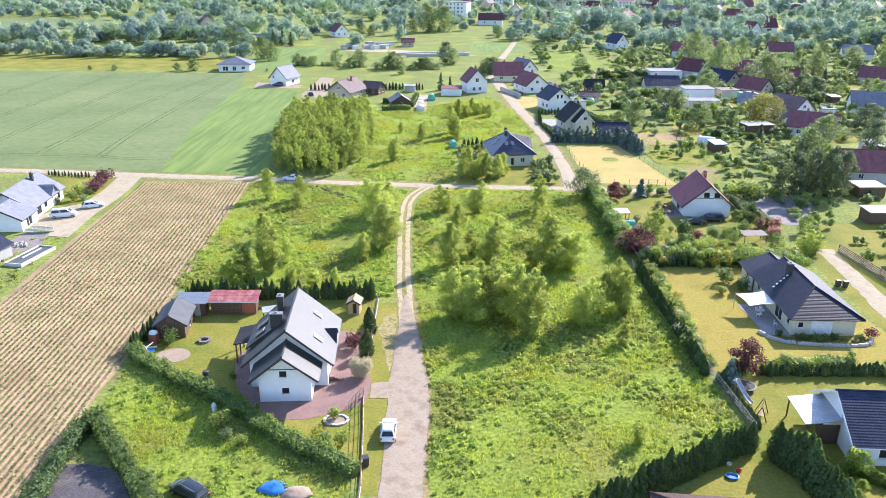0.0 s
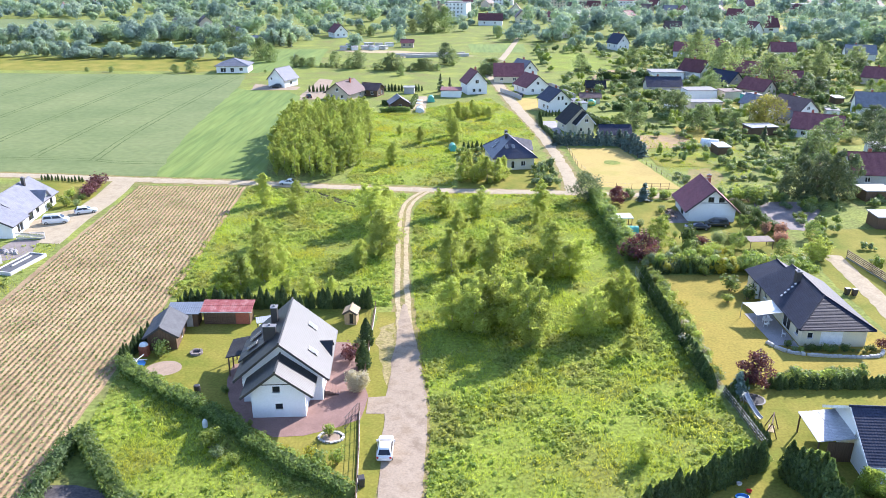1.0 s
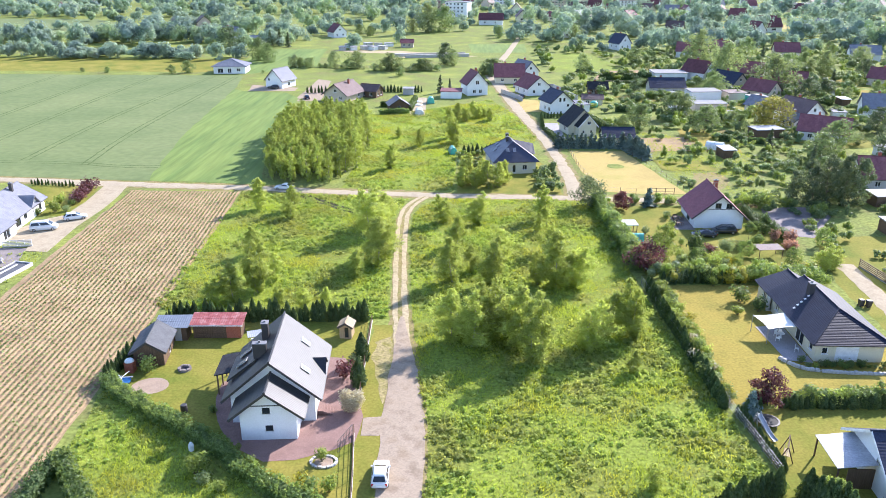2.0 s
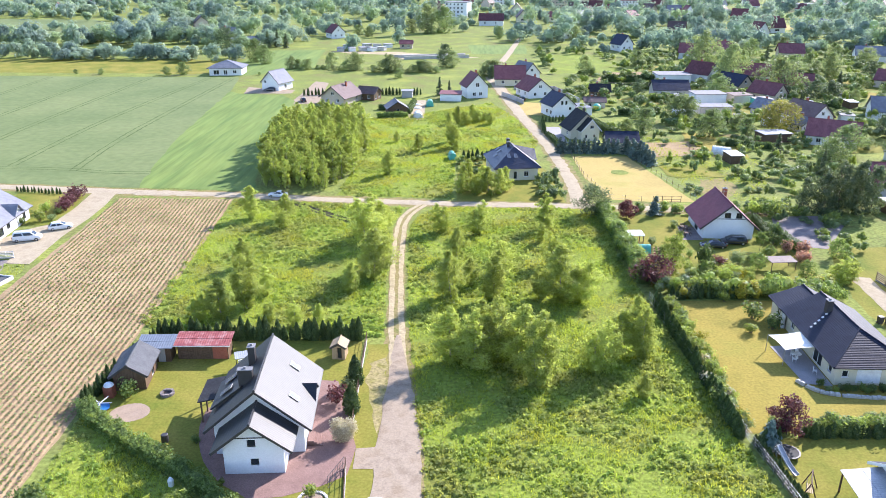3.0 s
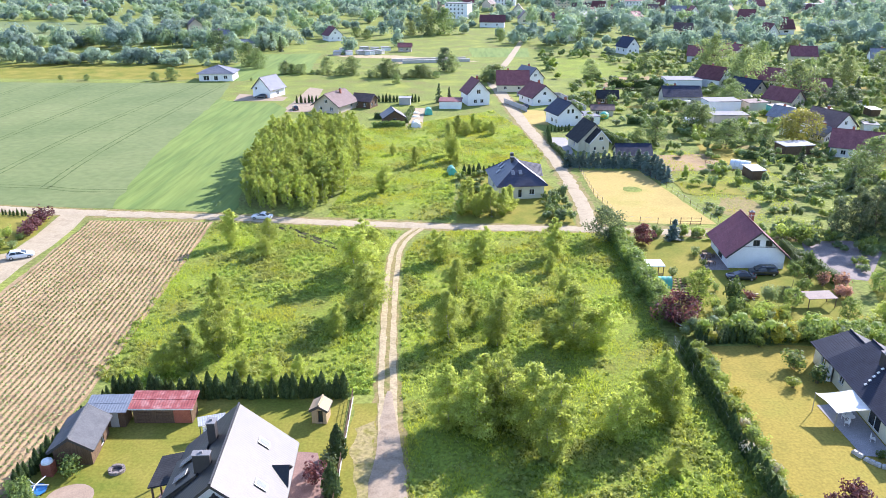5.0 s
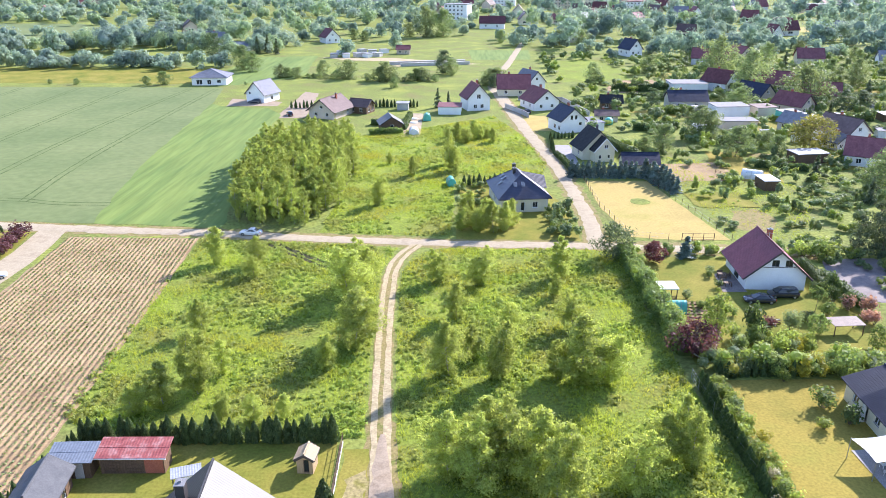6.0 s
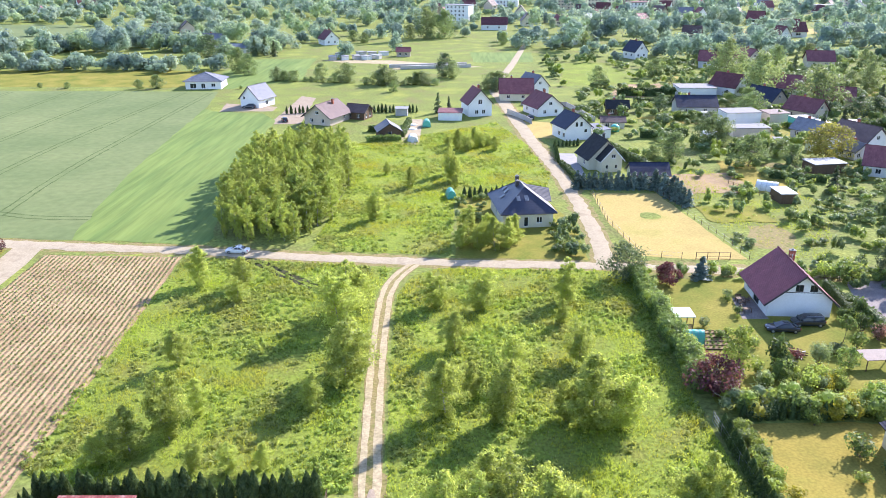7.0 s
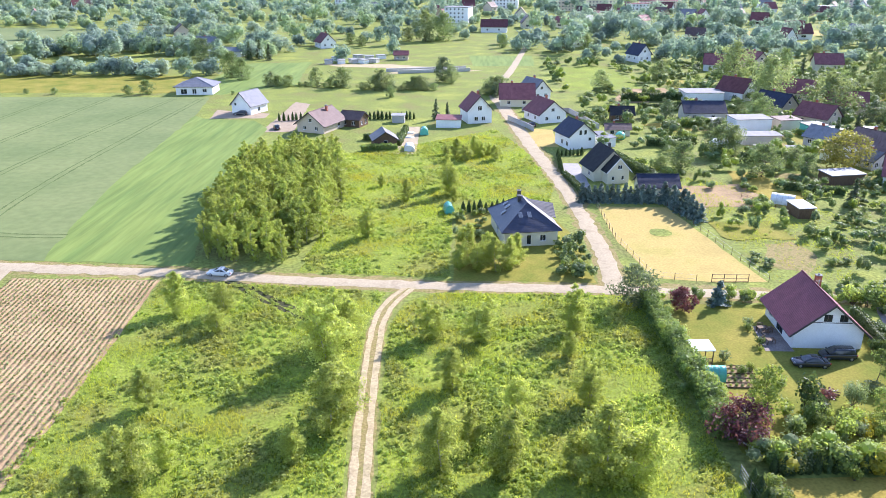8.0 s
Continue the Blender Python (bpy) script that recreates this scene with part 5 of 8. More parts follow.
# garden trees and shrubs
greens = [branch_tree("tree", "broad green tree in a garden", "tree", 110 + i, 7, 5.6, 0.9, L_GREEN, M_BARK, 1700, 0.32, 36, 0.1, 0.8) for i in range(3)]
plant(greens, 7, [(66.4, 140.5, 3.8, 1.0), (57.0, 130.5, 3.6), (50.5, 134.6, 3.4)], "garden trees")
for x, y, h, wide in ((61.4, 128.6, 8.8, 1.15), (63.4, 129.6, 7.4, 1.1)):
    tagged(copy_thing(birches[2], size_to(None, 8, x, y, h, wide)), "tall weeping birch beside the tiled bungalow", group="garden trees")
willow = branch_tree("weeping_tree", "weeping light green tree over the vegetable beds", "tree", 120, 7.4, 4.4, 0.6, L_LIGHT, M_BARK, 2600, 0.24, 40, 0.6, 0.8)
willow.matrix_basis = pose(35.6, 132.4, 0)
purple = branch_tree("purple_plum", "spreading purple-leaved plum tree by the hedge", "tree", 121, 4.2, 6.8, 0.9, L_PURPLE, M_BARK, 2600, 0.26, 36, 0.1, 0.5)
purple.matrix_basis = pose(31.6, 128.6, 0)
for x, y, h in ((36.8, 87.0, 4.6), (33.6, 161.0, 3.9)):
    m = branch_tree("red_maple", "dense dark red maple on a short trunk", "tree", int(130 + x), h, h * 0.98, 0.7, L_PURPLE, M_BARK, 1900, 0.24, 28, 0.1, 0.7)
    m.matrix_basis = pose(x, y, 0)
ochre = branch_tree("ochre_tree", "large round ochre-leaved tree among the gardens", "tree", 140, 9.5, 11.5, 1.2, L_OCHRE, M_BARK, 3200, 0.42, 44, 0.0, 0.7)
ochre.matrix_basis = pose(95.5, 244.0, 0)
white_bush = shrub("blossom_shrub", "round white-blossoming shrub beside the paving", "shrub", 150, 2.7, 2.9, L_WHITEBLOOM, 8000, 0.13, 18)
white_bush.matrix_basis = pose(-12.3, 84.2, 0)
tagged(copy_thing(thujas[0], size_to(None, 3, -12.7, 96.0, 4.0, 1.35)), "tall pointed thuja beside the garden fence")
tagged(copy_thing(thujas[1], size_to(None, 3, -12.3, 89.8, 3.6, 1.35)), "tall pointed thuja beside the garden fence")
small = {}
for key, mat, lab in (("green", L_GREEN, "rounded green garden shrub"), ("light", L_LIGHT, "light green leafy garden shrub"), ("grey", L_GREY, "grey-green loose garden shrub"), ("dark", L_THUJA, "dark evergreen garden shrub"),
                      ("yellow", L_YELLOW, "yellow-green leafy garden shrub"), ("purple", L_PURPLE, "dark red leafy garden shrub"), ("pink", L_PINK, "pink flowering garden shrub"), ("white", L_WHITEBLOOM, "pale blossoming garden shrub")):
    small[key] = shrub("shrub", lab, "shrub", len(key) * 7 + 160, 2, 2.2, mat, 460, 0.19)
used = set()


def bush(key, x, y, h, wide=1.0, label=""):
    m = size_to(None, 2, x, y, h, wide)
    if key in used:
        ob = copy_thing(small[key], m)
    else:
        used.add(key)
        ob = small[key]
        ob.matrix_basis = m
    if label:
        tagged(ob, label)
    return ob


extra = {}


def filler(key, x, y, h, wide=1.0):
    """A shrub of a dense belt, joined with its like further down."""
    extra.setdefault(key, []).append((x, y, h, h * 1.1 * wide))


for row in (("green", -39.6, 92.0, 2.3, 1.0), ("purple", -14.3, 91.6, 2.3, 1.2), ("grey", -13.4, 94.2, 1.8, 1.1), ("yellow", -15.6, 71.0, 1.5), ("light", -12.6, 70.0, 1.9), ("green", -14.4, 69.4, 1.7), ("light", -26.9, 72.4, 2.6, 1.0), ("grey", -25.5, 70.8, 1.6), ("light", -23.5, 69.6, 1.5),
            ("light", -14.2, 74.8, 1.9, 0.8), ("green", -28.4, 83.2, 0.9), ("pink", 59.4, 138.6, 2.2), ("pink", 61.2, 141.8, 2.6), ("green", 54.5, 140.5, 2.0, 1.0), ("grey", 51.0, 138.6, 2.0, 1.2), ("dark", 42.0, 133.2, 2.6), ("purple", 44.4, 136.4, 1.6),
            ("dark", 57.6, 145.5, 2.2, 0.8), ("dark", 58.8, 143.4, 2.0, 0.8), ("dark", 56.2, 149.0, 1.6, 0.8), ("green", 45.0, 97.4, 1.0), ("light", 46.2, 95.9, 0.9), ("green", 50.0, 95.8, 0.8), ("purple", 57.6, 97.2, 1.4), ("light", 41.4, 111.5, 1.6, 1.3), ("green", 43.2, 116.0, 2.2, 1.3),
            ("dark", 44.8, 112.6, 2.0, 0.9), ("light", 58.5, 92.0, 2.4, 0.7), ("light", -83.9, 154.6, 2.6, 1.1), ("light", -85.6, 160.2, 2.4, 1.1), ("green", -86.4, 152.6, 1.5), ("grey", -81.9, 155.4, 1.5, 1.2), ("purple", -82.2, 161.5, 2.0, 1.3), ("purple", -82.8, 164.4, 2.2, 1.2), ("purple", -83.2, 167.4, 2.3, 1.3), ("purple", -84.0, 170.4, 2.4, 1.3), ("green", -82.6, 159.4, 1.2, 1.3)):
    bush(*row)
# mixed planting between the two right-hand gardens and along the wire fence
rg = np.random.default_rng(21)
for i in range(84):
    x = 32.5 + 27 * rg.random()
    y = 124.4 + rg.normal(0, 1.3)
    (filler if i % 3 else bush)(rg.choice(["green", "light", "grey", "light", "light", "yellow"]), x, y, rg.uniform(1.6, 3.4), rg.uniform(0.8, 1.2))
for i in range(64):
    y = 88 + 33 * i / 64
    bush(rg.choice(["green", "grey", "light", "light", "yellow", "white", "light"]), 32.2 + rg.normal(0, 0.5), y, rg.uniform(1.0, 2.2), rg.uniform(0.8, 1.3))
for i in range(20):
    filler(rg.choice(["green", "light", "green", "grey"]), 34 + 26 * rg.random(), 88.6 + rg.normal(0, 0.5), rg.uniform(0.8, 2.0))
hedge("hedge", "dark overgrown hedge at the field corner", [(-41.6, 73.5), (-38.6, 70.0), (-34.6, 65.4), (-30.5, 60.5), (-26, 54)], 1.9, 1.9, L_GREEN, 60, 0.22, 0.5, 41)
hedge("hedge", "dark overgrown hedge beside the field", [(-41.8, 72.6), (-41.6, 66), (-41.0, 58)], 1.7, 1.7, L_THUJA, 60, 0.22, 0.5, 42)
screens = [branch_tree("tree", "light green leafy tree in the hedge row", "tree", 116 + i, 7, 6.4, 0.5, L_LIGHT, M_BARK, 3400, 0.34, 40, 0.1, 0.7, 1, 0.2) for i in range(2)]
plant(screens, 7, [(37.0, 69.8, 3.0), (41.0, 67.0, 3.0)], "garden trees")
for i in range(20):
    tagged(copy_thing(screens[i % 2], size_to(None, 7, (u_ := 35.8 + 9.0 * rg.random()), 70.3 - 0.62 * (u_ - 35.4) + rg.normal(0, 0.5), rg.uniform(2.3, 3.4), rg.uniform(0.9, 1.2))), "leafy garden tree screening the house")
for i in range(26):
    filler(rg.choice(["green", "light", "green", "grey"]), 29 + 30 * rg.random(), 164.8 + rg.normal(0, 0.5), rg.uniform(1.2, 2.4))

hedge("hedge", "uneven leafy garden hedge with yellow-green tips", [(-43.6, 89.4), (-41.0, 86.6), (-34.4, 82.0), (-27, 77.0), (-20.5, 71.4), (-14, 67.2), (-10.4, 64.8)], 1.7, 1.8, L_GREEN, 70, 0.2, 0.5, 31)
for i in range(40):
    u = i / 40
    bush(rg.choice(["yellow", "light", "green"]), np.interp(u, [0, 0.3, 0.55, 1], [-42, -34.4, -27, -10.4]) + rg.normal(0, 0.4), np.interp(u, [0, 0.3, 0.55, 1], [87.6, 82, 77, 64.8]) + rg.normal(0, 0.4), rg.uniform(0.9, 1.9), 0.8)
hedge("hedge", "tall leafy hedge between meadow and garden", [(28.6, 162.5), (29.5, 150), (29.9, 138), (30.2, 128)], 3.0, 2.4, L_GREEN, 60, 0.24, 0.3, 33)
hedge("hedge", "dark clipped hedge behind the lawn", [(57.8, 149), (58.6, 160)], 2.0, 1.2, L_THUJA, 60, 0.18, 0.15, 34)
for i in range(30):
    u = rg.random()
    filler(rg.choice(["light", "light", "green"]), 29.2 + u * 0.9 + rg.normal(0, 0.6), 162 - 34 * u, rg.uniform(2.0, 3.6), 0.8)

hedge("hedge", "tall dark hedge behind the cream house", [(47.0, 222.0), (43.5, 238), (39.5, 252)], 2.6, 2.0, L_THUJA, 40, 0.34, 0.3, 51)
hedge("hedge", "low dark hedge along the lane", [(27.5, 219), (26.2, 230), (25.0, 237)], 1.2, 1.2, L_THUJA, 40, 0.26, 0.3, 52)
for i, (p, q, h) in enumerate((((62, 292), (84, 296), 2.4), ((60, 318), (84, 322), 3.0), ((72, 250), (84, 254), 2.2), ((96, 262), (112, 270), 2.6), ((118, 276), (132, 284), 3.2), ((52, 268), (66, 270), 2.2), ((104, 304), (118, 312), 3.0), ((58, 338), (80, 340), 3.0), ((74, 226), (86, 222), 1.8))):
    hedge("hedge", "dark clipped hedge between the gardens", [p, q], h, 2.0, L_GREEN if i % 3 == 0 else L_THUJA, 22, 0.5, 0.4, 60 + i, group="garden hedges")

hedge("hedge", "dark clipped hedge in front of the garden house", [(-29, 273.5), (-20.5, 272.5)], 1.8, 1.6, L_THUJA, 26, 0.4, 0.2, 81)
hedge("hedge", "dark clipped hedge beside the kitchen garden", [(-17.6, 286), (-18.2, 266)], 1.9, 1.5, L_THUJA, 26, 0.4, 0.2, 82)
hedge("hedge", "dark low hedge in front of the garden house", [(-28, 260), (-22, 261), (-18.4, 262.5)], 1.6, 1.8, L_GREEN, 26, 0.4, 0.4, 83)


# ---------------- sheds and garden things by the white house ----------------
rs = thing("garden_shed", "weathered shed with faded red sheet roof and orange-red wall", "shed", pose(-33.6, 102.6, 0, 0, 0, 2))
g = Geo()
for x0, y0, x1, y1 in ((-3.3, -1.1, 3.3, -1.0), (-3.3, 1.0, 3.3, 1.1), (-3.3, -1.0, -3.2, 1.0), (3.2, -1.0, 3.3, 1.0)):
    g.box(x0, y0, 0, x1, y1, 2.2)
part("wall", g, M_WOOD, rs)
g = Geo()
slope(g, (-3.7, -1.5, 2.15), (3.7, -1.5, 2.15), (3.7, 1.4, 2.75), (-3.7, 1.4, 2.75), 0.06, 3)
part("roof", g, M_REDTIN, rs)
for x0, x1 in ((1.3, 3.2),):
    g = Geo()
    g.box(x0, -1.16, 0.1, x1, -1.1, 2.05)
    part("door", g, M_BRICKRED, rs)
for x0 in (-2.9, -0.6):
    for k in range(5):
        g = Geo()
        g.box(x0, -1.2, 0.25 + k * 0.38, x0 + 1.7, -1.13, 0.37 + k * 0.38)
        part("slat", g, M_WOOD, rs)
g = Geo()
g.box(-3.7, -1.55, 2.06, 3.7, -1.48, 2.2)
part("fascia", g, M_TRIM, rs)

ws = thing("garden_shed", "dark wooden shed with grey felt saddle roof", "shed", pose(-40.4, 96.4, 0, 0, 0, 8))
gable_body(ws, 3.8, 5.6, 2.2, 3.5, M_WOOD, M_DARKFELT, [("right", 0.6, 1.05, 1.0, 2.0, "door")], over=0.4)
bs = thing("garden_shed", "shed with blue-grey corrugated lean-to roof", "shed", pose(-39.6, 101.6, 0, 0, 0, 4))
g = Geo()
g.box(-2.0, -1.1, 0, 2.0, 1.1, 2.2)
part("wall", g, M_WOOD, bs)
g = Geo()
slope(g, (-2.4, -1.5, 2.15), (2.4, -1.5, 2.15), (2.4, 1.5, 2.7), (-2.4, 1.5, 2.7), 0.05, 3)
part("roof", g, M_BLUETIN, bs)
g = Geo()
g.box(0.4, -1.14, 0.05, 1.3, -1.1, 1.95)
part("door", g, M_GREYWALL, bs)

kiosk = thing("garden_shed", "small pale wooden tool shed by the thujas", "shed", pose(-15.7, 102.9, 0, 0, 0, -4))
gable_body(kiosk, 1.7, 1.9, 1.8, 2.3, M_PALEWOOD, M_PALEWOOD, [("near", 0.15, 0.95, 0.6, 1.6, "door")], over=0.18, frame_mat=M_WOOD)

pit = thing("fire_pit", "round stone fire pit on the lawn", "fire pit", pose(-35.2, 92.9, 0))
for i in range(14):
    a = 2 * math.pi * i / 14
    g = Geo()
    g.box(-0.22, -0.15, 0, 0.22, 0.15, 0.3 + 0.04 * (i % 3), pose(0.68 * math.cos(a), 0.68 * math.sin(a), 0, 0, 0, math.degrees(a) + 90))
    part("stone", g, M_YARD, pit)
g = Geo()
g.rod((0, 0, 0.04), (0, 0, 0.1), 0.56, 0.5, 14)
part("ash_bed", g, M_DARKTRIM, pit)


def trampoline(x, y, r, h, mat):
    t = thing("trampoline", "round trampoline with dark mat and blue rim", "trampoline", pose(x, y, 0))
    g = Geo()
    rings = [[(q * math.cos(a), q * math.sin(a), h + z) for a in np.linspace(0, 2 * math.pi, 25)[:-1]] for q, z in ((r * 0.86, 0), (r * 0.86, 0.05), (r, 0.05), (r, -0.03))]
    g.loft(rings, caps=False)
    part("rim_pad", g, mat, t)
    g = Geo()
    g.rod((0, 0, h - 0.02), (0, 0, h + 0.01), r * 0.87, sides=24)
    part("jumping_mat", g, M_TYRE, t)
    for i in range(6):
        a = i * math.pi / 3
        g = Geo()
        g.rod((r * 0.95 * math.cos(a), r * 0.95 * math.sin(a), 0), (r * 0.95 * math.cos(a), r * 0.95 * math.sin(a), h), 0.03)
        part("leg", g, M_METAL, t)
    return t


carousel = thing("garden_swing", "white-armed garden roundabout with blue seats", "play set", pose(-41.8, 89.4, 0))
g = Geo()
g.rod((0, 0, 0), (0, 0, 1.1), 0.06)
part("pole", g, M_METAL, carousel)
for i in range(5):
    a = i * 2 * math.pi / 5
    g = Geo()
    g.rod((0, 0, 0.85), (1.4 * math.cos(a), 1.4 * math.sin(a), 0.95), 0.06, 0.05)
    part("arm", g, M_TRIM, carousel)
g = Geo()
g.rod((0, 0, 0.18), (0, 0, 0.3), 1.0, 1.05, 18)
part("platform", g, M_BLUE, carousel)
hut = thing("barrel_hut", "small brown hut with a white dome lid", "hut", pose(-41.9, 92.2, 0))
g = Geo()
g.box(-0.55, -0.5, 0, 0.55, 0.5, 1.5)
part("body", g, M_BRICKRED, hut)
g = Geo()
g.loft([[(0.6 * math.cos(b) * math.cos(a), 0.6 * math.cos(b) * math.sin(a), 1.5 + 0.45 * math.sin(b)) for a in np.linspace(0, 2 * math.pi, 13)[:-1]] for b in (0, 0.4, 0.8, 1.2, 1.5)])
part("lid", g, M_WHITEFILM, hut)
cs_ = thing("canopy_swing", "garden swing seat with pale grey canopy", "swing", pose(-27.2, 99.6, 0, 0, 0, 20))
g = Geo()
g.loft([[(-1.5, -0.7, 1.75), (1.5, -0.7, 1.75), (1.5, 0.75, 2.0), (-1.5, 0.75, 2.0)], [(-1.5, -0.7, 1.83), (1.5, -0.7, 1.83), (1.5, 0.75, 2.08), (-1.5, 0.75, 2.08)]])
part("canopy", g, M_TIN, cs_)
for sx in (-1.35, 1.35):
    for sy in (-0.75, 0.75):
        g = Geo()
        g.rod((sx, sy, 0), (sx, 0.05, 1.9), 0.035, sides=5)
        part("leg", g, M_DARKTRIM, cs_)
g = Geo()
g.box(-1.1, -0.25, 0.45, 1.1, 0.3, 0.55)
part("seat", g, M_FABRIC, cs_)
g = Geo()
g.box(-1.1, 0.3, 0.5, 1.1, 0.4, 1.05)
part("backrest", g, M_FABRIC, cs_)
bin1 = thing("water_butt", "dark plastic water butt on the lawn", "barrel", pose(-31.9, 83.4, 0))
g = Geo()
g.loft([[(r * math.cos(a), r * math.sin(a), z) for a in np.linspace(0, 2 * math.pi, 15)[:-1]] for r, z in ((0.36, 0), (0.42, 0.45), (0.38, 0.95), (0.30, 1.0))])
part("barrel", g, M_DARKTRIM, bin1)

bed = thing("flower_bed", "round flower bed edged with pale stones", "flower bed", pose(-14.0, 74.6, 0))
for i in range(18):
    a = 2 * math.pi * i / 18
    g = Geo()
    g.box(-0.2, -0.14, 0, 0.2, 0.14, 0.18 + 0.05 * (i % 2), pose(1.35 * math.cos(a), 1.0 * math.sin(a), 0.0, 0, 0, math.degrees(a) + 90))
    part("stone", g, M_STONE, bed)
g = Geo()
g.rod((0, 0, 0.03), (0, 0, 0.1), 1.0, 0.9, 16)
part("gravel_top", g, M_SAND, bed)


def sack_heap(x, y, mat, label):
    """A slumped tarpaulin over a heap."""
    t = thing("tarpaulin", label, "tarpaulin", pose(x, y, 0))
    g = Geo()
    r = np.random.default_rng(int(abs(x * 10)))
    rings = []
    for k, z in ((1.0, 0.0), (0.9, 0.22), (0.6, 0.38), (0.2, 0.5)):
        rings.append([(1.7 * k * math.cos(a) * r.uniform(0.8, 1.1), 1.2 * k * math.sin(a) * r.uniform(0.8, 1.1), z * r.uniform(0.7, 1.2)) for a in np.linspace(0, 2 * math.pi, 15)[:-1]])
    g.loft(rings)
    part("sheet", g, mat, t, smooth=True)


sack_heap(-18.3, 62.6, M_BLUE, "crumpled blue tarpaulin over a heap")
sack_heap(-15.9, 61.8, M_SAND, "crumpled tan tarpaulin over a rubble heap")
butt = thing("container", "white plastic container in the tall grass", "container", pose(-28.6, 76.2, 0))
g = Geo()
g.loft([[(0.3 * math.cos(a) * r, 0.3 * math.sin(a) * r, z) for a in np.linspace(0, 2 * math.pi, 11)[:-1]] for r, z in ((1, 0), (1, 0.7), (0.6, 0.9), (0.4, 1.0))])
part("body", g, M_WHITEFILM, butt)
wb = thing("waste_bin", "dark wheeled waste bin beside the gate", "bin", pose(-9.6, 66.6, 0, 0, 0, 15))
g = Geo()
g.loft([[(-0.26, -0.3, 0.05), (0.26, -0.3, 0.05), (0.26, 0.3, 0.05), (-0.26, 0.3, 0.05)], [(-0.32, -0.38, 1.0), (0.32, -0.38, 1.0), (0.32, 0.38, 1.0), (-0.32, 0.38, 1.0)]])
part("body", g, M_DARKTRIM, wb)
g = Geo()
g.loft([[(-0.34, -0.4, 1.0), (0.34, -0.4, 1.0), (0.34, 0.42, 1.0), (-0.34, 0.42, 1.0)], [(-0.3, -0.34, 1.1), (0.3, -0.34, 1.1), (0.3, 0.36, 1.12), (-0.3, 0.36, 1.12)]])
part("lid", g, M_DARKTRIM, wb)
for s in (-1, 1):
    g = Geo()
    g.rod((s * 0.26, 0.36, 0.1), (s * 0.33, 0.36, 0.1), 0.1, sides=10)
    part("wheel", g, M_TYRE, wb)


for x, y in ((61.3, 115.2), (62.3, 114.9)):
    tagged(copy_thing(wb, pose(x, y, 0.0, 0, 0, 100)), "dark wheeled waste bin beside the gravel drive")

planter = thing("raised_bed", "long raised bed with pale concrete edging and dark soil", "raised bed", pose(-75.6, 122.4, 0, 0, 0, -10))
for x0, y0, x1, y1 in ((-1.7, -4.4, -1.5, 4.4), (1.5, -4.4, 1.7, 4.4), (-1.5, -4.4, 1.5, -4.2), (-1.5, 4.2, 1.5, 4.4), (-0.45, -1.6, -0.25, 3.2)):
    g = Geo()
    g.box(x0, y0, 0, x1, y1, 0.6)
    part("board", g, M_GREYWALL, planter)
g = Geo()
g.box(-1.5, -4.2, 0, 1.5, 4.2, 0.4)
part("soil", g, M_DARKFELT, planter)
hutl = thing("garden_shed", "small pale shed with blue-grey roof", "shed", pose(-81.4, 121.0, 0, 0, 0, -8))
gable_body(hutl, 3.6, 5.0, 2.3, 3.4, M_GREYWALL, M_NAVY, [], over=0.3)
for i in range(9):
    rk = thing("rubble_heap", "grey rubble heap on the patio", "rubble", pose(-82.6 + 0.75 * (i % 5) + 0.2 * (i % 3), 127.4 + 1.1 * (i // 5) + 0.4 * (i % 2), 0.04, 0, 0, 37 * i), "rubble heaps")
    g = Geo()
    g.loft([[(0.5 * k * math.cos(a) * (1 + 0.2 * math.sin(3 * a + i)), 0.4 * k * math.sin(a), z) for a in np.linspace(0, 2 * math.pi, 9)[:-1]] for k, z in ((1, 0), (0.85, 0.25), (0.4, 0.45))])
    part("rubble", g, M_GREYPAVER, rk)


# ---------------- fences ----------------
def fence(label, pts, h, step, post_mat, rail_mat, rails=(0.3, 0.9), plinth=0.0, r=0.05, wire=0.012):
    """Posts with rails or wires between them, on a low plinth where there is one."""
    f = thing("fence", label, "fence")
    for p, q in zip(pts, pts[1:]):
        d = math.hypot(q[0] - p[0], q[1] - p[1])
        k = max(1, round(d / step))
        for i in range(k + (q == pts[-1])):
            x, y = p[0] + (q[0] - p[0]) * i / k, p[1] + (q[1] - p[1]) * i / k
            g = Geo()
            g.rod((x, y, -0.05), (x, y, h + 0.05), r, r * 0.9, 5)
            part("post", g, post_mat, f)
        for z in rails:
            g = Geo()
            g.rod((*p, z * h), (*q, z * h), wire, sides=4)
            part("rail", g, rail_mat, f)
        if plinth:
            g = Geo()
            a = math.degrees(math.atan2(q[1] - p[1], q[0] - p[0]))
            g.box(0, -0.06, 0, d, 0.06, plinth, pose(*p, 0, 0, 0, a))
            part("plinth", g, M_STONE, f)
    return f


fence("low garden fence of dark posts on a pale plinth", [(-12.7, 107.4), (-12.2, 95), (-11.8, 86.2)], 1.3, 2.4, M_WOOD, M_WOOD, (0.35, 0.65, 0.97), 0.28, 0.06, 0.03)
fence("low garden fence of dark posts on a pale plinth", [(-11.5, 79.6), (-10.6, 72), (-9.7, 63), (-9.3, 55)], 1.3, 2.4, M_WOOD, M_WOOD, (0.35, 0.65, 0.97), 0.28, 0.06, 0.03)
fence("grey wire fence between meadow and gardens", [(32.0, 86.4), (30.4, 104), (29.4, 122)], 1.5, 2.5, M_METAL, M_METAL, (0.1, 0.4, 0.7, 0.98), 0, 0.035, 0.012)
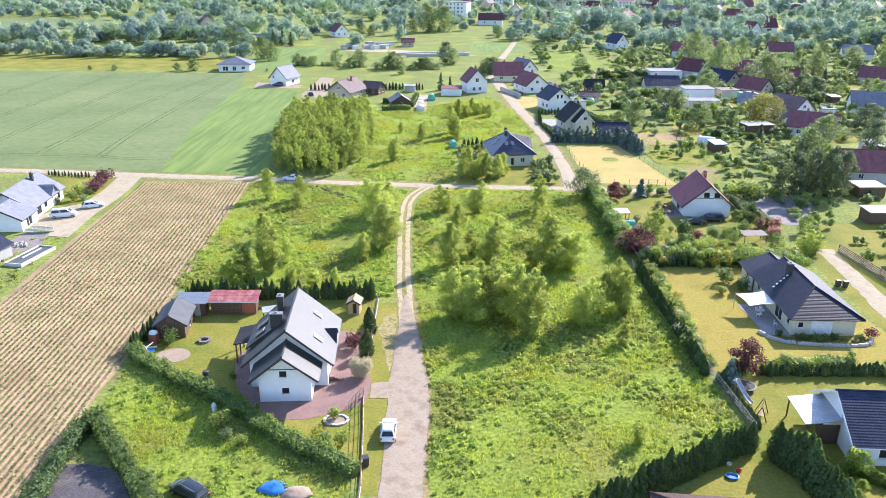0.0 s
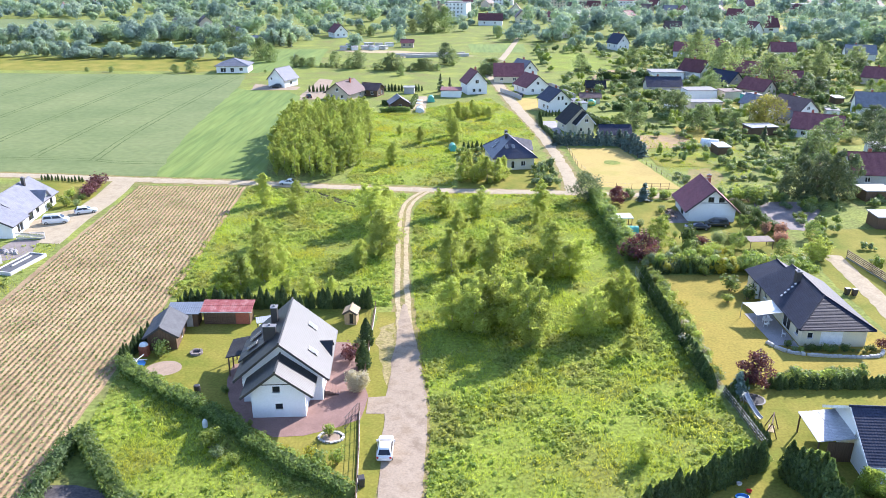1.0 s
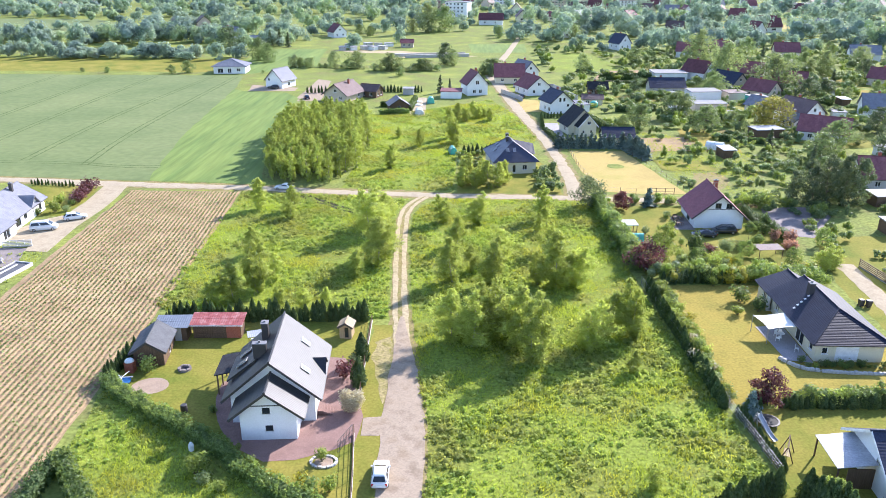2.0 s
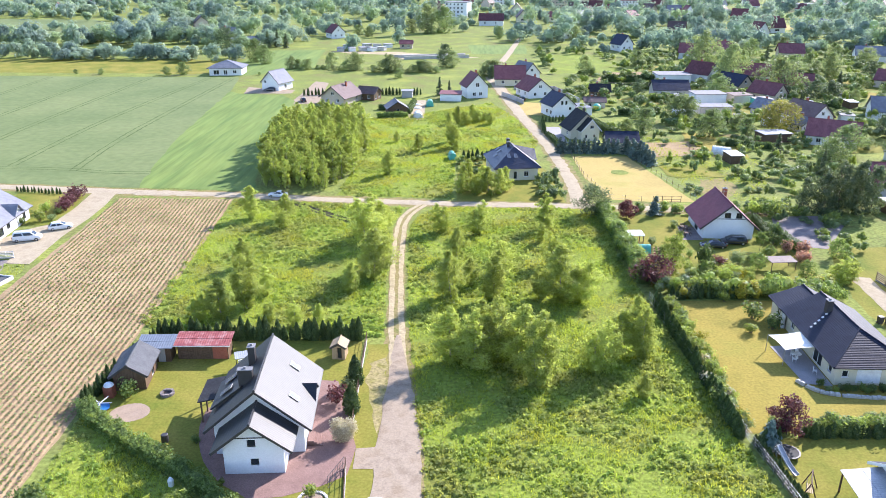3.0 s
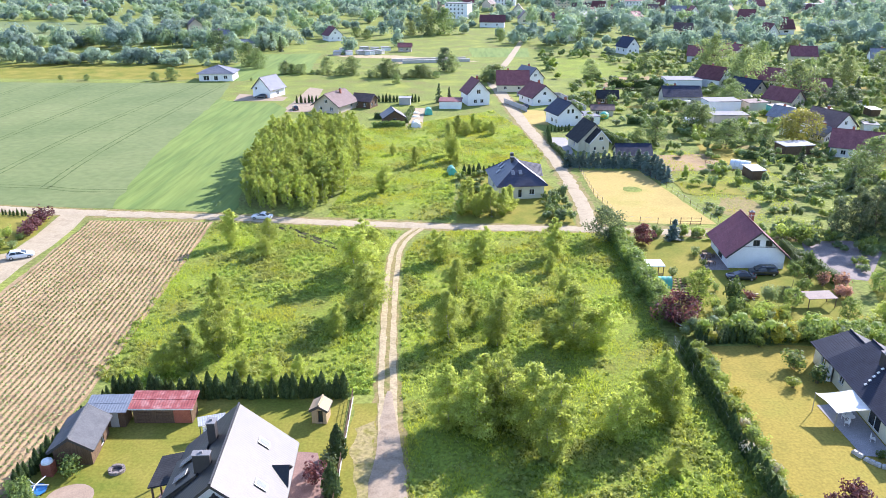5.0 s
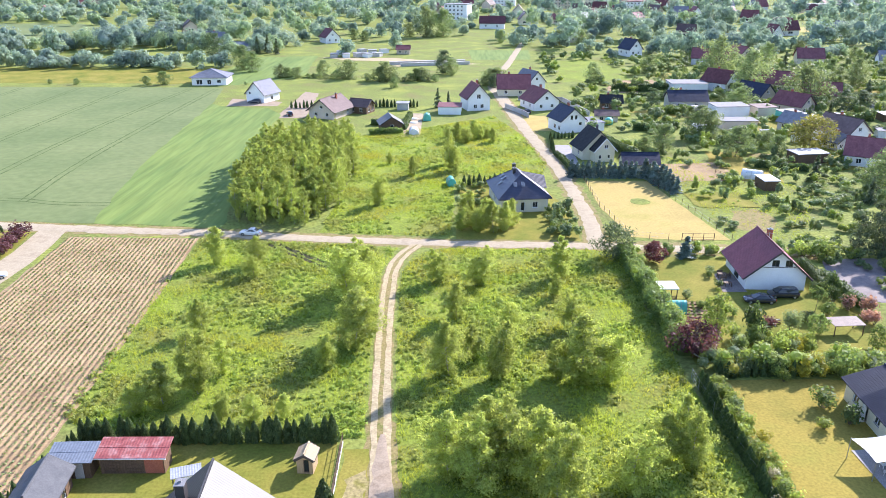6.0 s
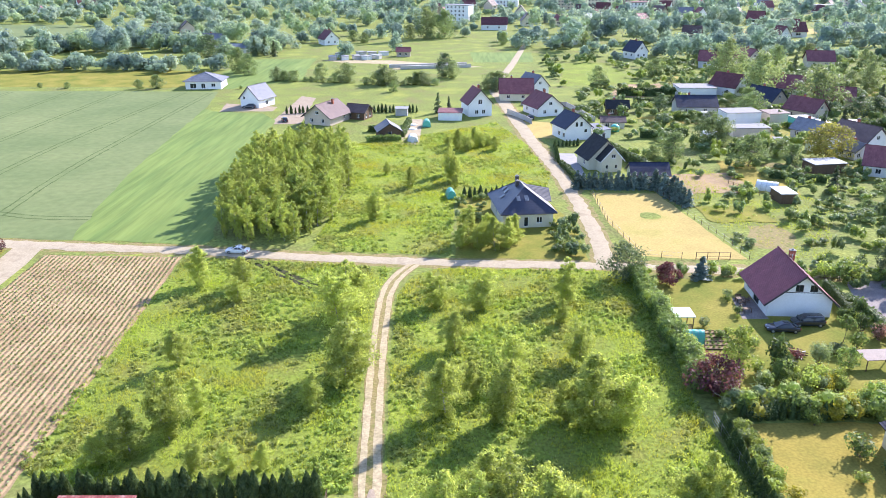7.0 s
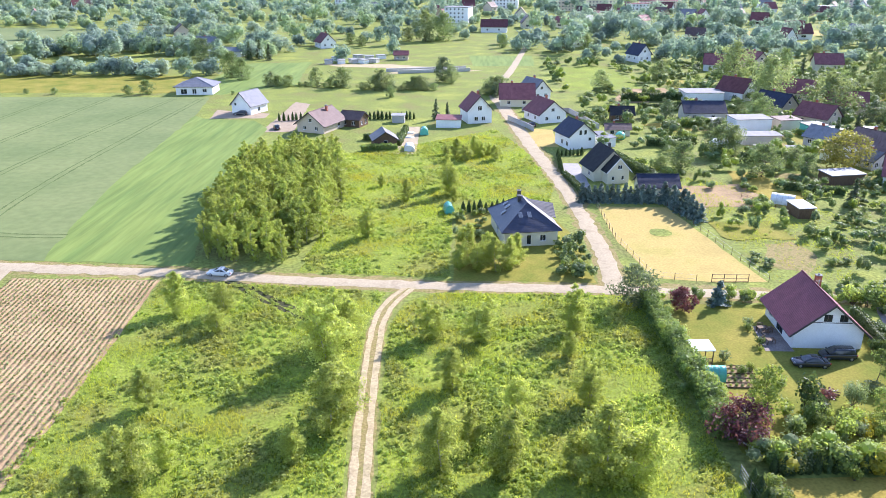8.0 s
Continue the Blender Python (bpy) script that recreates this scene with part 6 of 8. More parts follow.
fence("thin wire fence with a pale top rail", [(32.0, 86.4), (32.7, 80), (33.3, 73.8)], 1.4, 2.4, M_METAL, M_METAL, (0.2, 0.45, 0.7, 0.98), 0.0, 0.035, 0.016)
for i in range(16):
    tagged(copy_thing(thujas[i % 3], size_to(None, 3, 32.75 + 0.085 * i, 85.4 - 0.72 * i, 1.1 + 0.5 * (i * 7 % 5) / 5, 1.5)), "low dark thuja beside the wire fence", group="thujas along the wire fence")
fence("thin post and wire fence round the dry lawn", [(44.0, 212.0), (50.9, 172.4)], 1.3, 3.0, M_WOOD, M_METAL, (0.4, 0.95), 0, 0.05, 0.012)
fence("thin post and wire fence round the dry lawn", [(29.0, 212.0), (29.3, 192), (32.2, 173.4), (39, 172.2)], 1.3, 3.0, M_WOOD, M_METAL, (0.4, 0.95), 0, 0.05, 0.012)
fence("rusty gate panels at the dry lawn entrance", [(41.5, 172.2), (47.5, 172.3)], 1.4, 2.0, M_WOOD, M_WOOD, (0.1, 0.45, 0.95), 0, 0.07, 0.035)
fence("dark board fence along the gravel drive", [(68.6, 131), (70.4, 117), (72, 100)], 1.5, 2.2, M_WOOD, M_WOOD, (0.15, 0.35, 0.55, 0.75, 0.95), 0.2, 0.07, 0.09)
fence("low post fence beside the vegetable plot", [(62.2, 219.5), (66.4, 211), (70.5, 204)], 1.0, 1.5, M_WOOD, M_WOOD, (0.5, 0.9), 0, 0.06, 0.03)
fence("pale board fence screening the patio", [(-83.2, 134.6), (-78.2, 135.4)], 1.3, 1.2, M_TRIM, M_STONE, (0.15, 0.35, 0.55, 0.75, 0.95), 0.1, 0.05, 0.09)
gate = thing("metal_gate", "dark open metal gate leaf at the paving", "gate", pose(-11.6, 79.4, 0, 0, 0, 250))
for x in np.linspace(0, 3.4, 11):
    g = Geo()
    g.rod((x, 0, 0.1), (x, 0, 1.5), 0.018, sides=4)
    part("bar", g, M_DARKTRIM, gate)
for z in (0.12, 0.8, 1.5):
    g = Geo()
    g.rod((0, 0, z), (3.4, 0, z), 0.03, sides=5)
    part("gate_rail", g, M_DARKTRIM, gate)


# ---------------- vehicles ----------------
def car(name, label, x, y, turn, paint, length=4.4, width=1.78, height=1.48, style="hatch"):
    """A car heading along its own +y: rounded body, glazed cabin tapering to a domed roof."""
    c = thing(name, label, "car", pose(x, y, 0, 0, 0, turn), "parked cars")
    L2, W2 = length / 2, width / 2
    belt = height * 0.62

    def ring(y, w, z0, z1):
        return [(-w * 0.9, y, z0), (w * 0.9, y, z0), (w * 0.98, y, z0 + 0.12), (w, y, (z0 + z1) / 2), (w * 0.985, y, z1 - 0.12), (w * 0.93, y, z1 - 0.03), (w * 0.8, y, z1),
                (-w * 0.8, y, z1), (-w * 0.93, y, z1 - 0.03), (-w * 0.985, y, z1 - 0.12), (-w, y, (z0 + z1) / 2), (-w * 0.98, y, z0 + 0.12)]
    g = Geo()
    hood = belt * 0.95
    tail = belt * (1.0 if style != "sedan" else 0.97)
    g.loft([ring(-L2, W2 * 0.78, 0.4, tail * 0.8), ring(-L2 + 0.06, W2 * 0.9, 0.32, tail * 0.93), ring(-L2 + 0.25, W2 * 0.97, 0.25, tail * 0.99), ring(-L2 + 0.8, W2, 0.2, tail), ring(0.0, W2, 0.2, belt),
            ring(L2 - 1.3, W2, 0.2, belt), ring(L2 - 0.75, W2 * 0.985, 0.2, hood * 0.96), ring(L2 - 0.3, W2 * 0.93, 0.22, hood * 0.88), ring(L2 - 0.08, W2 * 0.82, 0.27, hood * 0.76), ring(L2, W2 * 0.7, 0.34, hood * 0.62)])
    part("body", g, paint, c, smooth=True)
    back = -L2 + {"van": 0.08, "hatch": 0.16, "sedan": 0.62}[style]
    front = L2 - (0.8 if style == "van" else 1.12)
    tb, tf = back + {"van": 0.22, "hatch": 0.48, "sedan": 0.75}[style], front - (0.75 if style == "van" else 0.95)
    bw, tw = W2 * 0.93, W2 * 0.74
    zt = height - 0.13

    def cabin(t):
        """The cabin's outline at the share t of the way from belt to roof."""
        return back + (tb - back) * t, front + (tf - front) * t, bw + (tw - bw) * t, belt - 0.03 + (zt - belt + 0.03) * t

    def oval(y0, y1, w, z, r):
        pts = []
        for cx, cy, a0 in ((w - r, y0 + r, -90), (w - r, y1 - r, 0), (-w + r, y1 - r, 90), (-w + r, y0 + r, 180)):
            pts += [(cx + r * math.cos(radians(a0 + k * 30)), cy + r * math.sin(radians(a0 + k * 30)), z) for k in range(4)]
        return pts
    g = Geo()
    g.loft([oval(*cabin(0), 0.22), oval(*cabin(0.5), 0.22), oval(*cabin(1), 0.2), oval(tb + 0.05, tf - 0.08, tw - 0.05, height - 0.05, 0.22), oval(tb + 0.2, tf - 0.28, tw - 0.2, height, 0.25)])
    part("roof", g, paint, c, smooth=True)
    lo, hi = cabin(0.12), cabin(0.93)
    e = 0.018
    for nm, q in (("rear_window", [(-lo[2] + 0.16, lo[0] - e, lo[3]), (lo[2] - 0.16, lo[0] - e, lo[3]), (hi[2] - 0.14, hi[0] - e, hi[3]), (-hi[2] + 0.14, hi[0] - e, hi[3])]),
                  ("windscreen", [(lo[2] - 0.13, lo[1] + e, lo[3]), (-lo[2] + 0.13, lo[1] + e, lo[3]), (-hi[2] + 0.12, hi[1] + e, hi[3]), (hi[2] - 0.12, hi[1] + e, hi[3])])):
        g = Geo()
        g.face(q)
        part(nm, g, M_GLASS, c)
    for sx in (-1, 1):
        for k in range(2):
            ys = [[lim[0] + 0.24 + (lim[1] - lim[0] - 0.46) * f for f in ((0.0, 0.46) if k == 0 else (0.51, 1.0))] for lim in (lo, hi)]
            g = Geo()
            q = [(sx * (lo[2] + e), ys[0][0], lo[3]), (sx * (lo[2] + e), ys[0][1], lo[3]), (sx * (hi[2] + e), ys[1][1], hi[3]), (sx * (hi[2] + e), ys[1][0], hi[3])]
            g.face(q if sx > 0 else q[::-1])
            part("side_window", g, M_GLASS, c)
        g = Geo()
        g.box(sx * (W2 - 0.04), front - 0.4, belt - 0.02, sx * (W2 + 0.15), front - 0.26, belt + 0.11)
        part("mirror", g, paint, c)
        g = Geo()
        g.loft([[(sx * W2 * 0.42, L2 - 0.03, 0.56), (sx * W2 * 0.72, L2 - 0.2, 0.6), (sx * W2 * 0.72, L2 - 0.24, 0.72), (sx * W2 * 0.42, L2 - 0.1, 0.68)], [(sx * W2 * 0.42, L2 - 0.2, 0.56), (sx * W2 * 0.82, L2 - 0.4, 0.6), (sx * W2 * 0.82, L2 - 0.4, 0.74), (sx * W2 * 0.42, L2 - 0.25, 0.7)]])
        part("headlight", g, M_LAMP, c)
        g = Geo()
        g.box(sx * W2 * 0.64, -L2 + 0.0, belt * 0.62, sx * W2 * 0.9, -L2 + 0.2, belt * 0.9)
        part("tail_light", g, M_REDLAMP, c)
        for yy in (-L2 + 0.78, L2 - 0.82):
            g = Geo()
            g.rod((sx * (W2 - 0.2), yy, 0.31), (sx * (W2 + 0.015), yy, 0.31), 0.31, sides=16)
            w = part("wheel", g, M_TYRE, c)
            g = Geo()
            g.rod((sx * (W2 + 0.0), yy, 0.31), (sx * (W2 + 0.03), yy, 0.31), 0.2, 0.17, sides=10)
            part("rim", g, M_RIM, w)
        if style == "van":
            g = Geo()
            g.rod((sx * (tw - 0.1), tb + 0.25, height + 0.03), (sx * (tw - 0.1), tf - 0.2, height + 0.03), 0.025, sides=5)
            part("roof_rail", g, M_METAL, c)
    g = Geo()
    g.box(-0.26, -L2 - 0.012, 0.5, 0.26, -L2 + 0.1, 0.61)
    part("number_plate", g, M_TRIM, c)
    return c


car("car", "white hatchback parked beside the gravel track", -7.75, 72.3, 2, M_CARWHITE, 4.2, 1.76, 1.5)
car("van", "white family van parked on the pale driveway", -80.6, 144.2, -72, M_CARWHITE, 4.9, 1.9, 1.85, "van")
car("car", "white car parked on the pale driveway", -77.6, 150.6, -62, M_CARWHITE, 4.4, 1.8, 1.5)
car("car", "black saloon parked on the shaded lawn", 46.2, 145.2, 88, M_CARDARK, 4.7, 1.8, 1.42, "sedan")
car("car", "dark estate car parked beside the white wall", 50.6, 147.2, 90, M_CARDARK, 4.6, 1.8, 1.65, "van")
car("car", "dark estate car parked in the rough grass", -26.4, 61.3, 58, M_CARDARK, 4.5, 1.8, 1.55, "van")
car("car", "pale car parked on the dusty road", -40.4, 172.9, 85, M_CARWHITE, 4.3, 1.76, 1.45, "sedan")
car("car", "dark car parked beside the white house", -75.6, 309.5, 90, M_CARDARK, 4.6, 1.8, 1.6)
car("car", "dark car parked on the grey yard", -58.0, 287.5, 20, M_CARDARK, 4.4, 1.8, 1.5)
car("car", "dark car parked in front of the red-roofed house", 21.3, 293.8, 20, M_CARDARK, 4.3, 1.8, 1.5)

# ---------------- the gardens across the meadow ----------------
gz = thing("gazebo", "small dark gazebo with a white flat roof", "gazebo", pose(32.0, 146.0, 0, 0, 0, 2))
g = Geo()
g.box(-1.5, -1.5, 2.25, 1.5, 1.5, 2.4)
part("roof", g, M_WHITEFILM, gz)
for sx in (-1, 1):
    for sy in (-1, 1):
        g = Geo()
        g.box(sx * 1.3 - 0.06, sy * 1.3 - 0.06, 0, sx * 1.3 + 0.06, sy * 1.3 + 0.06, 2.25)
        part("post", g, M_WOOD, gz)
for k in range(6):
    g = Geo()
    g.box(-1.25, -1.32, 0.1 + k * 0.18, 1.25, -1.27, 0.2 + k * 0.18)
    part("slat", g, M_WOOD, gz)


def tunnel(x, y, turn, w, l, h, film, label):
    t = thing("polytunnel", label, "greenhouse", pose(x, y, 0, 0, 0, turn))
    g = Geo()
    rings = []
    for i in range(9):
        v = -l / 2 + l * i / 8
        s = 1 + (0.012 if i % 2 else -0.012)
        rings.append([(w / 2 * math.cos(a) * s, v, max(0, h * math.sin(a) ** 0.8 * s)) for a in np.linspace(0, math.pi, 13)])
    g.loft(rings)
    part("film", g, film, t)
    for i in range(0, 9, 2):
        v = -l / 2 + l * i / 8
        g = Geo()
        pts = [Vector((w / 2 * 1.02 * math.cos(a), v, max(0, h * 1.02 * math.sin(a) ** 0.8))) for a in np.linspace(0, math.pi, 9)]
        for p, q in zip(pts, pts[1:]):
            g.rod(p, q, 0.025, sides=4)
        part("hoop", g, M_METAL, t)


tunnel(32.2, 141.6, 88, 2.0, 3.4, 1.8, M_TEAL, "teal film tunnel greenhouse on the vegetable plot")
tunnel(-2.6, 207.5, 10, 2.0, 3.0, 1.9, M_TEAL, "teal film tunnel beside the thuja row")
tunnel(69.6, 215.4, 60, 3.0, 4.6, 2.1, M_WHITEFILM, "white film tunnel greenhouse in the plot")
tunnel(72.6, 266.0, 88, 4.2, 6.6, 2.6, M_WHITEFILM, "pale film greenhouse beside the white barn")
tunnel(-14.8, 261.5, 4, 3.0, 4.2, 1.8, M_WHITEFILM, "white film tunnel in the kitchen garden")
patch("kitchen_garden", [(-19, 257), (-12.8, 257), (-13.5, 292), (-19.5, 292)], 0.03, M_ROAD, "pale gravelled kitchen garden plot", "garden", 0.3)
sack_heap(-16.4, 283, M_WHITEFILM, "white film laid over garden beds")
sack_heap(-16.0, 277, M_WHITEFILM, "white film laid over garden beds")
tunnel(-11.8, 281.5, 4, 2.6, 3.0, 2.2, M_TEAL, "pale blue film tunnel in the kitchen garden")
for i in range(5):                                       # vegetable beds
    b = thing("vegetable_bed", "narrow vegetable bed edged with boards", "garden bed", pose(35.6 + 0.2 * i, 139.6 + 1.15 * i, 0))
    g = Geo()
    g.box(-1.9, -0.38, 0, 1.9, 0.38, 0.16)
    part("soil", g, M_SOIL, b)
    for s in (-1, 1):
        g = Geo()
        g.box(-1.95, s * 0.38, 0, 1.95, s * 0.44, 0.22)
        part("board", g, M_WOOD, b)
    for k in range(5):
        bush(["light", "green", "grey"][k % 3], 34.1 + 0.2 * i + k * 0.75, 139.6 + 1.15 * i, 0.5, 0.9)
sail = thing("sun_sail", "cream canvas sun sail over the terrace", "sun sail", pose(0, 0, 0))
g = Geo()
C = [Vector(p) for p in ((41.5, 106.2, 2.5), (46.6, 106.9, 2.8), (46.6, 102.6, 2.7), (42.3, 102.4, 2.3))]
n = 8
for i in range(n):
    for j in range(n):
        q = []
        for u, v in ((i, j), (i + 1, j), (i + 1, j + 1), (i, j + 1)):
            u, v = u / n, v / n
            p = C[0].lerp(C[1], u).lerp(C[3].lerp(C[2], u), v)
            p = p.lerp(Vector((44.2, 104.5, p.z)), 0.10 * (math.sin(math.pi * u) * abs(2 * v - 1) + math.sin(math.pi * v) * abs(2 * u - 1)))
            q.append(p - Vector((0, 0, 0.35 * math.sin(math.pi * u) * math.sin(math.pi * v))))
        g.face(q)
part("canvas", g, M_FABRIC, sail)
for p in (C[0], C[3]):
    g = Geo()
    g.rod((p.x, p.y, 0), (p.x, p.y, p.z + 0.1), 0.05)
    part("mast", g, M_METAL, sail)
for i, (x, y, t) in enumerate(((44.5, 104.6, 20), (45.3, 105.2, 130), (44.2, 103.4, 250), (45.6, 100.4, 70))):
    ch = thing("garden_chair", "white plastic garden chair on the terrace", "chair", pose(x, y, 0.09, 0, 0, t), "terrace chairs")
    g = Geo()
    g.box(-0.24, -0.24, 0.4, 0.24, 0.24, 0.45)
    part("seat", g, M_TRIM, ch)
    g = Geo()
    g.box(-0.24, 0.2, 0.45, 0.24, 0.26, 0.95)
    part("backrest", g, M_TRIM, ch)
    for sx in (-1, 1):
        for sy in (-1, 1):
            g = Geo()
            g.box(sx * 0.22 - 0.02, sy * 0.22 - 0.02, 0, sx * 0.22 + 0.02, sy * 0.22 + 0.02, 0.4)
            part("leg", g, M_TRIM, ch)
tb = thing("garden_table", "white garden table under the sun sail", "table", pose(44.9, 104.2, 0.09))
g = Geo()
g.rod((0, 0, 0.7), (0, 0, 0.74), 0.5, sides=16)
part("tabletop", g, M_TRIM, tb)
g = Geo()
g.rod((0, 0, 0), (0, 0, 0.7), 0.2, 0.05, 8)
part("pedestal", g, M_TRIM, tb)
wall = thing("garden_wall", "low curved wall of pale rough stones", "garden wall")
line = smooth_line([(42.7, 98.2), (43.4, 97.0), (44.6, 95.8), (47, 95.1), (52, 94.7), (56, 95.0), (57.6, 96.6)], 0.55)
rw = np.random.default_rng(4)
for i, p in enumerate(line[:-1]):
    q = line[i + 1]
    g = Geo()
    h = rw.uniform(0.28, 0.45)
    g.loft([[(-0.29, -0.24, -0.02), (0.29, -0.24, -0.02), (0.29, 0.24, -0.02), (-0.29, 0.24, -0.02)], [(-0.31, -0.26, h * 0.6), (0.3, -0.24, h * 0.6), (0.3, 0.26, h * 0.6), (-0.3, 0.25, h * 0.6)], [(-0.2, -0.16, h), (0.22, -0.17, h), (0.2, 0.15, h), (-0.2, 0.17, h)]])
    ob = part("stone", g, M_STONE, wall)
    ob.matrix_basis = pose(p[0], p[1], 0, 0, 0, math.degrees(math.atan2(q[1] - p[1], q[0] - p[0])) + rw.normal(0, 6))

slide = thing("slide", "grey metal slide with ladder beside the hedge", "slide", pose(33.9, 82.4, 0, 0, 0, 200))
g = Geo()
for s in (-0.3, 0.3):
    g.rod((s, -0.9, 0), (s, 0.0, 2.1), 0.04)
    g.rod((s, 0.5, 0), (s, 0.0, 2.1), 0.04)
part("frame", g, M_METAL, slide)
for k in range(6):
    g = Geo()
    g.rod((-0.3, -0.9 + 0.13 * (k + 1), 0.3 * (k + 1)), (0.3, -0.9 + 0.13 * (k + 1), 0.3 * (k + 1)), 0.03)
    part("rung", g, M_METAL, slide)
g = Geo()
g.loft([[(-0.3, y, z), (0.3, y, z), (0.3, y, z + 0.2), (0.26, y, z + 0.2), (0.26, y, z + 0.04), (-0.26, y, z + 0.04), (-0.26, y, z + 0.2), (-0.3, y, z + 0.2)] for y, z in ((0, 1.8), (0.8, 1.25), (1.8, 0.6), (2.6, 0.25), (3.0, 0.2))])
part("chute", g, M_TIN, slide)
trampoline(35.4, 83.2, 1.3, 0.5, M_DARKTRIM)
trampoline(32.4, 127.4, 1.4, 0.8, M_TRIM)
swing = thing("garden_swing", "wooden A-frame garden swing bench", "swing", pose(35.2, 77.2, 0, 0, 0, 65))
for s in (-1.1, 1.1):
    for d in (-0.7, 0.7):
        g = Geo()
        g.rod((s, d, 0), (s, 0, 1.9), 0.06, sides=5)
        part("leg", g, M_WOOD, swing)
g = Geo()
g.rod((-1.3, 0, 1.9), (1.3, 0, 1.9), 0.07, sides=5)
part("beam", g, M_WOOD, swing)
for k in range(4):
    g = Geo()
    g.box(-0.75, -0.3 + 0.16 * k, 0.5, 0.75, -0.18 + 0.16 * k, 0.54)
    part("slat", g, M_PALEWOOD, swing)
for k in range(3):
    g = Geo()
    g.box(-0.75, 0.32, 0.65 + 0.16 * k, 0.75, 0.36, 0.77 + 0.16 * k)
    part("slat", g, M_PALEWOOD, swing)
for s in (-0.7, 0.7):
    g = Geo()
    g.rod((s, 0, 1.9), (s, 0.1, 0.52), 0.015, sides=4)
    part("chain", g, M_METAL, swing)
for x, y, mat, lab in ((28.2, 65.9, M_BLUE, "blue paddling tub on the shaded lawn"), (29.2, 66.9, M_PLASTICRED, "small red toy on the shaded lawn"), (28.6, 68.0, M_FABRIC, "small pale toy on the shaded lawn")):
    t = thing("toy_tub" if mat == M_BLUE else "toy", lab, "toy", pose(x, y, 0.035))
    r = 0.7 if mat == M_BLUE else 0.3
    g = Geo()
    g.loft([[(q * math.cos(a), q * math.sin(a) * 0.75, z) for a in np.linspace(0, 2 * math.pi, 15)[:-1]] for q, z in ((r * 0.85, 0), (r, 0.22), (r * 0.9, 0.24), (r * 0.75, 0.06))])
    part("shell", g, mat, t)
M_DARKBROWN = surface("dark_brown_tiles", [(0.075, 0.045, 0.042), (0.11, 0.066, 0.06)], 0.8, 0.65, fine=6, fine_mix=0.25, bump=0.2, bump_dist=0.01, spec=0.15, wave=("Y", 1.05, 0.02))
lw = thing("garden_house", "garden house with dark brown hipped tile roof", "garden house", pose(22.4, 57.2, 0, 0, 0, 86))
box_walls(lw, 4.6, 7.6, 2.3, M_WOOD)
hip_roof(lw, 4.6, 7.6, 2.3, 3.5, M_DARKBROWN, 0.5, inset=2.4)
for x, y, lab in ((45.6, 137.9, "dark heap of garden timber on the lawn"),):
    t = thing("timber_heap", lab, "timber")
    for k in range(9):
        a = rw.uniform(0, math.pi)
        g = Geo()
        g.rod((x - 1.1 * math.cos(a), y - 1.1 * math.sin(a), 0.08 + 0.07 * k), (x + 1.1 * math.cos(a), y + 1.1 * math.sin(a), 0.12 + 0.07 * k), 0.07, sides=5)
        part("plank", g, M_WOOD if k % 3 else M_FABRIC, t)
patch("side_terrace", [(42.6, 156.2), (45.6, 156.2), (45.7, 148.8), (41.8, 148.8)], 0.06, M_YARD, "grey paved terrace of the red-roofed house", "terrace", 0)
patch("round_bed", [(38.7 + 2.1 * math.cos(a), 195.8 + 2.3 * math.sin(a)) for a in np.linspace(0, 2 * math.pi, 20)[:-1]], 0.06, M_MEADOW, "round grass bed in the dry lawn", "flower bed", 0.2, 1)
patch("bare_patch", [(53, 180), (57, 190), (62, 192), (64, 183), (59, 176)], 0.02, M_VERGE, "bare dusty patch in the rough plot", "soil", 0.8, 2)
patch("yard_far", [(-62, 283), (-52, 284), (-56, 330), (-62, 334)], 0.03, M_GRAVEL, "grey gravel yard road by the brown house", "yard", 0.3)
patch("yard_white", [(-84, 303), (-66, 304), (-66, 312), (-86, 318)], 0.035, M_GRAVEL, "grey gravel yard of the white house", "yard", 0.3)
patch("yard_grey", [(20, 266), (27, 266), (27.5, 288), (16, 292)], 0.03, M_DRYLAWN, "bare sandy yard beside the grey house", "yard", 0.3)
patch("yard_dark", [(26.5, 226), (30, 226), (30, 248), (25, 248)], 0.03, M_GREYPAVER, "paved yard of the dark-roofed house", "yard", 0.2)
patch("site_ground", [(-74, 440), (-36, 438), (8, 416), (-36, 405), (-30, 425), (-60, 428)], 0.03, M_TRACK, "bare sandy building site", "building site", 0.8, 3)
patch("hay_meadow", [(42, 362), (72, 366), (70, 432), (44, 430)], 0.02, M_LUSH, "yellowish mown meadow beside the lane", "meadow", 1.5, 4)
patch("vine_rows", [(4, 432), (34, 434), (36, 474), (2, 474)], 0.03, M_GRASSCROP, "planted green plot in fine rows", "field", 0.5, 3)
patch("far_meadow", [(-420, 352), (-112, 352), (-118, 398), (-420, 396)], 0.02, M_LAWN, "pale meadow beyond the wheat", "meadow", 1.5, 5)
patch("far_green", [(-70, 372), (-100, 345), (-112, 372), (-108, 440), (-78, 446)], 0.025, M_GRASSCROP, "bright mown strip beside the white house", "meadow", 1.0, 4)
patch("far_pale_field", [(-470, 500), (-250, 500), (-230, 570), (-300, 640), (-500, 640)], 0.02, M_WHEAT, "pale far field at the village edge", "field", 2, 6)
patch("allotment_strip", [(180, 585), (340, 590), (350, 630), (190, 620)], 0.02, M_DRYLAWN, "pale allotment strip far off", "field", 2, 6)


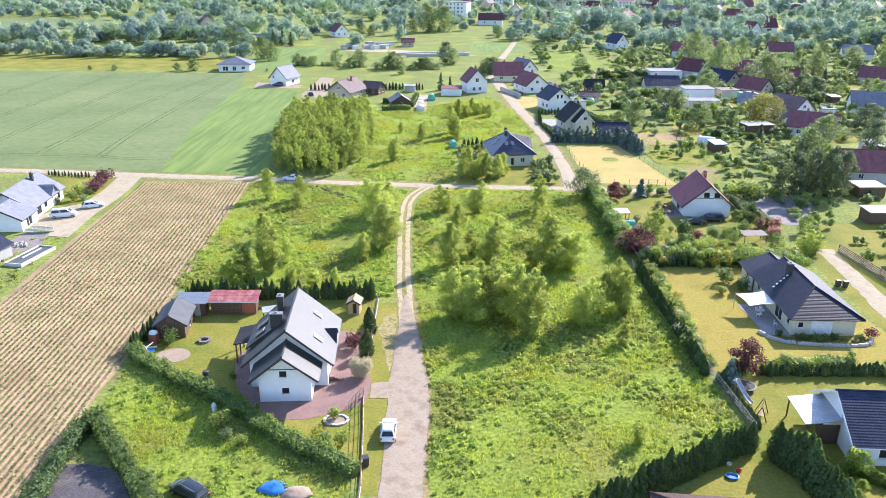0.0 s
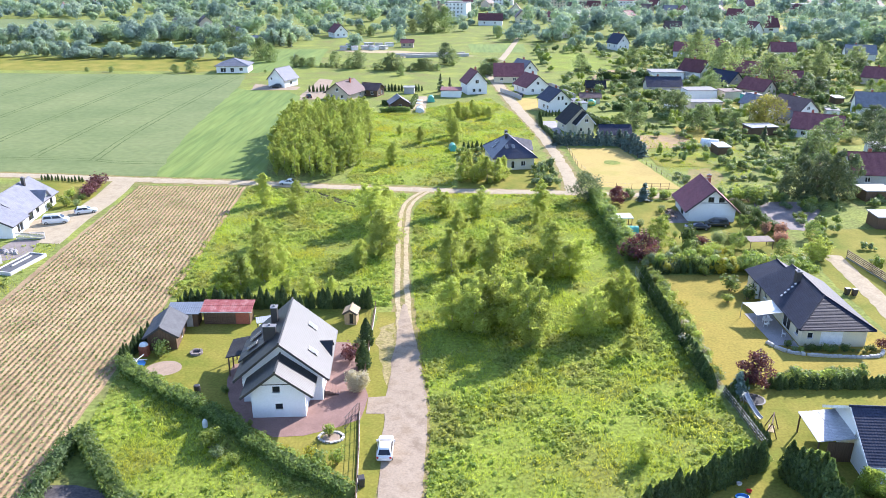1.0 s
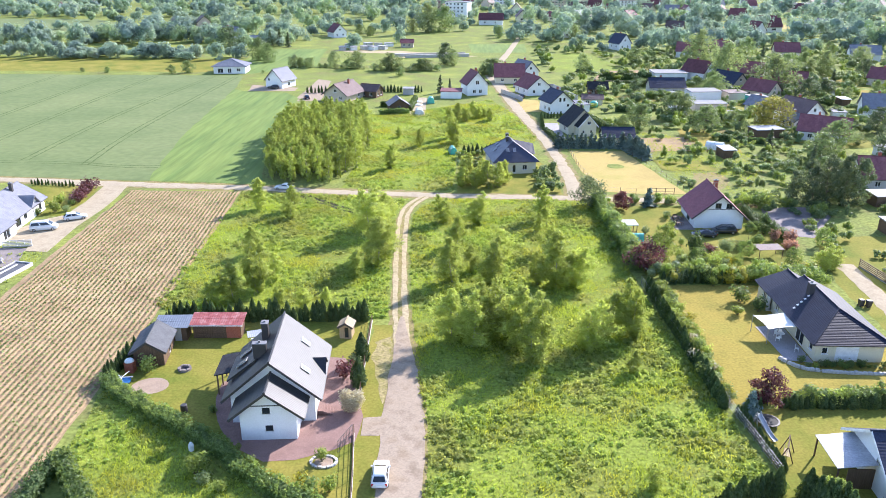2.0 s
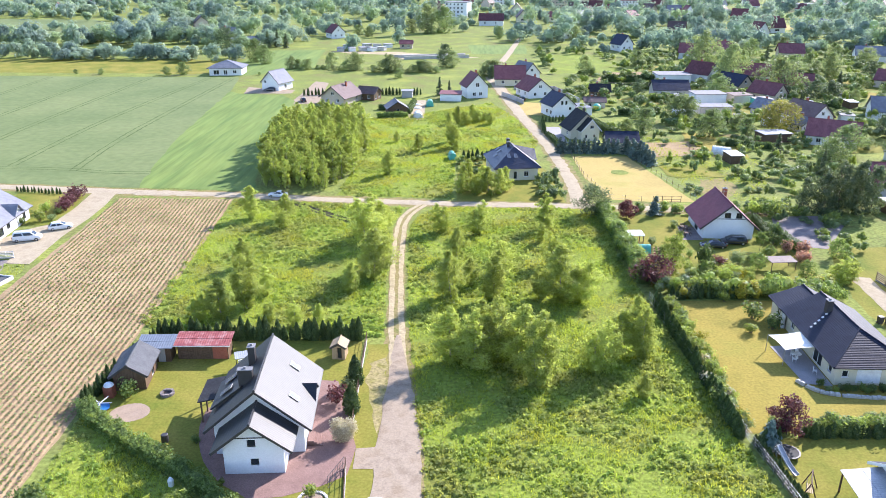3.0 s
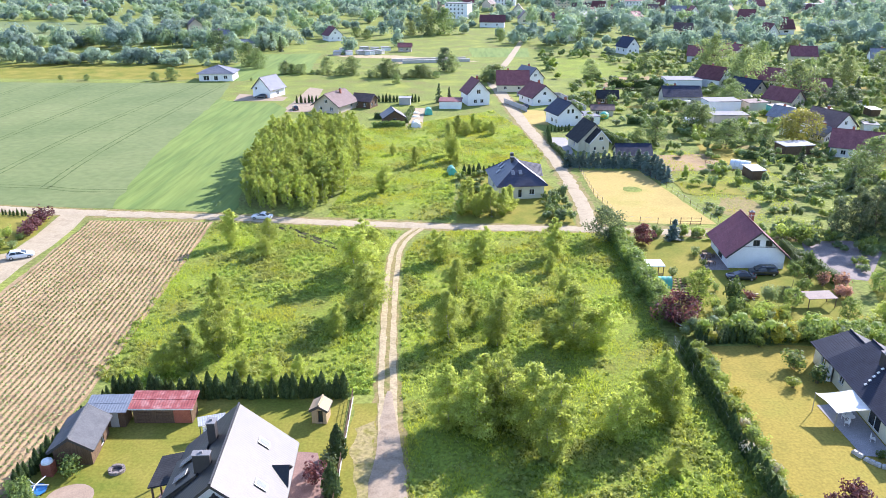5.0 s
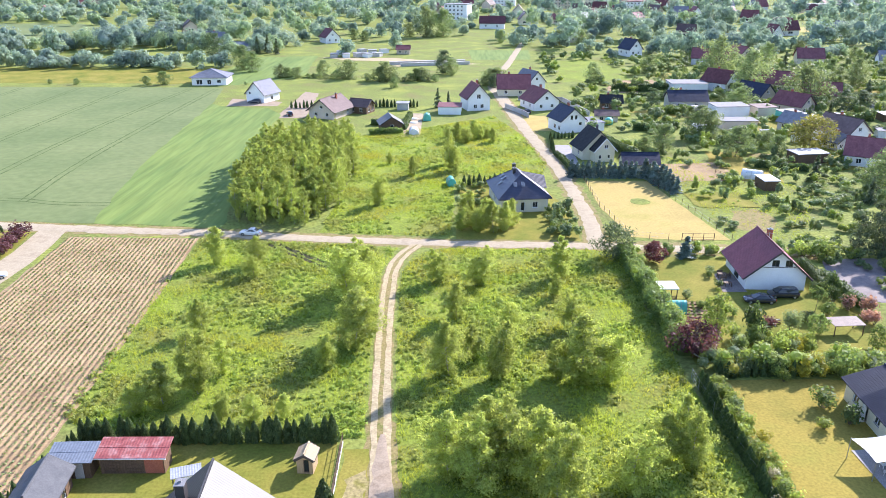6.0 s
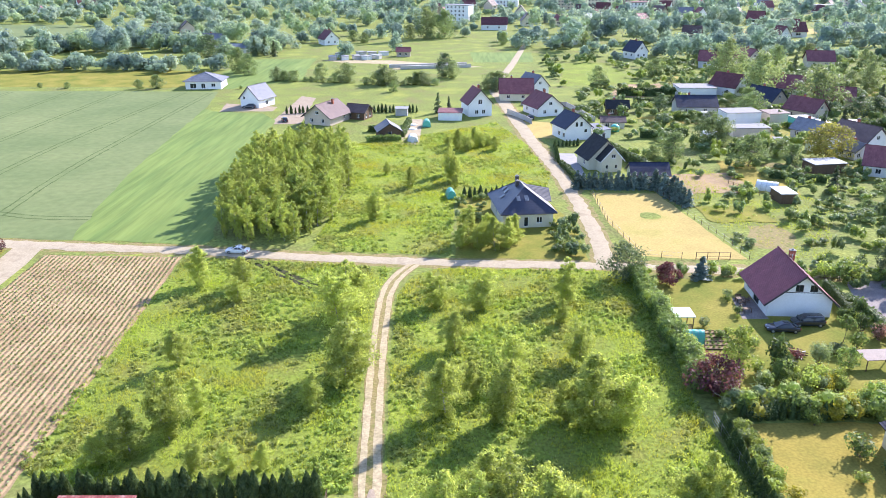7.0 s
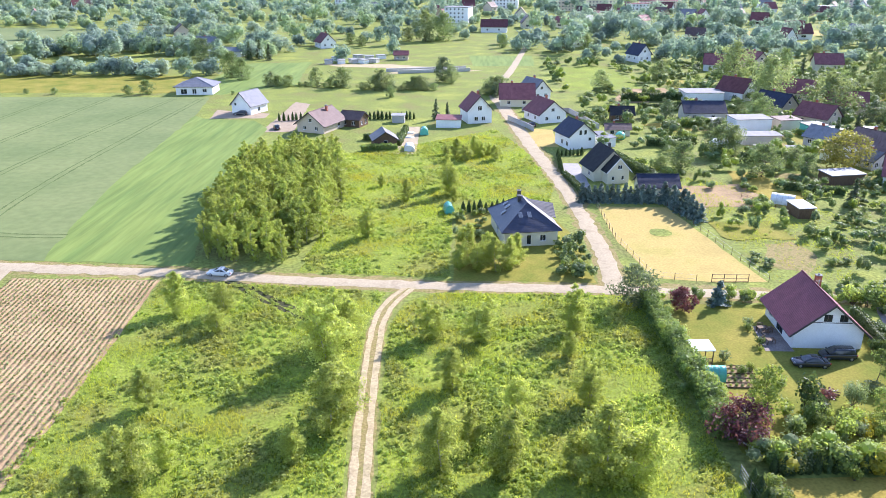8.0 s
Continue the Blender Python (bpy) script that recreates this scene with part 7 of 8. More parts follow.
# garden round the red-roofed house
for x, y, w, h in ((43.4, 154.6, 1.5, 0.75), (43.2, 151.0, 1.2, 0.7)):
    t = thing("garden_table", "brown wooden garden table on the terrace", "table", pose(x, y, 0.06, 0, 0, 8))
    g = Geo()
    for k in range(5):
        g.box(-w / 2, -0.4 + k * 0.165, h - 0.04, w / 2, -0.4 + k * 0.165 + 0.15, h)
    part("tabletop", g, M_WOOD, t)
    for sx in (-1, 1):
        for sy in (-1, 1):
            g = Geo()
            g.box(sx * (w / 2 - 0.08) - 0.04, sy * 0.34 - 0.04, 0, sx * (w / 2 - 0.08) + 0.04, sy * 0.34 + 0.04, h - 0.04)
            part("leg", g, M_WOOD, t)
for x, y, a in ((43.4, 153.6, 180), (43.4, 155.5, 0), (44.5, 154.6, 270), (42.6, 151.6, 40)):
    t = thing("garden_bench", "dark wooden garden seat on the terrace", "seat", pose(x, y, 0.06, 0, 0, a), "terrace seats")
    g = Geo()
    for k in range(3):
        g.box(-0.45, -0.22 + k * 0.15, 0.41, 0.45, -0.22 + k * 0.15 + 0.13, 0.44)
    part("seat", g, M_WOOD, t)
    g = Geo()
    g.box(-0.45, 0.22, 0.5, 0.45, 0.26, 0.62)
    g.box(-0.45, 0.22, 0.7, 0.45, 0.26, 0.85)
    part("backrest", g, M_WOOD, t)
    for sx in (-0.4, 0.4):
        for sy in (-0.18, 0.2):
            g = Geo()
            g.box(sx - 0.03, sy - 0.03, 0, sx + 0.03, sy + 0.03, 0.41 if sy < 0 else 0.85)
            part("leg", g, M_WOOD, t)
lolli = branch_tree("ball_tree", "round-headed small tree on a clear trunk", "tree", 301, 4.2, 2.4, 2.6, L_GREEN, M_BARK, 1300, 0.17, 22, 0.0, 0.8)
lolli.matrix_basis = pose(53.3, 141.9, 0)
willow2 = shrub("willow_shrub", "round silvery green willow shrub on the lawn", "shrub", 302, 3.3, 3.2, L_GREY, 1900, 0.16, 14)
willow2.matrix_basis = pose(47.2, 135.6, 0)
aw = thing("garden_canopy", "pale beige flat garden canopy on posts", "canopy", pose(54.6, 135.4, 0, 0, 0, 6))
g = Geo()
g.loft([[(-2.3, -1.3, 1.65), (2.3, -1.3, 1.65), (2.3, 1.3, 1.8), (-2.3, 1.3, 1.8)], [(-2.3, -1.3, 1.72), (2.3, -1.3, 1.72), (2.3, 1.3, 1.87), (-2.3, 1.3, 1.87)]])
part("canopy_roof", g, M_BROWNTILE, aw)
for sx in (-2.1, 2.1):
    for sy in (-1.15, 1.15):
        g = Geo()
        g.box(sx - 0.05, sy - 0.05, 0, sx + 0.05, sy + 0.05, 1.7)
        part("post", g, M_WOOD, aw)
hedge("hedge", "dark hedge between lawn and paved yard", [(59.6, 155.5), (60.4, 148.2), (61.0, 143.5)], 1.9, 1.3, L_THUJA, 60, 0.18, 0.25, 71)
gs = np.random.default_rng(55)
for i in range(30):
    bush(gs.choice(["green", "light", "grey", "light", "yellow", "light"]), gs.uniform(37.5, 49), 130.2 + gs.normal(0, 1.2) + 1.5 * gs.random(), gs.uniform(1.1, 2.8), gs.uniform(0.7, 1.0))
for row in (("pink", 58.6, 142.8, 2.4, 0.8), ("pink", 60.2, 138.0, 2.0, 0.9), ("dark", 41.3, 134.6, 3.6, 0.7), ("grey", 42.0, 156.4, 1.6), ("green", 41.4, 154.6, 1.2), ("dark", 41.6, 150.4, 1.1), ("light", 41.0, 148.6, 0.9), ("green", 57.2, 149.0, 1.8, 0.8), ("light", 58.0, 147.4, 2.0, 0.8),
            ("dark", 59.4, 150.2, 2.6, 0.6), ("green", 62.6, 163.6, 3.0), ("light", 65.0, 163.9, 3.4, 1.2), ("light", 60.6, 164.2, 3.2, 1.1), ("green", 36.5, 142.5, 1.3), ("light", 38.0, 143.8, 1.2), ("yellow", 39.4, 141.6, 1.0), ("green", 40.6, 140.2, 1.2), ("light", 37.2, 139.0, 1.5), ("grey", 35.2, 146.0, 1.8)):
    bush(*row)

gs = np.random.default_rng(66)
for i in range(16):                                      # planting bed between stone wall and bungalow
    bush(gs.choice(["dark", "green", "green", "grey"]), 45.6 + 11 * i / 16 + gs.normal(0, 0.2), 96.4 + gs.normal(0, 0.25), gs.uniform(0.5, 1.1), 1.1)
for i in range(26):
    bush(gs.choice(["light", "green", "grey", "light"]), gs.uniform(38.5, 60), 87.6 + gs.normal(0, 0.4), gs.uniform(1.0, 2.0), 1.1)
for x, y, h in ((31.4, 71.9, 2.6), (32.8, 71.7, 2.4), (33.9, 70.6, 2.8), (39.2, 62.6, 3.6), (41.4, 61.4, 3.4), (38.2, 65.4, 3.4), (40.4, 64.2, 3.4), (42.8, 62.6, 3.4), (38.6, 59.6, 3.8), (40.8, 58.8, 3.6), (43.4, 59.6, 3.6), (45.2, 61.2, 3.4), (39.6, 66.6, 3.0)):
    tagged(copy_thing(screens[int(x * 10) % 2], size_to(None, 7, x, y, h, 1.0)), "leafy garden tree beside the shaded lawn")


# ---------------- houses farther off ----------------
def small_house(label, x, y, turn, w, l, eave, ridge, wall, roof, openings=None, over=0.5, chim=True, category="house", name="house"):
    h = thing(name, label, category, pose(x, y, 0, 0, 0, turn))
    if openings is None:
        openings = [("near", -w * 0.22, eave * 0.5, 1.1, 1.2), ("near", w * 0.22, eave * 0.5, 1.1, 1.2), ("left", -l * 0.25, eave * 0.5, 1.2, 1.2), ("right", l * 0.25, eave * 0.5, 1.2, 1.2), ("left", l * 0.2, eave * 0.5, 1.2, 1.2)]
        if ridge - eave > 2.8:
            openings.append(("near", 0, eave + (ridge - eave) * 0.3, 1.2, 1.1))
    gable_body(h, w, l, eave, ridge, wall, roof, openings, over)
    if chim:
        chimney(h, w * 0.12, l * 0.15, ridge - 1.2, ridge + 0.9, 0.6, 0.6, M_BRICKRED)
    return h


def flat_building(label, x, y, turn, w, l, h, wall, roof, openings=(), category="shed", name="shed"):
    b = thing(name, label, category, pose(x, y, 0, 0, 0, turn))
    box_walls(b, w, l, h, wall, openings)
    g = Geo()
    g.loft([[(-w / 2 - 0.25, -l / 2 - 0.25, h), (w / 2 + 0.25, -l / 2 - 0.25, h), (w / 2 + 0.25, l / 2 + 0.25, h + 0.15), (-w / 2 - 0.25, l / 2 + 0.25, h + 0.15)],
            [(-w / 2 - 0.25, -l / 2 - 0.25, h + 0.18), (w / 2 + 0.25, -l / 2 - 0.25, h + 0.18), (w / 2 + 0.25, l / 2 + 0.25, h + 0.33), (-w / 2 - 0.25, l / 2 + 0.25, h + 0.33)]])
    part("roof", g, roof, b)
    return b


W2 = [("near", -1.2, 1.5, 1.2, 1.3), ("near", 1.2, 1.5, 1.2, 1.3), ("near", 0.0, 4.8, 1.4, 1.5)]
small_house("white house under a blue-grey saddle roof", 31.6, 268.0, 20, 8.0, 8.8, 3.9, 7.2, M_WHITE, M_NAVY, [("near", -0.6, 4.6, 0.9, 1.4), ("near", 0.9, 4.6, 0.9, 1.4), ("near", 2.4, 2.6, 1.0, 1.0), ("left", 0, 1.5, 1.4, 1.3), ("left", 3, 1.5, 1.4, 1.3)])
flat_building("grey open carport beside the white house", 39.5, 270, 20, 4.5, 8, 2.5, M_WHITE, M_GREYTILE)
small_house("white house with red saddle roof by the lane", 26.6, 304.0, 22, 9.5, 11, 3.0, 6.8, M_WHITE, M_OLDRED)
small_house("cream house with broad red roof at the lane end", 19.0, 331.0, 90, 9.0, 12, 3.0, 7.4, M_CREAM, M_OLDRED)
small_house("grey-roofed house behind the red roof", 26.5, 346.0, 30, 8, 10, 3.0, 7.0, M_WHITE, M_GREYTILE)
small_house("white house with red roof and gabled front", 4.0, 302.0, 16, 8, 9, 4.4, 8.6, M_WHITE, M_OLDRED, W2)
flat_building("low red-roofed annex of the white house", -4.6, 294.0, -2, 7.6, 7.0, 2.5, M_WHITE, M_OLDRED, category="annex", name="annex")
small_house("white house with grey roof on gravel yard", -73.8, 315.0, -24, 8, 9, 3.2, 7.2, M_WHITE, M_GREYTILE, [("near", -2.4, 3.2, 0.9, 1.0), ("right", 0, 1.4, 1.4, 1.4)], chim=False)
small_house("brown-tiled bungalow with a wooden porch", -44.2, 288.0, -22, 9.4, 12, 2.8, 6.2, M_BEIGE, M_BROWNTILE, over=0.8)
small_house("wooden porch building with brown roof", -34.8, 294.0, 70, 6, 7, 2.6, 4.4, M_WOOD, M_BROWNTILE, chim=False, category="porch", name="porch")
small_house("dark wooden garden house with grey roof", -22.4, 267.0, 14, 6.4, 6.5, 2.4, 4.4, M_WOOD, M_FELT, [("near", 0, 1.1, 1.0, 2.0, "door")], chim=False, category="garden house", name="garden_house")
flat_building("small purple-grey garden shed", -21.0, 299.0, 0, 4.0, 3.0, 2.3, M_GREYWALL, M_PALEROOF)
lgh = thing("house", "white bungalow with grey hipped roof beyond the wheat", "house", pose(-105, 354, 0, 0, 0, 4))
box_walls(lgh, 14, 11, 3.0, M_WHITE, [("near", -4, 1.3, 2.4, 1.9, "door"), ("near", 0, 1.3, 1.6, 1.9, "door"), ("near", 4, 1.6, 1.6, 1.3)])
hip_roof(lgh, 14, 11, 3.0, 5.8, M_GREYTILE, 0.8, inset=5.5)
small_house("half-timbered white house with red roof", -82.5, 512, 30, 9, 11, 3.6, 8.0, M_WHITE, M_OLDRED)
small_house("small red-roofed hut on the building site", -33, 456, 90, 5, 7, 2.8, 4.4, M_BEIGE, M_OLDRED, chim=False, category="hut", name="hut")
for x, y, l, t in ((-18, 417, 38, 14), (-14, 411, 34, 14)):
    b = thing("foundation_wall", "grey concrete foundation wall on the building site", "foundation", pose(x, y, 0, 0, 0, t))
    g = Geo()
    g.box(-l / 2, -0.4, 0, l / 2, 0.4, 1.4)
    part("block_wall", g, M_STONE, b)
    g = Geo()
    g.box(-l / 2, -0.6, 1.4, l / 2, 0.6, 1.55)
    part("coping", g, M_STONE, b)
for i, (x, y) in enumerate(((-68, 440), (-62, 441), (-56, 443), (-51, 442), (-46, 445), (-66, 452), (-50, 458), (-44, 460), (-56, 460))):
    flat_building("pale stacked goods on the building site", x, y, i * 17, 3.5, 4.5, 1.8, M_WHITEFILM if i % 2 else M_STONE, M_PALEROOF, category="stack", name="material_stack")

# gardens east of the lane
rows = [
    ("maroon-roofed house with white gable among the gardens", 105.0, 229.0, 62, 9, 13, 3.0, 6.6, M_WHITE, M_OLDRED),
    ("house with wine-red roof behind the conifers", 98.5, 181.0, 84, 9, 14, 3.0, 6.8, M_GREYWALL, M_OLDRED),
    ("white house with dark brown saddle roof", 108.0, 254.0, 24, 9, 12, 3.6, 7.4, M_WHITE, M_BROWNTILE),
    ("small grey-roofed garden house", 103.5, 246.5, 20, 5, 6, 2.4, 4.2, M_GREYWALL, M_GREYTILE),
    ("navy-roofed bungalow among fruit trees", 78.0, 306.0, 90, 8, 13, 3.0, 5.8, M_GREYWALL, M_NAVY),
    ("dark red roofed house with pale gable", 101.5, 344.0, 40, 9, 11, 3.6, 7.8, M_WHITE, M_OLDRED),
    ("dark-roofed house in the gardens", 106.0, 318.0, 30, 8, 12, 3.2, 6.8, M_BEIGE, M_NAVY),
    ("long brown-red roofed house", 122.5, 342.0, 60, 9, 12, 3.6, 7.6, M_CREAM, M_OLDRED),
    ("long low house with brick-red roof", 131.0, 320.0, 70, 9, 12, 3.0, 6.8, M_BEIGE, M_OLDRED),
    ("brick-red roofed house beside the barn", 112.0, 298.0, 35, 8, 11, 3.2, 6.6, M_BEIGE, M_OLDRED),
    ("grey-roofed cottage in the gardens", 101.0, 268.5, 30, 6, 8, 2.8, 5.4, M_GREYWALL, M_GREYTILE),
    ("dark-roofed house at the garden edge", 140.0, 264.0, 75, 9, 14, 3.4, 7.2, M_WHITE, M_GREYTILE),
    ("dark tiled shed in the gardens", 51.5, 304.0, 88, 5, 7, 2.4, 4.4, M_WOOD, M_CHARCOAL),
    ("brown-roofed shed behind the tank", 46.0, 281.5, 88, 4, 7, 2.3, 3.4, M_BEIGE, M_BROWNTILE),
    ("red-roofed house far among trees", 118, 420, 70, 9, 12, 3.4, 7.4, M_WHITE, M_OLDRED),
    ("wine-red roofed house far among trees", 138, 430, 20, 9, 11, 3.4, 7.6, M_BEIGE, M_OLDRED),
    ("mansard house with purple-red roof", 170, 424, 80, 10, 12, 3.2, 7.2, M_CREAM, M_OLDRED),
    ("grey house with blue-grey roof", 205, 412, 75, 10, 14, 3.6, 7.4, M_WHITE, M_GREYTILE),
    ("white house with dark roof at the edge", 240, 396, 40, 10, 13, 4.4, 8.6, M_WHITE, M_NAVY),
    ("red-roofed house in the eastern gardens", 175, 330, 50, 9, 13, 3.2, 6.8, M_BEIGE, M_OLDRED),
    ("brown-roofed house in the eastern gardens", 190, 290, 70, 9, 12, 3.2, 6.8, M_CREAM, M_BROWNTILE),
    ("dark-roofed house far among willows", 88, 452, 25, 8, 10, 4, 8.6, M_WHITE, M_NAVY),
    ("white house with red roof far among trees", 66, 520, 20, 8, 10, 4, 8.4, M_WHITE, M_OLDRED),
    ("red-roofed house behind the far trees", 20, 610, 85, 10, 18, 4, 8.4, M_WHITE, M_OLDRED),
    ("grey-roofed house by the far hedgerow", -150, 505, 80, 9, 12, 3, 6.6, M_GREYWALL, M_GREYTILE),
    ("blue-grey roofed hall by the hedgerow", -128, 470, 85, 8, 18, 3, 4.6, M_WHITE, M_BLUETIN),
    ("white house far behind the hedgerow", -205, 560, 30, 9, 11, 4, 8, M_WHITE, M_BROWNTILE)]
for r in rows:
    small_house(*r)
flat_building("white rendered barn with a flat roof", 87.0, 288.0, 6, 11.0, 7.0, 4.2, M_WHITE, M_FELT, category="barn", name="barn")
flat_building("low annex with pale sheet roof", 84.5, 272.0, 4, 11, 5, 2.6, M_BEIGE, M_FELT, category="annex", name="annex")
flat_building("long low building with pale flat roof", 88.0, 342.0, 2, 14, 9, 3.2, M_WHITE, M_FELT, category="annex", name="annex")
flat_building("shed with pale blue sheet roof", 89.5, 232.0, 12, 8.5, 5, 2.4, M_WOOD, M_BLUETIN)
flat_building("low shed with pale flat roof", 91.0, 167.0, 4, 6, 4.5, 2.3, M_WOOD, M_PALEROOF)
flat_building("open lean-to with pale roof and tank", 84.0, 148.5, 2, 5, 4.0, 2.4, M_WOOD, M_PALEROOF)
flat_building("green shed with pale flat roof", 105.0, 284.0, 12, 6, 5, 3.0, M_TEAL, M_PALEROOF)
flat_building("shed with terracotta sheet roof", 99.5, 291.5, 10, 7, 6, 3.2, M_BEIGE, M_BROWNTILE)
for i in range(22):
    x, y = 70 + 75 * RNG.random(), 200 + 120 * RNG.random()
    if abs(x - 95) < 8 and abs(y - 244) < 9:
        continue
    flat_building("small garden hut in the allotments", x, y, RNG.uniform(-20, 40), RNG.uniform(2.4, 4), RNG.uniform(2.4, 5), 2.2, [M_WOOD, M_GREYWALL, M_WHITEFILM][i % 3], [M_PALEROOF, M_FELT, M_TIN][i % 3 - 1], category="garden hut", name="garden_hut")
bank = thing("water_tank", "round teal water tank in the garden", "tank", pose(46.0, 276.4, 0))
g = Geo()
g.loft([[(r * math.cos(a), r * math.sin(a), z) for a in np.linspace(0, 2 * math.pi, 17)[:-1]] for r, z in ((1.3, 0), (1.4, 0.8), (1.3, 1.6), (0.7, 2.1))])
part("shell", g, M_TEAL, bank, smooth=True)
for k, (p, q) in enumerate((((14.5, 303), (19.5, 292)), ((20, 318), (36, 316)), ((36, 316), (42, 290)), ((19.5, 292), (21.5, 286)))):
    t = thing("boundary_wall", "pale boundary wall of the lane houses", "wall")
    g = Geo()
    d = math.hypot(q[0] - p[0], q[1] - p[1])
    g.box(0, -0.12, 0, d, 0.12, 1.5, pose(*p, 0, 0, 0, math.degrees(math.atan2(q[1] - p[1], q[0] - p[0]))))
    part("wall", g, M_GREYWALL, t)
    g = Geo()
    g.box(0, -0.2, 1.5, d, 0.2, 1.6, pose(*p, 0, 0, 0, math.degrees(math.atan2(q[1] - p[1], q[0] - p[0]))))
    part("coping", g, M_FELT, t)

pg = np.random.default_rng(8)
n = 0
while n < 34:                                            # worn, mown and dug plots between the gardens
    x, y = pg.uniform(54, 165), pg.uniform(182, 380)
    if x > 0.62 * y + 10:
        continue
    w, d, a = pg.uniform(4, 10), pg.uniform(5, 13), pg.uniform(-0.5, 0.3)
    cs = [(x + math.cos(a) * u * w - math.sin(a) * v * d, y + math.sin(a) * u * w + math.cos(a) * v * d) for u, v in ((-1, -1), (1, -1), (1, 1), (-1, 1))]
    patch("garden_plot", cs, 0.02 + 0.003 * n, [M_OCHRELAWN, M_LAWN, M_VERGE, M_LAWN, M_OCHRELAWN, M_SOIL, M_MEADOW][n % 7], "worn garden plot of mown or bare ground", "garden", 0.8, 2.5, n)
    n += 1

# the town at the horizon
tg = np.random.default_rng(77)


def block(label, x, y, turn, w, l, floors, wall, roof):
    b = thing("apartment_building", label, "building", pose(x, y, 0, 0, 0, turn))
    h = floors * 3.0
    ops = [("near", u, 1.6 + 3 * f, 1.5, 1.5) for f in range(floors) for u in np.arange(-w / 2 + 2, w / 2 - 1, 3.4)]
    ops += [("left", u, 1.6 + 3 * f, 1.5, 1.5) for f in range(floors) for u in np.arange(-l / 2 + 2, l / 2 - 1, 4)]
    box_walls(b, w, l, h, wall, ops)
    g = Geo()
    g.box(-w / 2 - 0.3, -l / 2 - 0.3, h, w / 2 + 0.3, l / 2 + 0.3, h + 0.5)
    part("roof", g, roof, b)


block("white flat-roofed block of flats among trees", -6, 690, -20, 20, 12, 4, M_WHITE, M_FELT)
TOWN_BLOCKS = [(-6, 690, 20)]
for x, y, w, f, wall, roof in ((90, 830, 34, 4, M_BEIGE, M_OLDRED), (135, 850, 30, 4, M_CREAM, M_OLDRED), (190, 840, 40, 3, M_BEIGE, M_OLDRED), (40, 870, 26, 4, M_WHITE, M_FELT), (250, 860, 36, 3, M_BEIGE, M_OLDRED), (330, 800, 44, 2, M_GREYWALL, M_FELT), (160, 790, 22, 3, M_WHITE, M_OLDRED), (-120, 860, 24, 4, M_WHITE, M_FELT), (400, 860, 40, 3, M_BEIGE, M_FELT)):
    TOWN_BLOCKS.append((x, y, w))
    block("pale block of flats at the horizon", x, y, tg.uniform(-20, 20), w, 13, f, wall, roof)
far_types, town_at = [], []
for i in range(72):
    x, y = tg.uniform(-420, 470), tg.uniform(520, 900)
    if x < 0 and tg.random() < 0.6:
        x = tg.uniform(60, 470)
    town_at.append((x, y))
    if len(far_types) < 6:
        far_types.append(small_house("small house of the far town", x, y, tg.uniform(0, 180), tg.uniform(8, 10), tg.uniform(10, 16), 4.0, tg.uniform(7.5, 9.5), [M_WHITE, M_BEIGE, M_CREAM][i % 3], [M_OLDRED, M_BROWNTILE, M_OLDRED, M_GREYTILE][i % 4], [("near", 0, 2.0, 3.0, 1.4), ("left", 0, 2.0, 3.4, 1.4)], chim=False))
        tagged(far_types[-1], group="far town houses")
    else:
        copy_thing(far_types[i % 6], pose(x, y, 0, 0, 0, tg.uniform(0, 180)))

# ---------------- trees farther off ----------------
mids = {}
for key, mat, lab, wdt, ln in (("green", L_MIDGREEN, "broad green tree among the gardens", 7.5, 0.55), ("light", L_FRUIT, "light green fruit tree among the gardens", 7.0, 0.5), ("grey", L_GREY, "grey-green willow among the gardens", 8.0, 0.6), ("dark", L_MIDDARK, "dense dark tree among the gardens", 7.0, 0.55)):
    mids[key] = [branch_tree("tree", lab, "tree", 200 + 3 * i + len(key), 9, wdt, 0.6, mat, M_BARK, 3600, ln * 0.5, 46, 0.15, 0.7, 1, 0.15) for i in range(3)]
mids["spruce"] = [conifer("spruce", "dark spruce among the gardens", "spruce", 230, 9, 4.4, L_DARK, 600, 0.55)]
stood = set()


def mid_tree(key, x, y, h, wide=1.0):
    k = int(RNG.integers(len(mids[key])))
    m = size_to(None, 9, x, y, h, wide)
    t = mids[key][k]
    if (key, k) in stood:
        t = copy_thing(t, m)
    else:
        stood.add((key, k))
        t.matrix_basis = m
    return tagged(t, group="garden trees farther off")


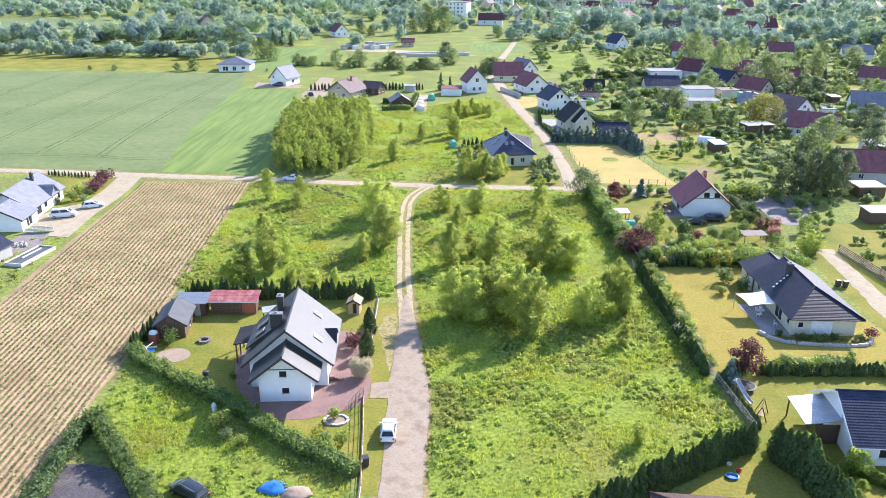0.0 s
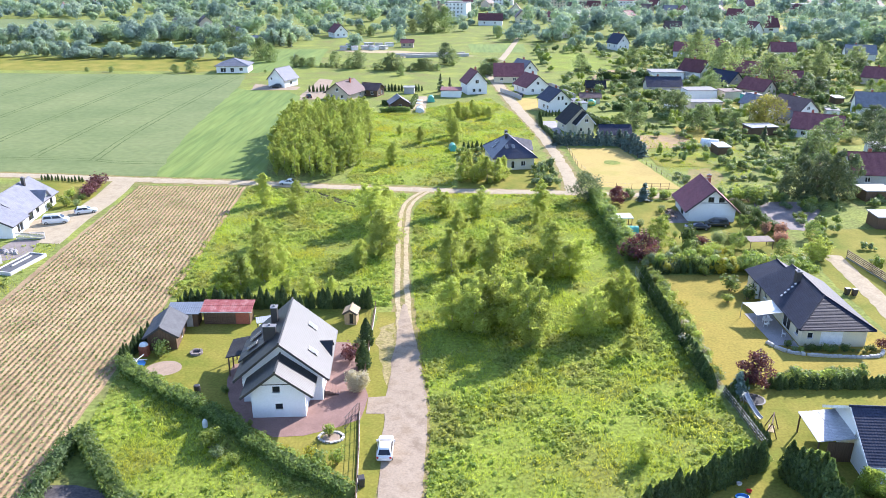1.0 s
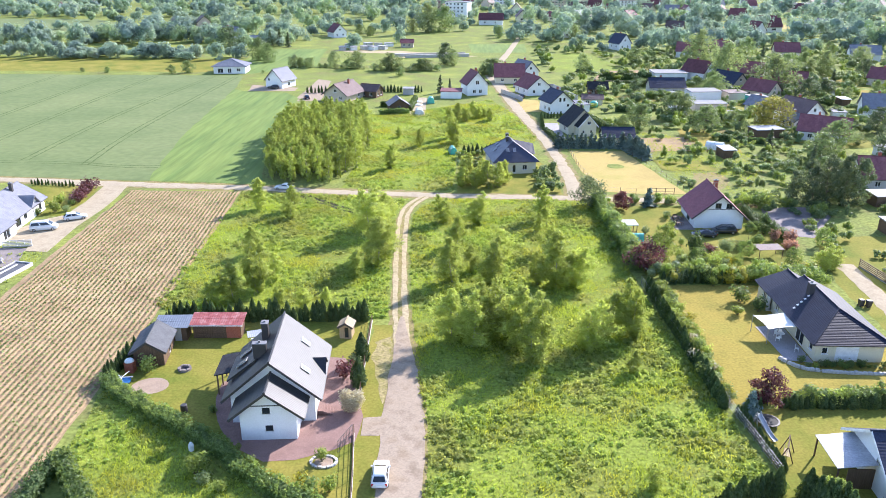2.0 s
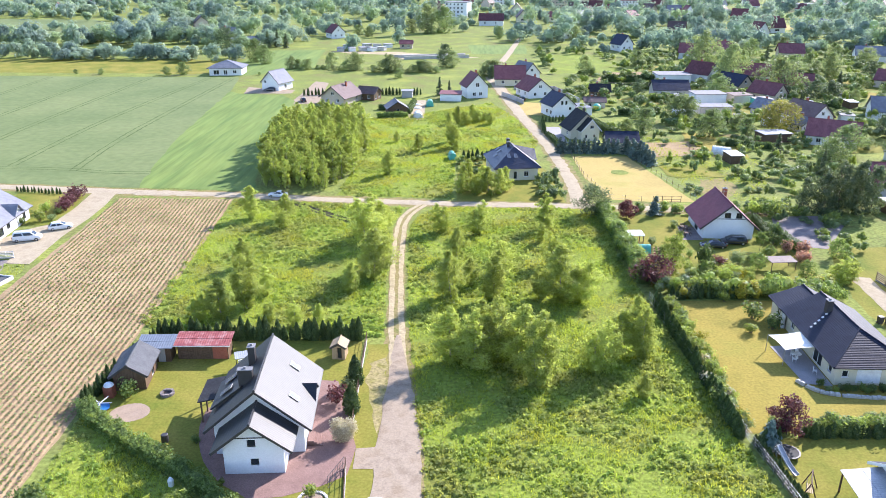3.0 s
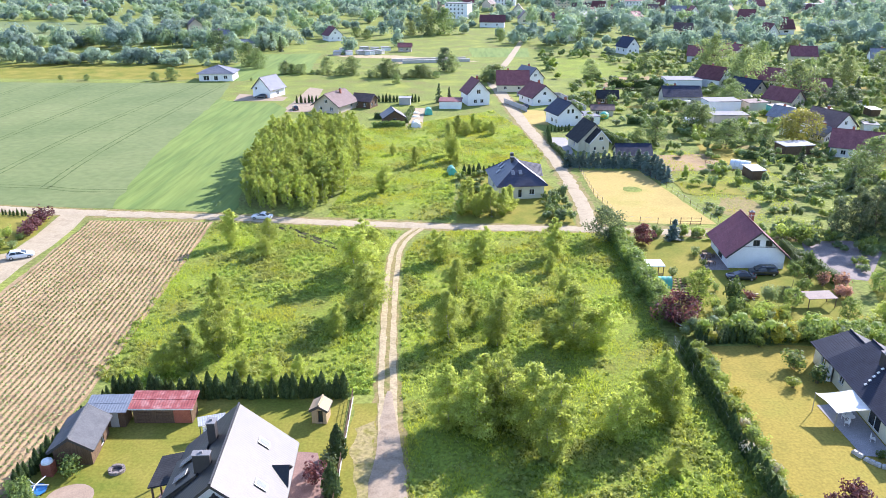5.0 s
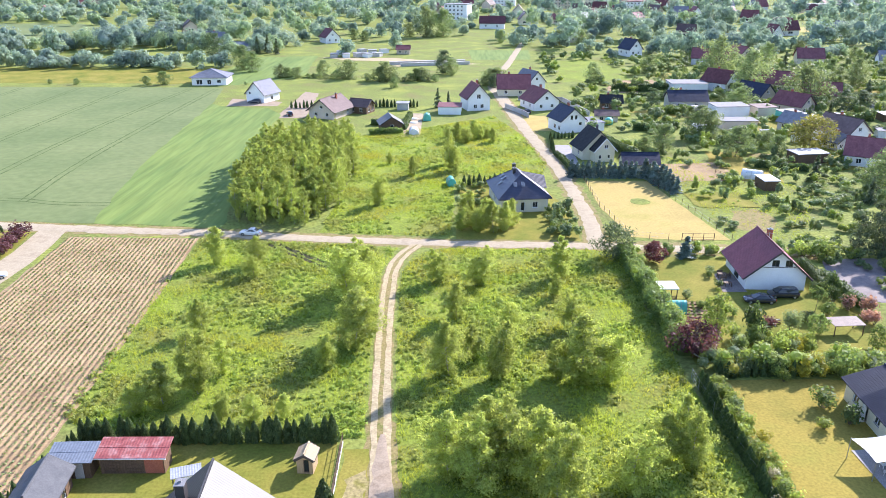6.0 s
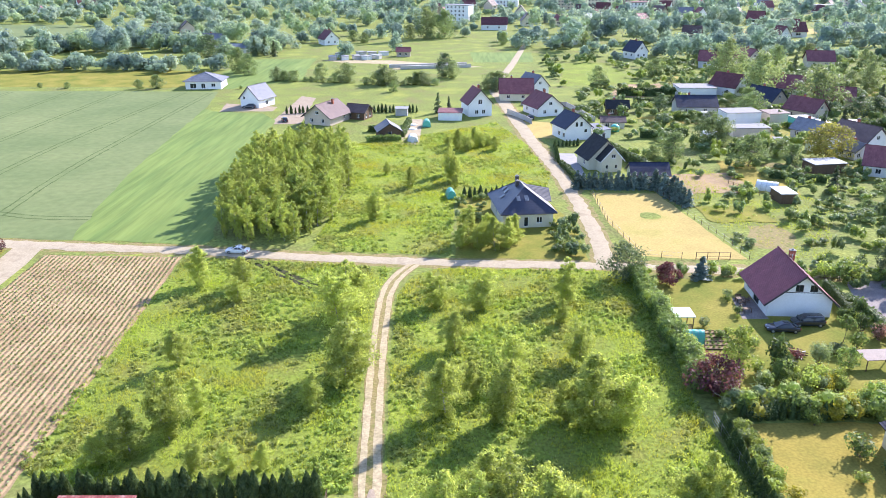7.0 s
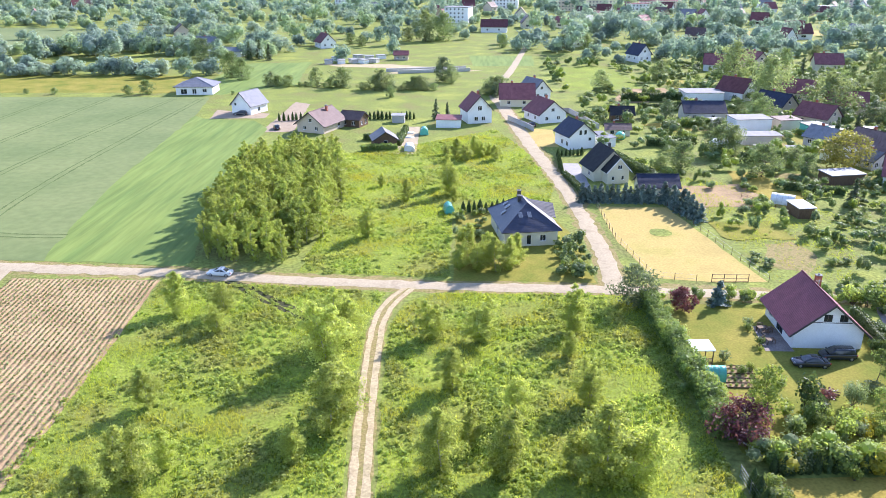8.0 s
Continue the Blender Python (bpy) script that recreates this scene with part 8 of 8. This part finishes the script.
for row in (("dark", -9.5, 383, 10.6, 1.0), ("grey", -5.5, 380, 7.5, 1.1), ("green", -103, 393, 11.5, 1.1), ("green", -97, 388, 9.5, 1.1), ("grey", -63, 378, 8, 1.0), ("spruce", -9, 303, 7), ("spruce", -5.5, 310, 6), ("dark", 12, 345, 6), ("green", -28, 345, 4.5, 1.1),
            ("green", 72.5, 236, 8.0, 1.1), ("grey", 84, 246, 5, 1.2), ("light", 48, 236, 5.5, 1.1), ("green", 95, 300, 8, 1.3), ("light", 93, 316, 9, 1.4), ("dark", 120, 300, 8, 1.3), ("dark", 128, 296, 8, 1.3), ("dark", 136, 300, 8, 1.3), ("green", 112, 228, 7, 1.2), ("spruce", 88, 196, 8), ("spruce", 84, 214, 8, 1.2), ("green", 94, 205, 7, 1.2),
            ("grey", 56, 500, 17, 1.0), ("grey", 70, 510, 16, 1.2), ("green", 30, 505, 15, 1.0), ("green", 22, 512, 16, 0.9), ("grey", -25, 545, 19, 1.0), ("green", -14, 552, 17, 1.1), ("grey", -36, 548, 16, 1.1), ("green", -62, 520, 13, 1.3), ("green", -70, 530, 14, 1.2), ("spruce", -112, 455, 12), ("spruce", -107, 457, 13), ("spruce", -101, 452, 11), ("green", -140, 440, 11, 1.2), ("dark", -130, 436, 11, 1.3)):
    mid_tree(*row)
houses_at = [(r[1], r[2]) for r in rows] + [(88, 288), (84, 272), (88, 342), (89, 232), (31, 268), (26, 304), (19, 331), (26, 346), (34, 236), (44, 222), (95.5, 244), (69.6, 215), (72, 266)]
mg = np.random.default_rng(31)


def clear(x, y, r=7.5):
    return all(math.hypot(x - a, y - b) > r for a, b in houses_at)


n = 0
while n < 165:
    x, y = mg.uniform(52, 260), mg.uniform(172, 470)
    if x > 0.72 * y + 20 or (x < 75 and y < 250 and mg.random() < 0.85) or not clear(x, y) or (42 < x < 72 and 360 < y < 432):
        continue
    mid_tree(mg.choice(["green", "light", "grey", "dark", "green", "spruce", "green"]), x, y, mg.uniform(3.5, 8.5) * (1.25 if y > 350 else 1), mg.uniform(0.9, 1.3))
    n += 1
for x0, x1, y, h in ((-41, -12, 362, 3.6), (-68, -48, 369, 3.6), (-80, -72, 372, 3.0), (6, 14, 352, 4)):
    x = x0
    while x < x1:
        tagged(mid_tree(mg.choice(["grey", "green", "grey"]), x, y + mg.normal(0, 1.0), h * mg.uniform(0.7, 1.2), 1.5), "broad grey-green willow scrub in the meadow")
        x += 2.6
for x, y, h in ((-160, 349, 2.5), (-131, 349, 3.6), (-124, 350, 4.4), (-172, 350, 2), (-90, 350, 3)):
    mid_tree("green", x, y, h, 1.3)


def far_crowns(name, label, material, places, seed, per=100, leaf=1.7, category="woods", lobes_n=5, heart=0.66):
    """Many far trees in one mesh: each a lumpy crown of leafy lobes round dense hearts."""
    r = np.random.default_rng(seed)
    quads, out, way = [], [], []
    ball = []                                            # a cube's faces in quarters, pushed out to a ball
    for axis in range(3):
        for side in (-1.0, 1.0):
            for u0 in (-1.0, 0.0):
                for v0 in (-1.0, 0.0):
                    quad = [np.roll((side, u, v), axis) for u, v in ((u0, v0), (u0 + 1, v0), (u0 + 1, v0 + 1), (u0, v0 + 1))]
                    ball.append([p / np.linalg.norm(p) for p in (quad if side > 0 else quad[::-1])])
    ball = np.array(ball)
    for x, y, h, w in places:
        lobes = r.normal(0, 1, (lobes_n, 3)) * (0.20 * w, 0.20 * w, 0.14 * h) + (0, 0, 0.54 * h)
        wide = r.uniform(0.22, 0.34, lobes_n)
        d = r.normal(size=(per, 3))
        d /= np.linalg.norm(d, axis=1)[:, None]
        pick = r.integers(0, lobes_n, per)
        size = wide[pick][:, None] * np.array((w, w, h))
        p = lobes[pick] + d * size * r.uniform(0.78, 1.12, per)[:, None]
        p[:, 2] = np.maximum(p[:, 2], 0.4)
        out.append(p + (x, y, 0))
        way.append(d + (0, 0, 0.3))
        for c, k in zip(lobes, wide):
            m = np.linalg.qr(r.normal(size=(3, 3)))[0]
            q = (ball @ m) * np.array((w, w, h)) * k * heart + c + (x, y, 0)
            q[:, :, 2] = np.maximum(q[:, :, 2], 0.05)
            quads.append(q)
    pos = np.concatenate(out)
    way = np.concatenate(way)
    quads.append(leaf_quads(pos, leaf, r, 0.0, 1.2, way, 0.28))
    ob = part(name, quads_mesh(name, np.concatenate(quads)), material)
    return tagged(ob, label, category, kind="stuff")


low = {"green": [], "light": [], "grey": [], "dark": []}
n = 0
while n < 720:                                           # scrub between the lane houses and through the gardens
    x, y = mg.uniform(38, 230), mg.uniform(236, 440)
    if not clear(x, y, 6.0) or x > 0.7 * y or (42 < x < 72 and 360 < y < 432):
        continue
    low[mg.choice(["green", "light", "grey", "green", "dark"])].append((x, y, mg.uniform(1.8, 5.0), mg.uniform(2.5, 5.5)))
    n += 1
n = 0
while n < 130:
    x, y = mg.uniform(52, 100), mg.uniform(176, 236)
    if not clear(x, y, 5.0) or (x < 62 and y > 180 and mg.random() < 0.7):
        continue
    low[mg.choice(["green", "light", "grey", "green", "dark"])].append((x, y, mg.uniform(1.0, 3.4), mg.uniform(1.6, 3.6)))
    n += 1
beds = {"green": [], "light": [], "grey": [], "dark": []}
for count, x0, x1, y0, y1 in ((60, 66.5, 91, 120, 165), (26, 60, 70, 160, 170), (30, 17, 22.5, 173, 190), (16, -1, 6, 190, 206)):
    for i in range(count):
        x, y = mg.uniform(x0, x1), mg.uniform(y0, y1)
        if x0 == 66.5 and (x < 70 and y < 134 or 79 < x < 91 and 144 < y < 152):
            continue
        beds[mg.choice(["green", "light", "grey", "green", "dark"])].append((x, y, mg.uniform(0.9, 2.8), mg.uniform(1.2, 2.8)))
for k, mat in (("green", L_FRUIT), ("light", L_LIGHT), ("grey", L_GREY), ("dark", L_MIDGREEN)):
    far_crowns("garden_scrub", "dense mixed scrub and fruit bushes in the gardens", mat, low[k], 400 + len(k), 210, 0.33, "scrub")
    far_crowns("garden_shrubs", "mixed shrubs filling the garden beds", mat, beds[k], 500 + len(k), 120, 0.32, "shrubs")

for k, mat in (("green", L_GREEN), ("light", L_LIGHT), ("grey", L_GREY), ("yellow", L_YELLOW)):
    if k in extra:
        far_crowns("shrub_belt", "dense belt of mixed garden shrubs", mat, extra[k], 600 + len(k), 420, 0.2, "shrubs")

tones = {"green": [], "light": [], "grey": [], "dark": []}
for i in range(60):                                      # hedgerows beyond the wheat
    tones[mg.choice(["green", "grey", "dark"])].append((mg.uniform(-330, -112), 402 + mg.normal(0, 5), mg.uniform(4, 9), mg.uniform(5, 9)))
    tones[mg.choice(["green", "grey", "dark", "light"])].append((mg.uniform(-360, -110), 470 + mg.normal(0, 12), mg.uniform(6, 11), mg.uniform(6, 10)))
built = [(hx, hy, 9.0) for hx, hy in houses_at + town_at] + [(bx, by, bw_ / 2 + 4) for bx, by, bw_ in TOWN_BLOCKS]
n = 0
while n < 1850:
    y = mg.uniform(440, 1150)
    x = mg.uniform(-0.68, 0.68) * y
    keep = 0.25 + 1.5 * max(0.0, 0.5 + noise.noise(Vector((x * 0.013, y * 0.009, 4.2))))
    if y < 600 and -100 < x < 60:
        keep = 0.06 if y < 480 else 0.3
    if -260 < x < -100 and y < 470:
        keep = 0.25
    if x < -230 and 495 < y < 640:
        keep = 0.10
    if 180 < x < 345 and 585 < y < 628:
        keep = 0.08
    if mg.random() > keep or any(abs(x - hx) < hr and -24 < y - hy < 9 for hx, hy, hr in built):
        continue
    stand = noise.noise(Vector((x * 0.02, y * 0.02, 9.7)))    # neighbours tend to be of one kind
    k = mg.choice(["dark", "green", "grey", "light"], p=[0.5, 0.35, 0.1, 0.05] if stand > 0.12 else [0.08, 0.27, 0.5, 0.15] if stand < -0.12 else [0.22, 0.4, 0.24, 0.14])
    h = mg.uniform(10, 18) if mg.random() < 0.22 else mg.uniform(4.0, 9.0)
    tones[k].append((x, y, h, h * mg.uniform(0.75, 1.25)))
    n += 1
# These leaf colours carry the distance haze themselves.
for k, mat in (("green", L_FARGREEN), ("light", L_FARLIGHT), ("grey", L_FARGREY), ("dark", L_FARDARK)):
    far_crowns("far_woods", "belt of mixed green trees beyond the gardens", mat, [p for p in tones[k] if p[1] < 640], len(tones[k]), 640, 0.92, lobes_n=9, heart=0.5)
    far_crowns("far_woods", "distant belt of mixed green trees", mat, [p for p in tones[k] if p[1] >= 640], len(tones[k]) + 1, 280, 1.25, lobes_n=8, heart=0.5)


# ---------------- meadow growth ----------------
def inside(x, y, poly):
    c = np.zeros(len(x), bool)
    for (ax, ay), (bx, by) in zip(poly, poly[1:] + poly[:1]):
        cross = ((ay > y) != (by > y)) & (x < (bx - ax) * (y - ay) / (by - ay + 1e-9) + ax)
        c ^= cross
    return c


def field_noise(x, y, s, z):
    return np.array([noise.noise(Vector((a * s, b * s, z))) for a, b in zip(x, y)])


def blades(x, y, h, width, rng):
    """Upright narrow leaning quads."""
    n = len(x)
    a = rng.uniform(0, 2 * math.pi, n)
    u = np.stack([np.cos(a), np.sin(a), np.zeros(n)], 1) * (width * rng.uniform(0.6, 1.3, n) * 0.5)[:, None]
    lean = rng.normal(0, 0.55, (n, 2)) * h[:, None]
    p = np.stack([x, y, np.zeros(n)], 1)
    t = p + np.stack([lean[:, 0], lean[:, 1], h], 1)
    return np.stack([p - u * 0.7, p + u * 0.7, t + u * 0.8, t - u * 0.8], 1)


PLOT_R = [(-3.0, 60), (-3.2, 78), (-5.2, 92), (-6.2, 101), (-7.4, 114), (-9.1, 136), (-10.0, 155), (-8.4, 163), (-4, 166.8), (27, 166.4), (28.2, 160), (28.6, 128), (28.8, 122), (31.2, 87), (32.5, 75), (14, 58)]
PLOT_L = [(-46.6, 112), (-42.0, 108.4), (-10.6, 108.4), (-12.6, 136), (-13.4, 156), (-11.6, 166.8), (-49.0, 170.6), (-48.4, 150)]
PLOT_S = [(-43.4, 88), (-36, 82), (-27, 75.8), (-20.5, 70), (-14, 66), (-10.6, 63.5), (-12, 52), (-24.5, 52), (-29.6, 60.5), (-37.8, 70.2), (-42.0, 74.4)]
PLOT_N = [(-27.5, 174.4), (-2, 172.8), (-1.6, 208), (18, 210), (21.5, 226), (17, 262), (10, 288), (-20, 262), (-33, 256), (-29, 240), (-26.5, 215)]
PLOT_E = [(52, 172), (66, 174), (80, 205), (60, 232), (50, 236), (46, 222), (51, 196)]
PLOT_W = [(-74, 133), (-70.5, 104), (-78, 96), (-95, 100), (-90, 128)]
for k, plot in enumerate((PLOT_R, PLOT_L, PLOT_S, PLOT_N)):
    patch("meadow", plot, 0.008 + 0.002 * k, M_LUSH, "lush uncut meadow with young birches", "meadow", 0.4, 2.0, 30 + k)
gg = np.random.default_rng(90)
green_b, dry_b, weed_p, weed_d = [], [], [], []
for poly, dens, z in ((PLOT_R, 25.0, 1), (PLOT_L, 21.0, 2), (PLOT_S, 26.0, 3), (PLOT_N, 19.0, 4), (PLOT_E, 8.0, 5), (PLOT_W, 6.0, 6)):
    P = np.array(poly)
    lo, hi = P.min(0), P.max(0)
    n = int((hi - lo).prod() * dens)
    x, y = gg.uniform(lo[0], hi[0], n), gg.uniform(lo[1], hi[1], n)
    k = inside(x, y, poly)
    k &= (np.abs((y - 168.3) + 0.835 * (x + 35.4)) > 1.8) | (x > -21) if z == 2 else True
    x, y = x[k], y[k]
    f = field_noise(x, y, 0.16, z * 9.1) + 0.5 * field_noise(x, y, 0.55, z * 3.3)
    sel = gg.random(len(x)) < np.clip(0.55 + 0.9 * f, 0.12, 1)
    big = z in (4, 5)
    h = (0.22 + 0.16 * np.clip(f, -1, 1)) * gg.uniform(0.6, 1.4, len(x))
    dry = gg.random(len(x)) < np.clip(0.06 - 0.3 * f, 0.01, 0.25) * (0.06 if z in (4, 5) else 0.7)
    a = sel & ~dry
    green_b.append(blades(x[a], y[a], h[a], 0.09 if not big else 0.1, gg))
    a = dry
    dry_b.append(blades(x[a], y[a], h[a] * 1.15, 0.11 if not big else 0.14, gg))
    # bushy weeds in drifts
    m = int(len(x) * {4: 0.06, 5: 0.004}.get(z, 0.055))
    wx, wy = gg.uniform(lo[0], hi[0], m * 2), gg.uniform(lo[1], hi[1], m * 2)
    k = inside(wx, wy, poly)
    wx, wy = wx[k], wy[k]
    wf = field_noise(wx, wy, 0.12, z * 5.7 + 40)
    k = gg.random(len(wx)) < np.clip(0.45 + 1.6 * wf, 0.05, 1)
    wx, wy = wx[k], wy[k]
    r = gg.uniform(0.25, 0.6, len(wx))
    per = 14
    d = gg.normal(size=(len(wx), per, 3))
    d /= np.linalg.norm(d, axis=2)[:, :, None]
    d[:, :, 2] = np.abs(d[:, :, 2]) * 0.9
    pts = np.stack([wx, wy, np.full(len(wx), 0.06)], 1)[:, None, :] + d * r[:, None, None] * gg.uniform(0.5, 1.05, (len(wx), per))[:, :, None]
    weed_p.append(pts.reshape(-1, 3))
    weed_d.append((d + (0, 0, 0.4)).reshape(-1, 3))

tagged(part("meadow_grass", quads_mesh("meadow_grass", np.concatenate(green_b)), L_GRASS), "lush uncut yellow-green meadow grass", "grass", kind="stuff")
tagged(part("dry_grass", quads_mesh("dry_grass", np.concatenate(dry_b)), L_DRYGRASS), "pale dry grass stalks in the meadow", "grass", kind="stuff")
tagged(part("meadow_weeds", quads_mesh("meadow_weeds", leaf_quads(np.concatenate(weed_p), 0.27, gg, 0.0, 1.4, np.concatenate(weed_d), 0.6)), L_WEED), "bushy grey-green weeds in drifts", "weeds", kind="stuff")
